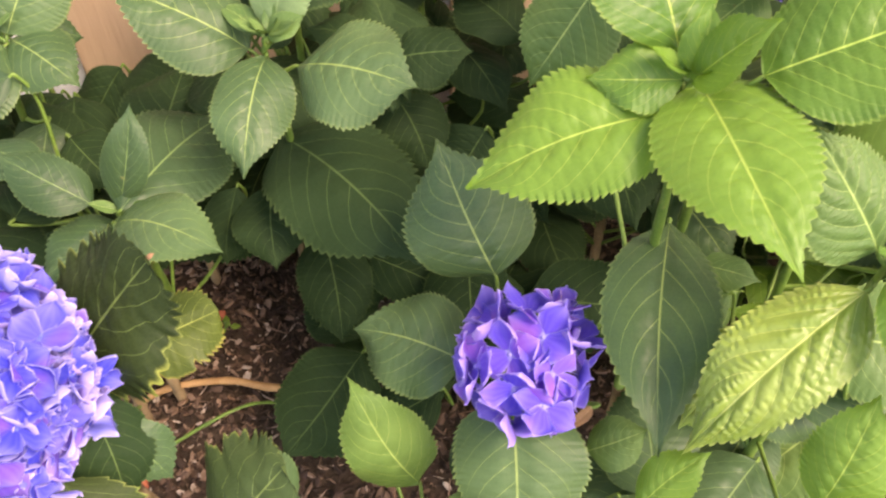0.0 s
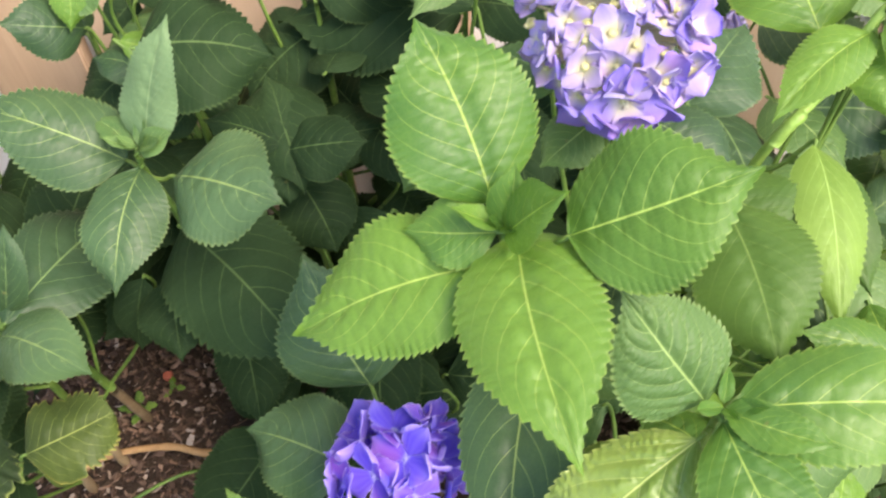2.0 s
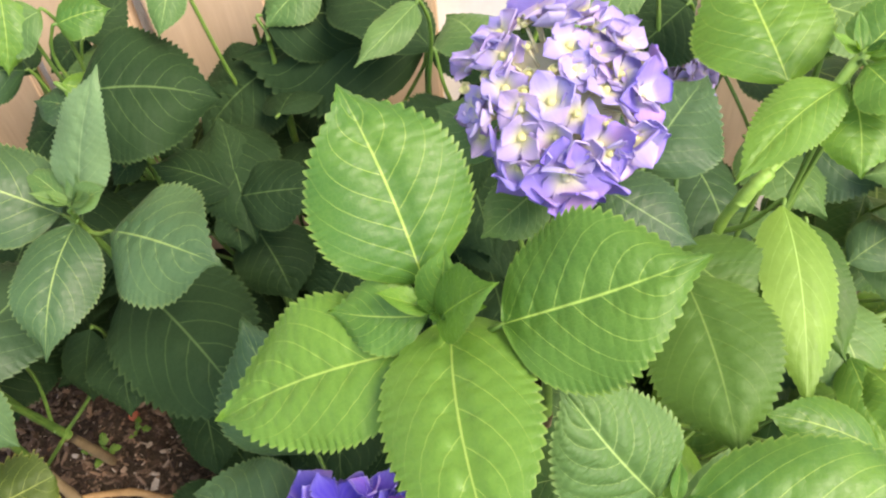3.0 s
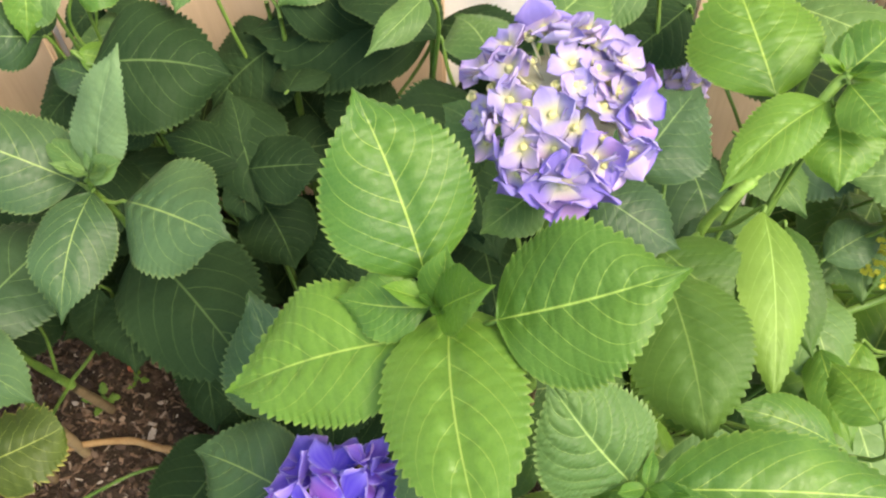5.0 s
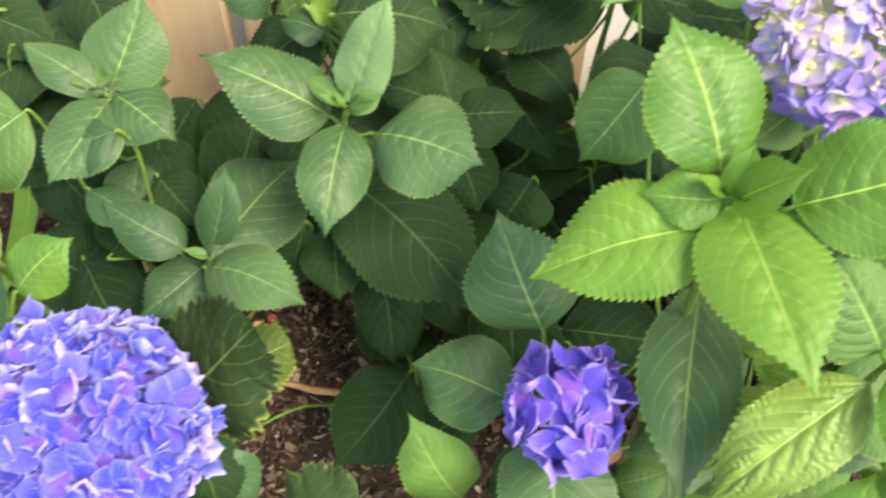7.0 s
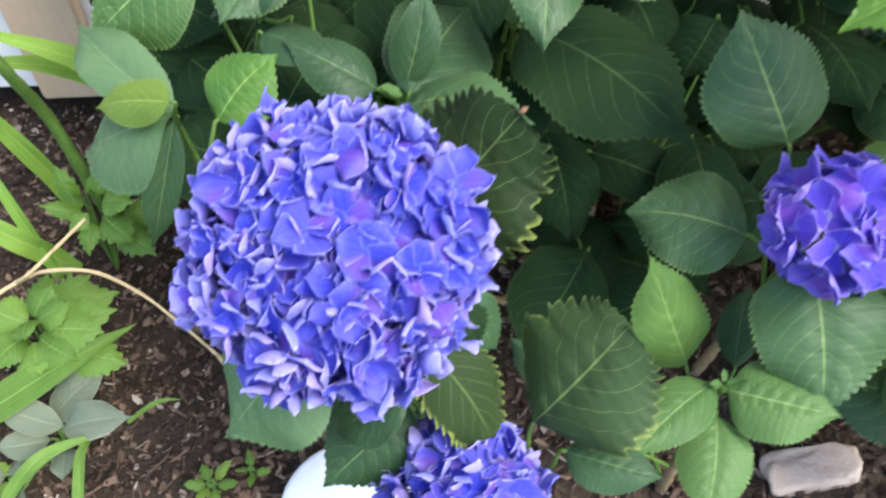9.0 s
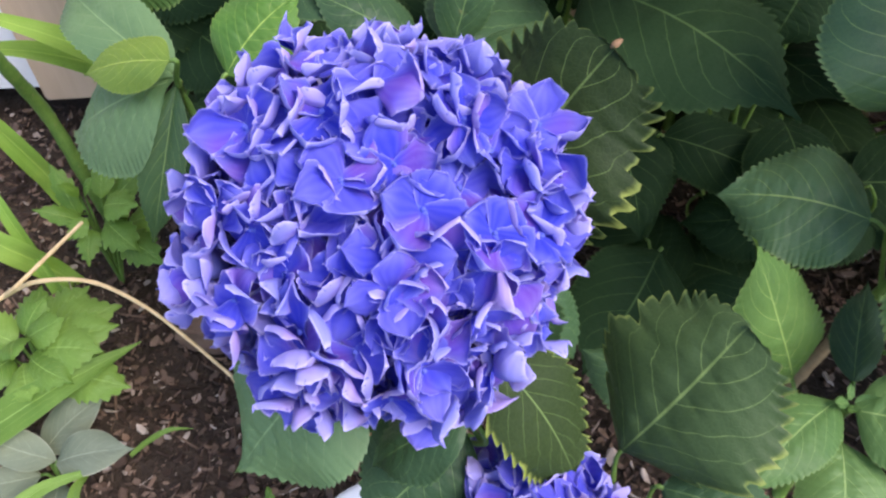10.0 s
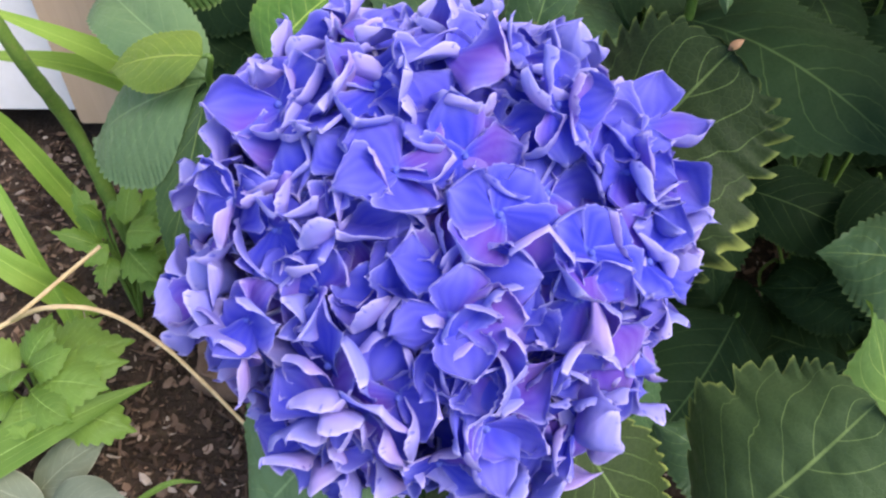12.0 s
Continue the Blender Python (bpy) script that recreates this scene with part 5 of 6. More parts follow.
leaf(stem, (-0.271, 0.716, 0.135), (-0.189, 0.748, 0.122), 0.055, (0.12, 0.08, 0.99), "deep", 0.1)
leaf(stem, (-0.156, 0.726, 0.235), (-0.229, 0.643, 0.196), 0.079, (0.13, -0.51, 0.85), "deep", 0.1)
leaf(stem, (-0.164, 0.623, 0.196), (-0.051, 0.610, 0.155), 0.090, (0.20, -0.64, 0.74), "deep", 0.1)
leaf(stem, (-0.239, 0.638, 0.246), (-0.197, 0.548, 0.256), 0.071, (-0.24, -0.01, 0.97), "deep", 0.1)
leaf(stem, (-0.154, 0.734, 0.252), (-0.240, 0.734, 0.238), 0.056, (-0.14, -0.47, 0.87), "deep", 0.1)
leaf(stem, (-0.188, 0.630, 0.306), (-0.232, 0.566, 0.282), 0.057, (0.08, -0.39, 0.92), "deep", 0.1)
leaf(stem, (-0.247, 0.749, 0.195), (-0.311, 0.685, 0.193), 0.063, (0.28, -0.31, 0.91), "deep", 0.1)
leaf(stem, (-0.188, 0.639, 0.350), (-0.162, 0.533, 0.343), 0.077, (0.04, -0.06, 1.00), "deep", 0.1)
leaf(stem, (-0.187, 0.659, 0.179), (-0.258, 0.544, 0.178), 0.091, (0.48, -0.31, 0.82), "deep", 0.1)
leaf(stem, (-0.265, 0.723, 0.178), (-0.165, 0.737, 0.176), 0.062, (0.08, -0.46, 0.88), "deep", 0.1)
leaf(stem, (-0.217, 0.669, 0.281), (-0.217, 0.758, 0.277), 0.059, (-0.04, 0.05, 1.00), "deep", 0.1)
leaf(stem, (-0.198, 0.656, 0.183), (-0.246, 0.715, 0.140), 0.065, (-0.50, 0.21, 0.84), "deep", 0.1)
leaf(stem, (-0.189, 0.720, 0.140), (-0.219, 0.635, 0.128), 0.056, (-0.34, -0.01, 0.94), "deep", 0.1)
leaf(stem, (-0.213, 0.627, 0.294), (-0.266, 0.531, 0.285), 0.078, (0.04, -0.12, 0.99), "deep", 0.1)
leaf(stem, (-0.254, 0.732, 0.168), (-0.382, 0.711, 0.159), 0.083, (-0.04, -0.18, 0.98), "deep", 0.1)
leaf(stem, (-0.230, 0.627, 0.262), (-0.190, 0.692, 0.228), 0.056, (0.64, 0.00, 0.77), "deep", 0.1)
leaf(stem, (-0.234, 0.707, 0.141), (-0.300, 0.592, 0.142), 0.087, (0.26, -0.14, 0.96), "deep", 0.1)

# leaves by the bed's end, their shade painted in through the dark green
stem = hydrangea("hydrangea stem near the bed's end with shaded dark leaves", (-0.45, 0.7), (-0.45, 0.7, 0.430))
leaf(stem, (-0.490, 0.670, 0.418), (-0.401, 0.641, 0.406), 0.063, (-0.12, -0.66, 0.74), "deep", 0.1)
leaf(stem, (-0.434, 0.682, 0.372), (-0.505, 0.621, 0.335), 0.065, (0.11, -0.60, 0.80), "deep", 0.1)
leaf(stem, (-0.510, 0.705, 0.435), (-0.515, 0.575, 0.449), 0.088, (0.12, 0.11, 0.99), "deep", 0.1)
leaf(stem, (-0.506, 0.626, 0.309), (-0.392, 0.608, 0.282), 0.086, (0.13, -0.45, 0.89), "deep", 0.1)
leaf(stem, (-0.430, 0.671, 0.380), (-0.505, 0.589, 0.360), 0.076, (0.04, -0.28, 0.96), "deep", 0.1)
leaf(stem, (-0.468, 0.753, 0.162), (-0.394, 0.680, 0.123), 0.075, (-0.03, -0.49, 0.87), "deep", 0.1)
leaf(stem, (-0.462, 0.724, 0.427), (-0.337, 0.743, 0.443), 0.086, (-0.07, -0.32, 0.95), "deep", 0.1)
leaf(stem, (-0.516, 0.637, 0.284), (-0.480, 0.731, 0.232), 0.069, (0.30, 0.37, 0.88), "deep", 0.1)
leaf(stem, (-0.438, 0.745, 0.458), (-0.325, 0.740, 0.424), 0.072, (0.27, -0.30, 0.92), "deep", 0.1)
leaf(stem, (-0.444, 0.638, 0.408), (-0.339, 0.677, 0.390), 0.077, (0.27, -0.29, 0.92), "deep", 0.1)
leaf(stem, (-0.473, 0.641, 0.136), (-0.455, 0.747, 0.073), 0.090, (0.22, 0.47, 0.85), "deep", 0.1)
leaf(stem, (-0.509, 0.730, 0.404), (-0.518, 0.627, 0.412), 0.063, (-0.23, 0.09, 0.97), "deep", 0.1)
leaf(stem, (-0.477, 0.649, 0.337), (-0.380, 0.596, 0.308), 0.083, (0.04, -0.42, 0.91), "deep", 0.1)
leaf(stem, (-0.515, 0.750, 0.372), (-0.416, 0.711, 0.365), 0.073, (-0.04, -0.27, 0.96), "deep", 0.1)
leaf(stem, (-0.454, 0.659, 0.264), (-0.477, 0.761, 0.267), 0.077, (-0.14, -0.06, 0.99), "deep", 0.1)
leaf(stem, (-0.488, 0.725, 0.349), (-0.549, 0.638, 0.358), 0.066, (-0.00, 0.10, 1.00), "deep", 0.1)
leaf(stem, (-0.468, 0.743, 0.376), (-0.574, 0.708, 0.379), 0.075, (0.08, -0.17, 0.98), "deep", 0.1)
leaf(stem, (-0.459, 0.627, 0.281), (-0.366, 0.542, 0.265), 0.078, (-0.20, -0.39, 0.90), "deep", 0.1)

stem = hydrangea("low hydrangea stem with small shaded leaves", (0.2, 0.36), (0.2, 0.36, 0.230))
leaf(stem, (0.248, 0.328, 0.198), (0.167, 0.227, 0.165), 0.094, (-0.09, -0.24, 0.97), "mature", 0.1)
leaf(stem, (0.264, 0.228, 0.227), (0.358, 0.222, 0.201), 0.067, (0.17, -0.64, 0.75), "dusky", 0.1)
leaf(stem, (0.200, 0.353, 0.104), (0.123, 0.400, 0.052), 0.065, (-0.55, 0.03, 0.84), "mature", 0.1)
leaf(stem, (0.134, 0.294, 0.206), (0.180, 0.208, 0.207), 0.061, (-0.22, -0.11, 0.97), "dusky", 0.1)
leaf(stem, (0.258, 0.248, 0.200), (0.167, 0.164, 0.201), 0.088, (0.26, -0.27, 0.93), "mature", 0.1)
leaf(stem, (0.261, 0.353, 0.253), (0.363, 0.376, 0.268), 0.068, (-0.10, -0.20, 0.97), "dusky", 0.1)
leaf(stem, (0.167, 0.306, 0.181), (0.161, 0.412, 0.197), 0.079, (-0.10, -0.15, 0.98), "mature", 0.1)
leaf(stem, (0.228, 0.378, 0.247), (0.309, 0.345, 0.206), 0.064, (0.12, -0.64, 0.76), "dusky", 0.1)
leaf(stem, (0.263, 0.381, 0.191), (0.201, 0.304, 0.161), 0.069, (-0.23, -0.20, 0.95), "mature", 0.1)
leaf(stem, (0.194, 0.351, 0.250), (0.270, 0.390, 0.250), 0.058, (0.06, -0.11, 0.99), "dusky", 0.1)
leaf(stem, (0.221, 0.348, 0.164), (0.134, 0.249, 0.169), 0.085, (-0.03, 0.08, 1.00), "mature", 0.1)
leaf(stem, (0.266, 0.221, 0.191), (0.276, 0.092, 0.176), 0.093, (-0.30, -0.13, 0.95), "dusky", 0.1)
leaf(stem, (0.167, 0.347, 0.141), (0.243, 0.363, 0.108), 0.060, (0.43, -0.25, 0.87), "mature", 0.1)
leaf(stem, (0.223, 0.297, 0.129), (0.099, 0.327, 0.135), 0.093, (-0.08, -0.51, 0.86), "dusky", 0.1)

# low fill leaves; ground-level shade is put into their colour
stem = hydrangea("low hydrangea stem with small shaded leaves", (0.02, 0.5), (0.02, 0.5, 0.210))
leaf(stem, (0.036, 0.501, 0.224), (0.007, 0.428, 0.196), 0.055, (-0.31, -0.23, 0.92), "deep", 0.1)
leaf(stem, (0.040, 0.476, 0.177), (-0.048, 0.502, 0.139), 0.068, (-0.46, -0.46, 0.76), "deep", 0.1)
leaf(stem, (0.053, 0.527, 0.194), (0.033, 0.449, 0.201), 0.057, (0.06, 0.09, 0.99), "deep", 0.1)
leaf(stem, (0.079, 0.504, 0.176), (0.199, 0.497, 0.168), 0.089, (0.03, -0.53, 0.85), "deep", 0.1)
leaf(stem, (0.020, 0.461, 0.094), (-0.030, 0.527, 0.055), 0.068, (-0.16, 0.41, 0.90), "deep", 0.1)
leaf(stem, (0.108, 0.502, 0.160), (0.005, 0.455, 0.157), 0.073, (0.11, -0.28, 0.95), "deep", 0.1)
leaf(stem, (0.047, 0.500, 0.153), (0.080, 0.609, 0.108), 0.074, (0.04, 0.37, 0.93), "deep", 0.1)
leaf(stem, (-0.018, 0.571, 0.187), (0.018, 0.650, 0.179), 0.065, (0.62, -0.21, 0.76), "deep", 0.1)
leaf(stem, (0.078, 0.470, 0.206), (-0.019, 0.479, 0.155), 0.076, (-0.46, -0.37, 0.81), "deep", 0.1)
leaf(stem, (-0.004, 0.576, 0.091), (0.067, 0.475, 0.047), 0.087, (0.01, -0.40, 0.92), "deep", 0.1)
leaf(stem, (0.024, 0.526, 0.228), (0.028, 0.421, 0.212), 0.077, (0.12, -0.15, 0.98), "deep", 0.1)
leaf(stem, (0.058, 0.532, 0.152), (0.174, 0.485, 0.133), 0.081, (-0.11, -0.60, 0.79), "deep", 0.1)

stem = hydrangea("tall hydrangea stem behind the bush with dark leaves", (-0.45, 0.66), (-0.45, 0.66, 0.430))
leaf(stem, (-0.369, 0.620, 0.410), (-0.431, 0.737, 0.401), 0.091, (-0.40, -0.14, 0.90), "deep", 0.1)
leaf(stem, (-0.456, 0.583, 0.345), (-0.492, 0.671, 0.297), 0.070, (0.05, 0.50, 0.87), "deep", 0.1)
leaf(stem, (-0.340, 0.600, 0.268), (-0.370, 0.500, 0.270), 0.072, (0.32, -0.08, 0.94), "deep", 0.1)
leaf(stem, (-0.478, 0.620, 0.320), (-0.445, 0.743, 0.328), 0.094, (0.24, -0.12, 0.96), "deep", 0.1)
leaf(stem, (-0.433, 0.705, 0.343), (-0.474, 0.592, 0.320), 0.089, (0.05, -0.22, 0.97), "deep", 0.1)
leaf(stem, (-0.382, 0.689, 0.456), (-0.323, 0.601, 0.419), 0.069, (-0.18, -0.48, 0.86), "deep", 0.1)
leaf(stem, (-0.505, 0.671, 0.357), (-0.592, 0.747, 0.313), 0.081, (-0.32, 0.17, 0.93), "deep", 0.1)
leaf(stem, (-0.323, 0.609, 0.333), (-0.308, 0.507, 0.311), 0.072, (0.12, -0.20, 0.97), "deep", 0.1)
leaf(stem, (-0.482, 0.643, 0.453), (-0.576, 0.678, 0.426), 0.064, (-0.36, -0.30, 0.89), "deep", 0.1)

stem = hydrangea("low hydrangea stem with dark leaves behind the large flower", (-0.31, 0.47), (-0.31, 0.47, 0.280))
leaf(stem, (-0.310, 0.445, 0.305), (-0.265, 0.364, 0.283), 0.068, (-0.02, -0.27, 0.96), "deep", 0.1)
leaf(stem, (-0.334, 0.460, 0.253), (-0.272, 0.352, 0.254), 0.091, (-0.18, -0.09, 0.98), "deep", 0.1)
leaf(stem, (-0.360, 0.484, 0.240), (-0.464, 0.534, 0.244), 0.085, (-0.14, -0.35, 0.93), "deep", 0.1)
leaf(stem, (-0.286, 0.402, 0.198), (-0.322, 0.291, 0.189), 0.073, (-0.05, -0.06, 1.00), "deep", 0.1)
leaf(stem, (-0.248, 0.428, 0.234), (-0.321, 0.401, 0.213), 0.059, (-0.14, -0.35, 0.93), "deep", 0.1)
leaf(stem, (-0.366, 0.476, 0.304), (-0.292, 0.378, 0.262), 0.083, (-0.27, -0.54, 0.80), "deep", 0.1)
leaf(stem, (-0.332, 0.517, 0.211), (-0.251, 0.591, 0.170), 0.074, (0.48, -0.04, 0.88), "deep", 0.1)
leaf(stem, (-0.293, 0.447, 0.267), (-0.367, 0.397, 0.238), 0.066, (-0.06, -0.42, 0.90), "deep", 0.1)
leaf(stem, (-0.327, 0.390, 0.184), (-0.273, 0.295, 0.152), 0.070, (-0.09, -0.36, 0.93), "deep", 0.1)
leaf(stem, (-0.346, 0.478, 0.281), (-0.360, 0.576, 0.241), 0.073, (-0.38, 0.30, 0.87), "deep", 0.1)

stem = hydrangea("low hydrangea stem at the back with green leaves", (0.31, 0.7), (0.31, 0.7, 0.270))
leaf(stem, (0.226, 0.697, 0.211), (0.214, 0.591, 0.185), 0.073, (-0.07, -0.23, 0.97), "dusky", 0.1)
leaf(stem, (0.322, 0.619, 0.110), (0.259, 0.523, 0.110), 0.078, (0.10, -0.07, 0.99), "mature", 0.1)
leaf(stem, (0.279, 0.731, 0.143), (0.311, 0.624, 0.116), 0.074, (-0.10, -0.27, 0.96), "dusky", 0.1)
leaf(stem, (0.361, 0.606, 0.212), (0.453, 0.509, 0.212), 0.087, (-0.22, -0.21, 0.95), "mature", 0.1)
leaf(stem, (0.272, 0.609, 0.117), (0.360, 0.613, 0.090), 0.067, (0.29, -0.21, 0.93), "dusky", 0.1)
leaf(stem, (0.293, 0.668, 0.261), (0.175, 0.670, 0.277), 0.087, (0.11, -0.44, 0.89), "mature", 0.1)
leaf(stem, (0.405, 0.634, 0.129), (0.394, 0.522, 0.098), 0.087, (0.23, -0.29, 0.93), "dusky", 0.1)
leaf(stem, (0.320, 0.704, 0.127), (0.348, 0.608, 0.099), 0.076, (-0.24, -0.34, 0.91), "mature", 0.1)
leaf(stem, (0.380, 0.631, 0.103), (0.403, 0.723, 0.060), 0.069, (0.01, 0.42, 0.91), "dusky", 0.1)
leaf(stem, (0.247, 0.666, 0.162), (0.211, 0.573, 0.156), 0.066, (-0.07, -0.04, 1.00), "mature", 0.1)
leaf(stem, (0.304, 0.618, 0.229), (0.248, 0.695, 0.240), 0.066, (-0.15, -0.24, 0.96), "dusky", 0.1)
leaf(stem, (0.300, 0.656, 0.221), (0.182, 0.618, 0.185), 0.083, (-0.02, -0.67, 0.75), "mature", 0.1)
leaf(stem, (0.223, 0.622, 0.206), (0.278, 0.537, 0.178), 0.078, (-0.29, -0.46, 0.84), "dusky", 0.1)
leaf(stem, (0.331, 0.628, 0.211), (0.250, 0.604, 0.176), 0.067, (-0.18, -0.57, 0.80), "mature", 0.1)
leaf(stem, (0.333, 0.600, 0.281), (0.416, 0.565, 0.277), 0.056, (0.02, -0.08, 1.00), "dusky", 0.1)
leaf(stem, (0.343, 0.708, 0.218), (0.397, 0.637, 0.227), 0.054, (-0.33, -0.12, 0.94), "mature", 0.1)

# dark green here stands in for the shade low against the fence
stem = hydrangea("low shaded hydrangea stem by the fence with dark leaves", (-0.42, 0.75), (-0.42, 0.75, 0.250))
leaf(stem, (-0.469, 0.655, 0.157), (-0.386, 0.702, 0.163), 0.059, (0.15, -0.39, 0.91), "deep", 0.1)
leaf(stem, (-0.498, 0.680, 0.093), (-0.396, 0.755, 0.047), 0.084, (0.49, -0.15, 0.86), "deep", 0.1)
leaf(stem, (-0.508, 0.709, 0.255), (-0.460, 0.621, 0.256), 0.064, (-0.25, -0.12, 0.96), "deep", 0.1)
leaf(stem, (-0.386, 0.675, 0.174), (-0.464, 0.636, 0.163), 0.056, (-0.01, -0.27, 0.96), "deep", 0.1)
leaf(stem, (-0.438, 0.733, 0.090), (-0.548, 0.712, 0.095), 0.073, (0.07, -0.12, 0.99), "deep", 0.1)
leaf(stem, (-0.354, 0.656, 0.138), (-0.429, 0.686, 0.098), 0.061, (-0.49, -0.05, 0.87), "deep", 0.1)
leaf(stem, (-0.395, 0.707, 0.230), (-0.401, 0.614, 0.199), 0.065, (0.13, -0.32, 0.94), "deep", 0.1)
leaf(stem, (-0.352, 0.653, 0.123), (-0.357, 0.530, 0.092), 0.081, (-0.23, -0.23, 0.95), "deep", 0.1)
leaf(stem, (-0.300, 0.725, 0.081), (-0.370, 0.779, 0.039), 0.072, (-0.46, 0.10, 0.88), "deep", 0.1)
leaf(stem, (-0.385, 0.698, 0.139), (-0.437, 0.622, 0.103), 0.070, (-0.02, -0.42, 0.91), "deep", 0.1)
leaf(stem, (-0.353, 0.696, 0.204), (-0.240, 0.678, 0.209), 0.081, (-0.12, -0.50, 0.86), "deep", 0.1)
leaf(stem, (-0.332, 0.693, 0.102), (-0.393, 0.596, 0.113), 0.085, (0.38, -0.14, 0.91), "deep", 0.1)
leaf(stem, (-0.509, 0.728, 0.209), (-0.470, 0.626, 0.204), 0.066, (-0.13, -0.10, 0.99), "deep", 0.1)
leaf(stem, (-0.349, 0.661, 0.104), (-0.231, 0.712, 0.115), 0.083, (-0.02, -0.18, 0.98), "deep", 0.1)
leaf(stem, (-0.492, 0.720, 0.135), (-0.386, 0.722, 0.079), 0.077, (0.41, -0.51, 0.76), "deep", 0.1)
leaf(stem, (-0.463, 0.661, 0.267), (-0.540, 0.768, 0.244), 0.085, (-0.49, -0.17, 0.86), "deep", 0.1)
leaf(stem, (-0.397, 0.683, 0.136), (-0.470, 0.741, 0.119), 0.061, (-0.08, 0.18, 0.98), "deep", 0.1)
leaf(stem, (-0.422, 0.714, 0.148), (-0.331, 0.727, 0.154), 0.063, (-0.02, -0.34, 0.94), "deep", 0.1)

stem = hydrangea("low hydrangea stem with bright green leaves", (0.52, 0.54), (0.52, 0.54, 0.210))
leaf(stem, (0.443, 0.599, 0.192), (0.531, 0.587, 0.152), 0.071, (0.40, -0.08, 0.91), "young", 0.1)
leaf(stem, (0.610, 0.514, 0.163), (0.538, 0.453, 0.173), 0.060, (0.14, -0.01, 0.99), "mid", 0.1)
leaf(stem, (0.583, 0.517, 0.069), (0.602, 0.413, 0.034), 0.077, (0.36, -0.24, 0.90), "mid", 0.1)
leaf(stem, (0.403, 0.596, 0.068), (0.508, 0.533, 0.069), 0.081, (-0.17, -0.27, 0.95), "young", 0.1)
leaf(stem, (0.492, 0.500, 0.152), (0.456, 0.392, 0.136), 0.085, (0.08, -0.17, 0.98), "mid", 0.1)
leaf(stem, (0.445, 0.481, 0.191), (0.356, 0.459, 0.152), 0.064, (-0.20, -0.58, 0.79), "mid", 0.1)
leaf(stem, (0.485, 0.535, 0.235), (0.434, 0.458, 0.203), 0.061, (-0.08, -0.33, 0.94), "young", 0.1)
leaf(stem, (0.575, 0.496, 0.117), (0.657, 0.583, 0.130), 0.080, (0.16, -0.29, 0.94), "mid", 0.1)
leaf(stem, (0.410, 0.477, 0.083), (0.298, 0.446, 0.065), 0.084, (0.05, -0.63, 0.78), "mid", 0.1)
leaf(stem, (0.491, 0.548, 0.169), (0.458, 0.430, 0.173), 0.082, (-0.26, 0.11, 0.96), "young", 0.1)
leaf(stem, (0.600, 0.509, 0.213), (0.697, 0.570, 0.147), 0.081, (0.64, -0.21, 0.74), "mid", 0.1)
leaf(stem, (0.457, 0.474, 0.138), (0.473, 0.560, 0.118), 0.054, (0.13, 0.20, 0.97), "mid", 0.1)
leaf(stem, (0.393, 0.423, 0.236), (0.370, 0.333, 0.242), 0.056, (0.52, -0.08, 0.85), "young", 0.1)
leaf(stem, (0.431, 0.434, 0.199), (0.458, 0.526, 0.164), 0.070, (-0.14, 0.38, 0.91), "mid", 0.1)
leaf(stem, (0.415, 0.433, 0.182), (0.317, 0.438, 0.138), 0.080, (-0.40, 0.13, 0.90), "mid", 0.1)
leaf(stem, (0.467, 0.504, 0.221), (0.487, 0.409, 0.218), 0.072, (-0.08, -0.05, 1.00), "young", 0.1)
leaf(stem, (0.477, 0.613, 0.217), (0.366, 0.549, 0.191), 0.078, (-0.04, -0.32, 0.95), "mid", 0.1)
leaf(stem, (0.491, 0.448, 0.127), (0.394, 0.427, 0.126), 0.068, (0.10, -0.53, 0.84), "mid", 0.1)
leaf(stem, (0.636, 0.520, 0.142), (0.625, 0.441, 0.122), 0.049, (0.06, -0.25, 0.96), "young", 0.1)
leaf(stem, (0.580, 0.573, 0.143), (0.655, 0.502, 0.121), 0.070, (0.11, -0.18, 0.98), "mid", 0.1)
leaf(stem, (0.566, 0.586, 0.079), (0.468, 0.545, 0.055), 0.072, (-0.21, -0.07, 0.97), "mid", 0.1)
leaf(stem, (0.486, 0.532, 0.222), (0.405, 0.429, 0.193), 0.099, (0.24, -0.43, 0.87), "young", 0.1)
leaf(stem, (0.639, 0.527, 0.109), (0.543, 0.478, 0.067), 0.074, (-0.06, -0.58, 0.81), "mid", 0.1)
leaf(stem, (0.459, 0.559, 0.061), (0.542, 0.474, 0.044), 0.087, (-0.20, -0.37, 0.91), "mid", 0.1)

stem = hydrangea("hydrangea stem by the fence with green leaves", (0.3, 0.74), (0.3, 0.74, 0.430))
leaf(stem, (0.258, 0.716, 0.281), (0.374, 0.707, 0.222), 0.089, (0.43, -0.21, 0.88), "dusky", 0.1)
leaf(stem, (0.242, 0.741, 0.300), (0.126, 0.741, 0.303), 0.072, (0.02, -0.53, 0.85), "mature", 0.1)
leaf(stem, (0.371, 0.753, 0.376), (0.477, 0.673, 0.388), 0.081, (-0.18, -0.09, 0.98), "dusky", 0.1)
leaf(stem, (0.362, 0.639, 0.371), (0.483, 0.616, 0.379), 0.077, (-0.13, -0.39, 0.91), "mature", 0.1)
leaf(stem, (0.332, 0.695, 0.302), (0.269, 0.615, 0.299), 0.064, (0.23, -0.22, 0.95), "dusky", 0.1)
leaf(stem, (0.226, 0.749, 0.281), (0.154, 0.658, 0.291), 0.087, (0.29, -0.11, 0.95), "mature", 0.1)
leaf(stem, (0.322, 0.690, 0.294), (0.264, 0.749, 0.279), 0.061, (-0.32, -0.08, 0.95), "dusky", 0.1)
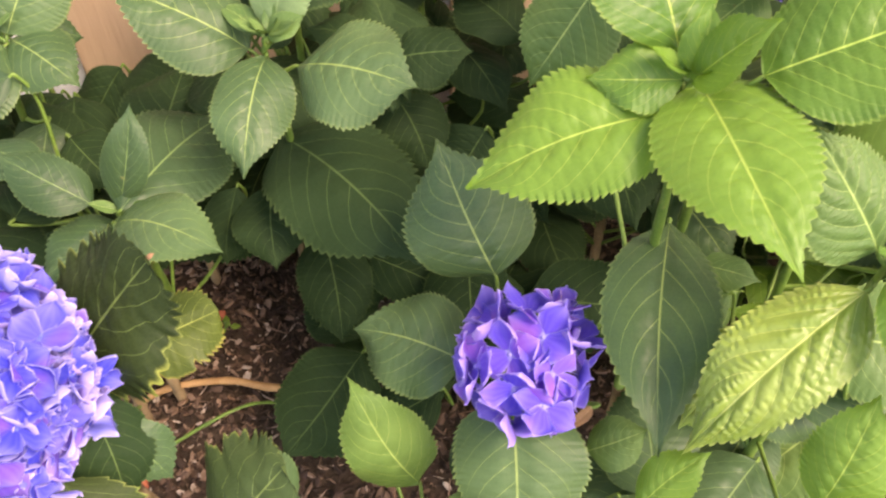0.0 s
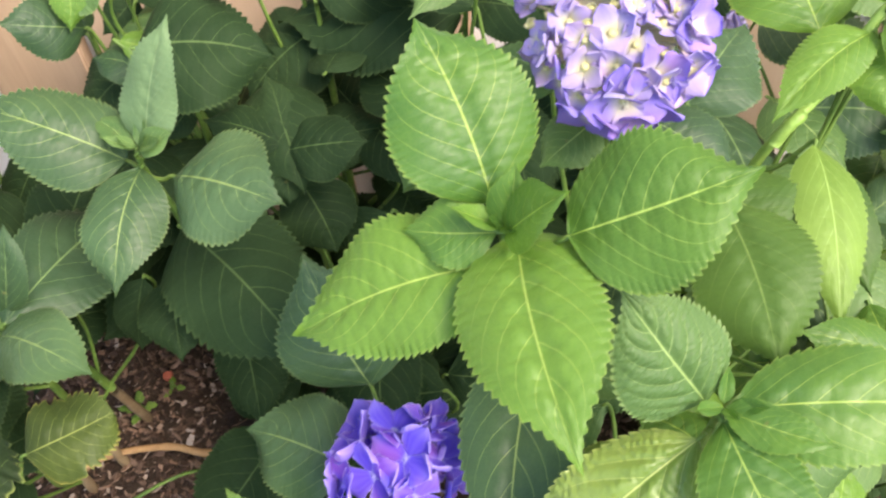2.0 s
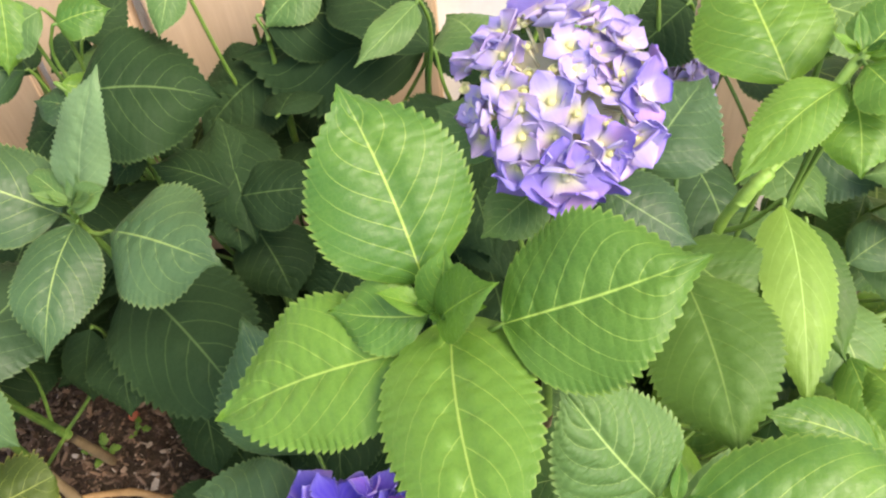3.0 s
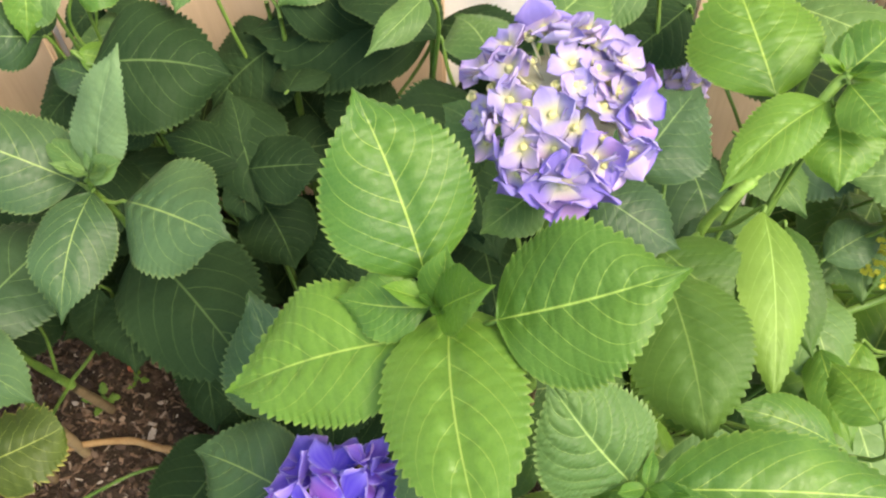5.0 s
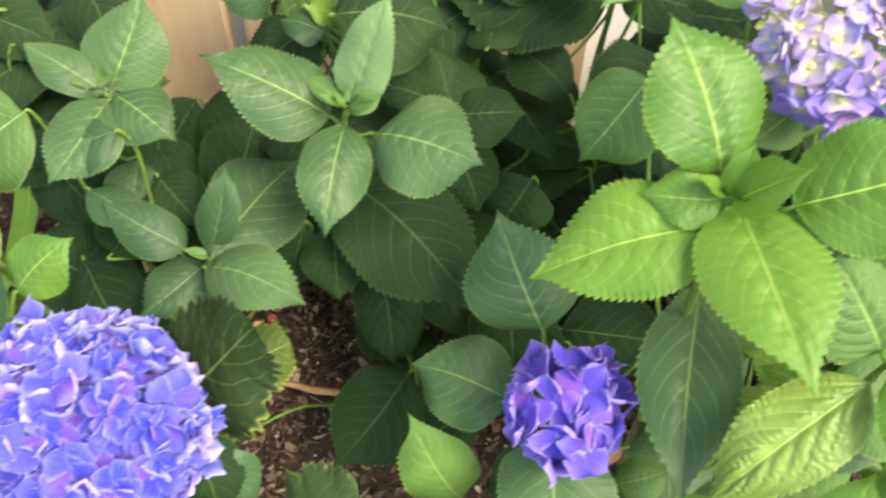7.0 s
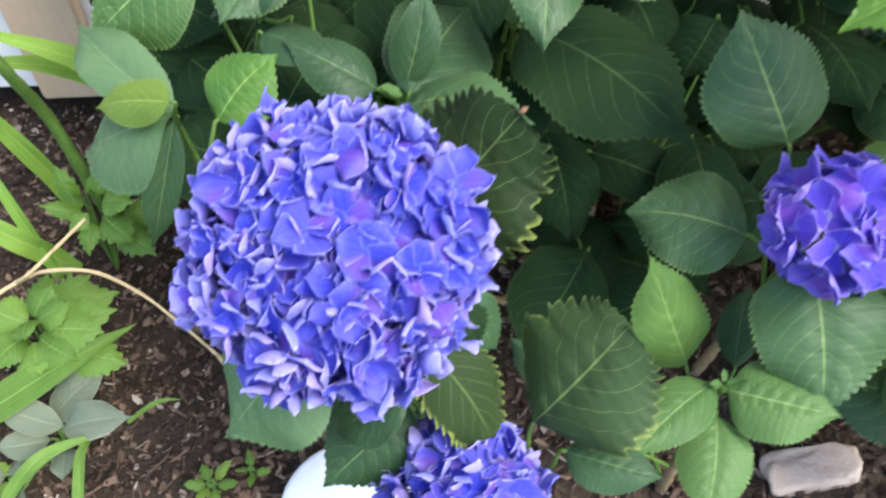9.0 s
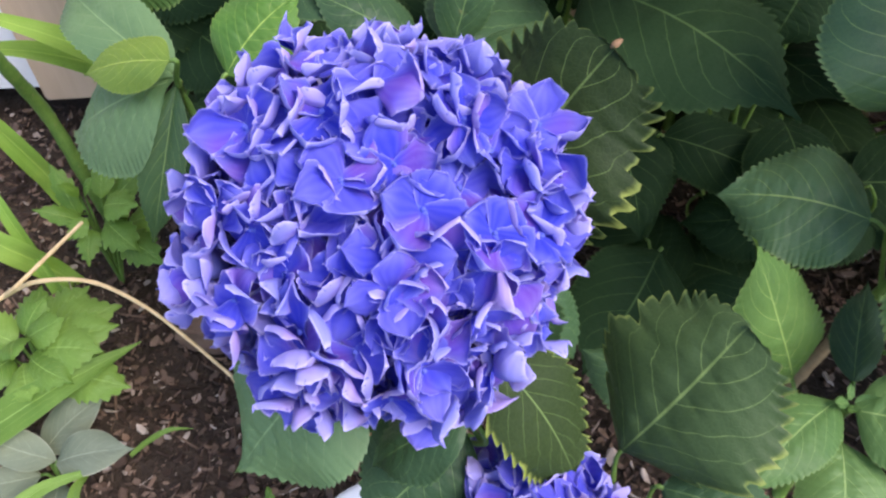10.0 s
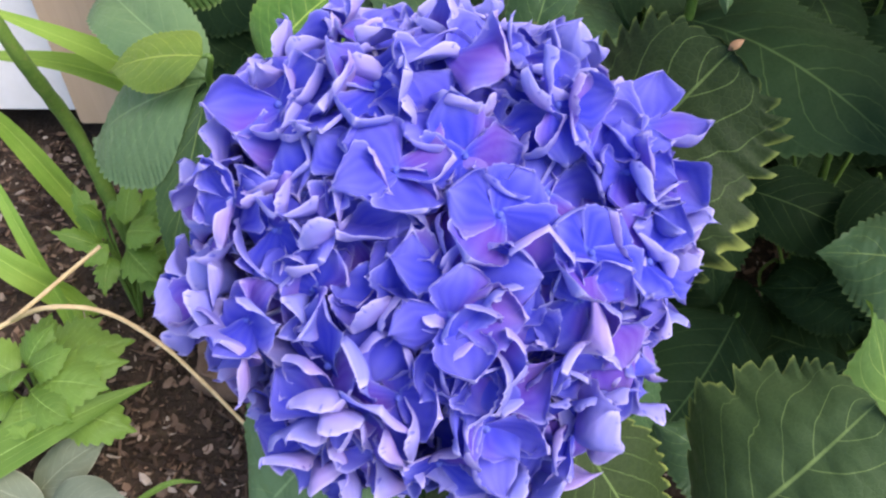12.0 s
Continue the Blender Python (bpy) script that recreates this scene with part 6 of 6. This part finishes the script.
leaf(stem, (0.306, 0.639, 0.375), (0.330, 0.518, 0.343), 0.083, (0.29, -0.19, 0.94), "mature", 0.1)

stem = hydrangea("low hydrangea stem at the bed's far side with green leaves", (0.6, 0.6), (0.6, 0.6, 0.270))
leaf(stem, (0.511, 0.543, 0.174), (0.578, 0.643, 0.164), 0.079, (0.10, 0.03, 0.99), "young", 0.1)
leaf(stem, (0.618, 0.549, 0.232), (0.610, 0.651, 0.208), 0.075, (-0.15, 0.22, 0.96), "mid", 0.1)
leaf(stem, (0.566, 0.542, 0.252), (0.622, 0.442, 0.257), 0.084, (-0.11, -0.01, 0.99), "mid", 0.1)
leaf(stem, (0.672, 0.542, 0.293), (0.675, 0.417, 0.269), 0.084, (0.02, -0.19, 0.98), "young", 0.1)
leaf(stem, (0.695, 0.513, 0.165), (0.735, 0.584, 0.129), 0.065, (-0.09, 0.49, 0.87), "mid", 0.1)
leaf(stem, (0.586, 0.568, 0.160), (0.561, 0.677, 0.122), 0.075, (-0.29, 0.25, 0.92), "mid", 0.1)
leaf(stem, (0.733, 0.485, 0.295), (0.701, 0.377, 0.291), 0.069, (0.11, -0.08, 0.99), "young", 0.1)
leaf(stem, (0.733, 0.607, 0.244), (0.787, 0.540, 0.211), 0.062, (0.09, -0.38, 0.92), "mid", 0.1)
leaf(stem, (0.524, 0.654, 0.065), (0.546, 0.526, 0.039), 0.081, (-0.15, -0.22, 0.96), "mid", 0.1)
leaf(stem, (0.559, 0.668, 0.129), (0.500, 0.572, 0.124), 0.074, (0.09, -0.11, 0.99), "young", 0.1)
leaf(stem, (0.728, 0.511, 0.223), (0.747, 0.385, 0.183), 0.096, (0.22, -0.27, 0.94), "mid", 0.1)
leaf(stem, (0.653, 0.636, 0.167), (0.716, 0.549, 0.159), 0.066, (0.09, -0.02, 1.00), "mid", 0.1)
leaf(stem, (0.543, 0.686, 0.118), (0.626, 0.596, 0.077), 0.079, (-0.01, -0.42, 0.91), "young", 0.1)
leaf(stem, (0.663, 0.481, 0.221), (0.728, 0.415, 0.230), 0.060, (-0.29, -0.15, 0.94), "mid", 0.1)
leaf(stem, (0.566, 0.528, 0.166), (0.665, 0.588, 0.164), 0.080, (0.14, -0.19, 0.97), "mid", 0.1)
leaf(stem, (0.581, 0.543, 0.236), (0.564, 0.460, 0.234), 0.055, (0.34, -0.09, 0.94), "young", 0.1)

stem = hydrangea("hydrangea stem low by the fence with shaded dark leaves", (-0.27, 0.66), (-0.262, 0.64, 0.30))
leaf(stem, (-0.022, 0.720, 0.411), (-0.094, 0.680, 0.362), 0.095, (0, -0.35, 0.93), "deep", 0.10)
leaf(stem, (-0.177, 0.680, 0.408), (-0.231, 0.640, 0.373), 0.070, (0, -0.35, 0.93), "deep", 0.10)
leaf(stem, (-0.173, 0.740, 0.386), (-0.255, 0.700, 0.344), 0.075, (0, -0.35, 0.93), "deep", 0.10)
leaf(stem, (-0.143, 0.720, 0.430), (-0.226, 0.700, 0.388), 0.055, (0, -0.35, 0.93), "mid", 0.10)
leaf(stem, (-0.361, 0.660, 0.293), (-0.398, 0.600, 0.252), 0.075, (0, -0.35, 0.93), "deep", 0.10)
leaf(stem, (-0.305, 0.680, 0.308), (-0.348, 0.640, 0.246), 0.065, (0, -0.35, 0.93), "deep", 0.10)
leaf(stem, (-0.369, 0.600, 0.295), (-0.311, 0.560, 0.270), 0.070, (0, -0.35, 0.93), "mature", 0.10)
leaf(stem, (-0.238, 0.660, 0.317), (-0.300, 0.630, 0.285), 0.080, (0, -0.35, 0.93), "deep", 0.10)

stem = hydrangea("short hydrangea stem deep in the bush with dark leaves", (0.0, 0.56), (-0.005, 0.55, 0.24))
leaf(stem, (-0.041, 0.600, 0.341), (-0.012, 0.560, 0.291), 0.070, (0, -0.35, 0.93), "deep", 0.10)
leaf(stem, (-0.077, 0.484, 0.140), (-0.124, 0.551, 0.160), 0.075, (0, -0.35, 0.93), "deep", 0.10)
leaf(stem, (-0.002, 0.422, 0.150), (-0.074, 0.399, 0.120), 0.060, (0, -0.35, 0.93), "deep", 0.10)
leaf(stem, (0.037, 0.580, 0.320), (0.008, 0.550, 0.280), 0.070, (0, -0.35, 0.93), "deep", 0.10)
leaf(stem, (0.066, 0.596, 0.160), (-0.037, 0.569, 0.140), 0.075, (0, -0.35, 0.93), "deep", 0.10)
leaf(stem, (0.014, 0.465, 0.100), (-0.071, 0.512, 0.080), 0.085, (0, -0.35, 0.93), "deep", 0.10)
leaf(stem, (-0.056, 0.447, 0.120), (-0.091, 0.543, 0.120), 0.070, (0, -0.35, 0.93), "deep", 0.10)


# ---- flower heads on their stems ----
flower_head(stems["bigflower"], (-0.2640, 0.244, 0.438), (0.0745, 0.0745, 0.0665), (0.02, -0.28, 0.96), "blue", 280, 0.62, "large deep blue mophead flower in full bloom", 11, sink=0.22, loose=0.25)
flower_head(stems["smallflower"], (0.058, 0.330, 0.343), (0.041, 0.041, 0.031), (-0.02, -0.35, 0.93), "violet", 21, 0.35, "small violet-purple flower head with loose florets", 12, sink=0.22, loose=0.34)
flower_head(stems["paleflower"], (0.187, 0.453, 0.601), (0.047, 0.047, 0.028), (-0.05, -0.50, 0.86), "pale", 27, 0.10, "half-open pale lilac flower head with creamy buds", 13, centre=0.26, sink=0.20, loose=0.24)
second = hydrangea("hydrangea stem with a deep blue flower head under the large one", (-0.17, 0.30), (-0.203, 0.186, 0.225))
flower_head(second, (-0.203, 0.178, 0.250), (0.053, 0.050, 0.044), (-0.02, -0.30, 0.95), "blue", 84, 0.4, "deep blue flower head low in the bush", 14, sink=0.18)
child("upper_stem", tube("upper_stem", [(0.288, 0.470, 0.44), (0.291, 0.481, 0.471), (0.304, 0.479, 0.511), (0.333, 0.505, 0.520), (0.355, 0.522, 0.557), (0.380, 0.536, 0.567), (0.42, 0.55, 0.60)], 0.0034, 0.0031, FRESH, 7, 10, 0.1), stems["rightshoot"])



# ---- plants and odds and ends at the open end of the bed ----
def plant(name, label, category, place, group=""):
    e = new(name)
    e.empty_display_size = 0.04
    e.location = (place[0], place[1], 0.0)
    tagged(e, label, category, group)
    e["head"] = (place[0], place[1], 0.03)
    return e


def blade(parent, points, width, mat, fold=0.35, name="blade", tipped=True):
    """A strap-shaped leaf along a line of places, folded along its middle."""
    line = smooth_line(points, 8)
    n = len(line)
    verts, faces, uvs = [], [], []
    for i, p in enumerate(line):
        d = (line[min(i + 1, n - 1)] - line[max(i - 1, 0)]).normalized()
        side = d.cross(Vector((0.0, -0.55, 0.83))).normalized()
        up = side.cross(d)
        t = i / (n - 1)
        w = width * (0.75 + 0.25 * min(1, t * 4)) * (max(0.02, 1 - max(0, (t - 0.45) / 0.55) ** 1.8) if tipped else 1)
        for j in range(7):
            v = -1 + j / 3
            verts.append(p + side * (v * w / 2) + up * (abs(v) * w * fold * 0.5 + 0.03 * w * math.sin(9 * t + 5 * v)))
            uvs.append((0.5 + 0.001 * v, 0.5 + 0.5 * v))
    for i in range(n - 1):
        for j in range(6):
            faces.append((i * 7 + j, (i + 1) * 7 + j, (i + 1) * 7 + j + 1, i * 7 + j + 1))
    return child(name, mesh_of(name, verts, faces, mat, uvs), parent)


herb_count = [500]


def herb_leaf(parent, base, tip, width, colour="herb", normal=(0, -0.4, 0.9), arch=0.12, teeth=4, tooth=0.45, relief=0.8, stalk=True, fold=0.12):
    herb_count[0] += 1
    m, L = frame_of(base, tip, normal)
    me = leaf_mesh(L, width, arch, fold, herb_count[0], LEAF[colour], relief, 0.0, teeth, tooth * 2.2, per=max(4, 40 // teeth), nv=12)
    ob = child("leaf", me, parent, m)
    if stalk:
        r = parent.location + Vector((0, 0, 0.002))
        b = Vector(base)
        child("stalk", tube("stalk", [r, r.lerp(b, 0.5) + Vector((0, 0, 0.012)), b], 0.0018, 0.0011, STEM, 5, 6), parent)
    return ob


# strap-leaved clump, its blades leaning out to the side
lily = plant("strap_leaf_clump", "clump of arching light green strap leaves", "plant", (-0.60, 0.66))
S = LEAF["strap"]
blade(lily, [(-0.60, 0.66, 0.0), (-0.545, 0.685, 0.12), (-0.532, 0.680, 0.185), (-0.569, 0.657, 0.24), (-0.640, 0.620, 0.31)], 0.034, S)
blade(lily, [(-0.60, 0.66, 0.0), (-0.555, 0.70, 0.10), (-0.545, 0.690, 0.17), (-0.60, 0.666, 0.222), (-0.67, 0.62, 0.265)], 0.030, S)
blade(lily, [(-0.64, 0.67, 0.0), (-0.647, 0.670, 0.04), (-0.654, 0.658, 0.10), (-0.674, 0.645, 0.18), (-0.70, 0.62, 0.25)], 0.024, S)
blade(lily, [(-0.635, 0.56, 0.0), (-0.638, 0.565, 0.03), (-0.650, 0.576, 0.08), (-0.674, 0.602, 0.15), (-0.70, 0.62, 0.2)], 0.014, S)
blade(lily, [(-0.62, 0.575, 0.0), (-0.640, 0.573, 0.035), (-0.654, 0.557, 0.08), (-0.69, 0.556, 0.12), (-0.74, 0.55, 0.13)], 0.026, S)
child("flower_stalk", tube("flower_stalk", [(-0.595, 0.650, 0.0), (-0.599, 0.645, 0.06), (-0.612, 0.651, 0.16), (-0.610, 0.614, 0.26), (-0.618, 0.60, 0.34)], 0.0080, 0.0055, STEM, 7, 8), lily)

# a leafy weed with lobed leaves
weed = plant("leafy_weed", "bright green weed with small lobed leaves", "weed", (-0.575, 0.575))
for b, t, w in (((-0.585, 0.575, 0.10), (-0.603, 0.600, 0.15), 0.030), ((-0.580, 0.570, 0.10), (-0.618, 0.565, 0.125), 0.026),
                ((-0.572, 0.565, 0.11), (-0.590, 0.548, 0.10), 0.028), ((-0.570, 0.560, 0.10), (-0.570, 0.528, 0.085), 0.030),
                ((-0.560, 0.570, 0.10), (-0.523, 0.535, 0.095), 0.046), ((-0.560, 0.580, 0.11), (-0.520, 0.565, 0.125), 0.046),
                ((-0.560, 0.590, 0.10), (-0.528, 0.615, 0.12), 0.040), ((-0.565, 0.590, 0.11), (-0.565, 0.628, 0.13), 0.034),
                ((-0.550, 0.565, 0.08), (-0.500, 0.525, 0.085), 0.048), ((-0.548, 0.580, 0.08), (-0.495, 0.575, 0.10), 0.044),
                ((-0.575, 0.575, 0.13), (-0.585, 0.565, 0.155), 0.016), ((-0.570, 0.575, 0.13), (-0.552, 0.572, 0.155), 0.016)):
    herb_leaf(weed, b, t, w * 0.68, teeth=6, tooth=0.11, relief=1.4)

# a low plant with broad, deeply cut leaves
cut = plant("cut_leaf_plant", "low plant with many light green toothed leaves", "plant", (-0.605, 0.44))
for b, t, w in (((-0.590, 0.448, 0.085), (-0.526, 0.474, 0.095), 0.034), ((-0.588, 0.440, 0.090), (-0.522, 0.450, 0.100), 0.036),
                ((-0.590, 0.432, 0.092), (-0.530, 0.425, 0.098), 0.038), ((-0.594, 0.426, 0.090), (-0.552, 0.400, 0.090), 0.034),
                ((-0.600, 0.424, 0.085), (-0.584, 0.386, 0.085), 0.032), ((-0.594, 0.452, 0.080), (-0.556, 0.494, 0.100), 0.034),
                ((-0.604, 0.454, 0.080), (-0.602, 0.500, 0.095), 0.030), ((-0.612, 0.430, 0.085), (-0.634, 0.396, 0.085), 0.030),
                ((-0.612, 0.446, 0.085), (-0.652, 0.462, 0.095), 0.032), ((-0.596, 0.440, 0.100), (-0.560, 0.446, 0.118), 0.026),
                ((-0.600, 0.444, 0.100), (-0.580, 0.470, 0.120), 0.024), ((-0.604, 0.438, 0.100), (-0.596, 0.410, 0.112), 0.024),
                ((-0.640, 0.430, 0.070), (-0.700, 0.430, 0.080), 0.040), ((-0.580, 0.425, 0.065), (-0.515, 0.412, 0.060), 0.034)):
    herb_leaf(cut, b, t, w * 1.25, teeth=9, tooth=0.09, arch=0.14, relief=1.5)
blade(cut, [(-0.66, 0.40, 0.01), (-0.650, 0.366, 0.050), (-0.602, 0.382, 0.075), (-0.561, 0.404, 0.085), (-0.510, 0.449, 0.075)], 0.033, LEAF["herb"], 0.25, "long_leaf")

# soft grey-leaved plant
grey = plant("grey_leaf_plant", "low plant with soft grey-green felted leaves", "plant", (-0.578, 0.352))
for b, t, w in (((-0.575, 0.358, 0.035), (-0.505, 0.360, 0.050), 0.046), ((-0.575, 0.360, 0.035), (-0.640, 0.378, 0.055), 0.040),
                ((-0.590, 0.372, 0.03), (-0.535, 0.412, 0.055), 0.044), ((-0.590, 0.352, 0.025), (-0.64, 0.342, 0.03), 0.035),
                ((-0.575, 0.345, 0.02), (-0.565, 0.305, 0.03), 0.03), ((-0.625, 0.335, 0.012), (-0.605, 0.315, 0.03), 0.024),
                ((-0.630, 0.322, 0.012), (-0.655, 0.312, 0.03), 0.024), ((-0.612, 0.302, 0.012), (-0.590, 0.285, 0.03), 0.02)):
    herb_leaf(grey, b, t, w * 0.82, "grey", teeth=1, tooth=0.0, relief=0.5, fold=0.40)
grass = plant("grass_tuft", "flat green grass blades lying over the soil", "grass", (-0.60, 0.30))
blade(grass, [(-0.63, 0.275, 0.01), (-0.600, 0.308, 0.04), (-0.574, 0.331, 0.045), (-0.525, 0.352, 0.04)], 0.013, LEAF["herb"], 0.2)
blade(grass, [(-0.55, 0.270, 0.01), (-0.546, 0.300, 0.04), (-0.548, 0.328, 0.045), (-0.545, 0.352, 0.03)], 0.011, LEAF["herb"], 0.25)
blade(grass, [(-0.525, 0.376, 0.008), (-0.508, 0.384, 0.018), (-0.490, 0.392, 0.022), (-0.472, 0.398, 0.012)], 0.005, LEAF["herb"], 0.2)

# a dry broken stalk that arches over the soil
twig = plant("dry_stalk", "dry straw-coloured broken stalk arching over soil", "twig", (-0.433, 0.427))
child("stalk", tube("stalk", [(-0.433, 0.427, 0.045), (-0.470, 0.450, 0.075), (-0.500, 0.462, 0.108), (-0.535, 0.468, 0.135), (-0.575, 0.470, 0.138), (-0.615, 0.478, 0.115), (-0.665, 0.465, 0.085), (-0.73, 0.45, 0.01)], 0.0015, 0.0023, TWIG, 7, 7, 0.12), twig)
child("side_stalk", tube("side_stalk", [(-0.622, 0.477, 0.112), (-0.599, 0.469, 0.135), (-0.571, 0.490, 0.150), (-0.547, 0.514, 0.160)], 0.0020, 0.0016, TWIG, 6, 7, 0.1), twig)
child("foot", tube("foot", [(-0.434, 0.4275, 0.046), (-0.424, 0.421, 0.02), (-0.42, 0.418, -0.005)], 0.0022, 0.0026, TWIG, 5, 7), twig)

# twigs on the mulch
fallen = plant("fallen_twig", "thick brown fallen twig lying on bark mulch", "twig", (-0.23, 0.507))
child("stick", tube("stick", [(-0.335, 0.478, 0.012), (-0.290, 0.496, 0.03), (-0.230, 0.507, 0.028), (-0.185, 0.498, 0.03), (-0.140, 0.506, 0.012)], 0.0034, 0.0044, FALLEN, 7, 8, 0.15), fallen)
green_twig = plant("green_stalk", "thin green stalk lying across the mulch", "twig", (-0.24, 0.44))
child("stalk", tube("stalk", [(-0.305, 0.410, 0.010), (-0.285, 0.419, 0.03), (-0.24, 0.444, 0.045), (-0.198, 0.468, 0.045), (-0.165, 0.49, 0.012)], 0.0022, 0.0016, STEM, 7, 7, 0.1), green_twig)

# small bright sprigs
def sprig(place, size, n, label, colour="yellow"):
    e = plant("seedling", label, "seedling", place, "seedlings in the soil")
    rng = random.Random(int(1000 * (place[0] + place[1]) + 500))
    for i in range(n):
        a = 6.283 * i / n + rng.uniform(-0.3, 0.3)
        c = Vector((place[0], place[1], size * 0.6))
        d = Vector((math.cos(a), math.sin(a), rng.uniform(-0.1, 0.5)))
        herb_leaf(e, c + d * size * 0.2, c + d * size * rng.uniform(0.8, 1.1), size * 0.38, colour, (0, -0.2, 1), 0.1, 2, 0.2, 0.4)


sprig((-0.430, 0.304), 0.026, 6, "tiny yellow-green seedling on bare soil")
sprig((-0.405, 0.455), 0.018, 5, "tiny green seedling beside a dry stalk", "herb")
sprig((-0.395, 0.318), 0.019, 4, "small green seedling under the big flower", "herb")
sprig((-0.275, 0.560), 0.024, 4, "small pale green seedling in the mulch", "herb")
sprig((-0.245, 0.590), 0.018, 3, "small pale green seedling in the mulch", "herb")
sprig((-0.620, 0.318), 0.022, 5, "tiny yellow-green seedling on bare soil")


# a white plastic lid, a stone and bits of clay
def build_lid():
    verts, faces = [], []
    prof = [(0.0, 0.010), (0.045, 0.010), (0.060, 0.012), (0.064, 0.010), (0.065, 0.004), (0.063, -0.004), (0.058, -0.004), (0.0, -0.003)]
    n = 48
    for r, z in prof:
        for k in range(n):
            a = 2 * math.pi * k / n
            verts.append((r * math.cos(a), r * math.sin(a), z))
    for i in range(len(prof) - 1):
        for k in range(n):
            q = (k + 1) % n
            faces.append((i * n + k, i * n + q, (i + 1) * n + q, (i + 1) * n + k)[::-1])
    ob = new("plastic_lid", mesh_of("plastic_lid", verts, faces, PLASTIC))
    ob.matrix_basis = pose(-0.298, 0.268, 0.022, 8, -4, 20)
    tagged(ob, "round white plastic lid lying on the soil", "lid")


build_lid()


def rock(name, place, size, mat, seed, label, category, turn=0):
    bm = bmesh.new()
    bmesh.ops.create_icosphere(bm, subdivisions=4, radius=1.0)
    off = Vector((seed * 3.1, seed * 1.7, 0))
    for v in bm.verts:
        d = v.co.normalized()
        q = Vector((max(-0.72, min(0.72, d.x)), max(-0.7, min(0.7, d.y)), max(-0.6, min(0.6, d.z))))
        r = 1.0 + 0.22 * noise.noise(d * 1.6 + off) + 0.06 * noise.noise(d * 6 + off)
        v.co = Vector((q.x * size[0] * r, q.y * size[1] * r, q.z * size[2] * r))
    me = bpy.data.meshes.new(name)
    bm.to_mesh(me)
    bm.free()
    me.materials.append(mat)
    me.polygons.foreach_set("use_smooth", [True] * len(me.polygons))
    ob = new(name, me)
    ob.matrix_basis = pose(*place, 0, 0, turn)
    return tagged(ob, label, category)


rock("stone", (0.135, 0.300, 0.010), (0.060, 0.026, 0.022), STONE, 1, "flat pinkish tan stone lying on the soil", "stone", 8)
rock("stone", (-0.475, 0.515, 0.016), (0.040, 0.035, 0.030), EARTHY, 2, "rounded brown stone half sunk in the soil", "stone", 80)
rock("brick_piece", (-0.320, 0.412, 0.012), (0.036, 0.020, 0.017), BRICK, 3, "small broken piece of red brick in the mulch", "brick", 120)
rock("brick_piece", (-0.255, 0.605, 0.010), (0.007, 0.006, 0.006), BRICK, 4, "small broken piece of red brick in the mulch", "brick")

# a yellow-flowered plant beyond the bush
tall = plant("yellow_flower_plant", "green plant with a small yellow-green flower cluster", "plant", (0.47, 0.60))
child("stem", tube("stem", [(0.47, 0.60, 0.0), (0.45, 0.57, 0.14), (0.44, 0.545, 0.245), (0.498, 0.559, 0.275), (0.52, 0.57, 0.30)], 0.0045, 0.0035, STEM, 7, 8, 0.1), tall)
child("side_stem", tube("side_stem", [(0.475, 0.555, 0.262), (0.48, 0.56, 0.285), (0.482, 0.565, 0.30)], 0.002, 0.0015, STEM, 5, 6), tall)


def cluster(parent, c, r, n, mat, seed):
    rng = random.Random(seed)
    for i in range(n):
        d = Vector((rng.gauss(0, 1), rng.gauss(0, 1), rng.gauss(0, 1))).normalized() * r * rng.uniform(0.3, 1)
        ob = new("small_flower", rng.choice(FLORETS["bud"]))
        ob.parent = parent
        q = (d + Vector((0, -0.3 * r, r))).to_track_quat("Z", "Y").to_matrix().to_4x4()
        ob.matrix_basis = Matrix.Translation(Vector(c) + d - parent.location) @ q @ Matrix.Scale(0.8, 4)
        for slot in ob.material_slots:
            slot.link = "OBJECT"
            slot.material = mat


cluster(tall, (0.482, 0.566, 0.318), 0.027, 46, YELLOW, 3)
child("node", tube("node", [(0.298, 0.479, 0.495), (0.304, 0.479, 0.510), (0.312, 0.484, 0.514)], 0.0045, 0.0041, FRESH, 3, 10), stems["rightshoot"])

# a third flower, mostly hidden behind the pale one
back = hydrangea("hydrangea stem with a few small lilac florets", (0.30, 0.66), (0.296, 0.617, 0.468))
flower_head(back, (0.295, 0.613, 0.472), (0.009, 0.009, 0.007), (-0.1, -0.4, 0.9), "inner", 9, 0.2, "few small lilac florets half hidden by leaves", 31)
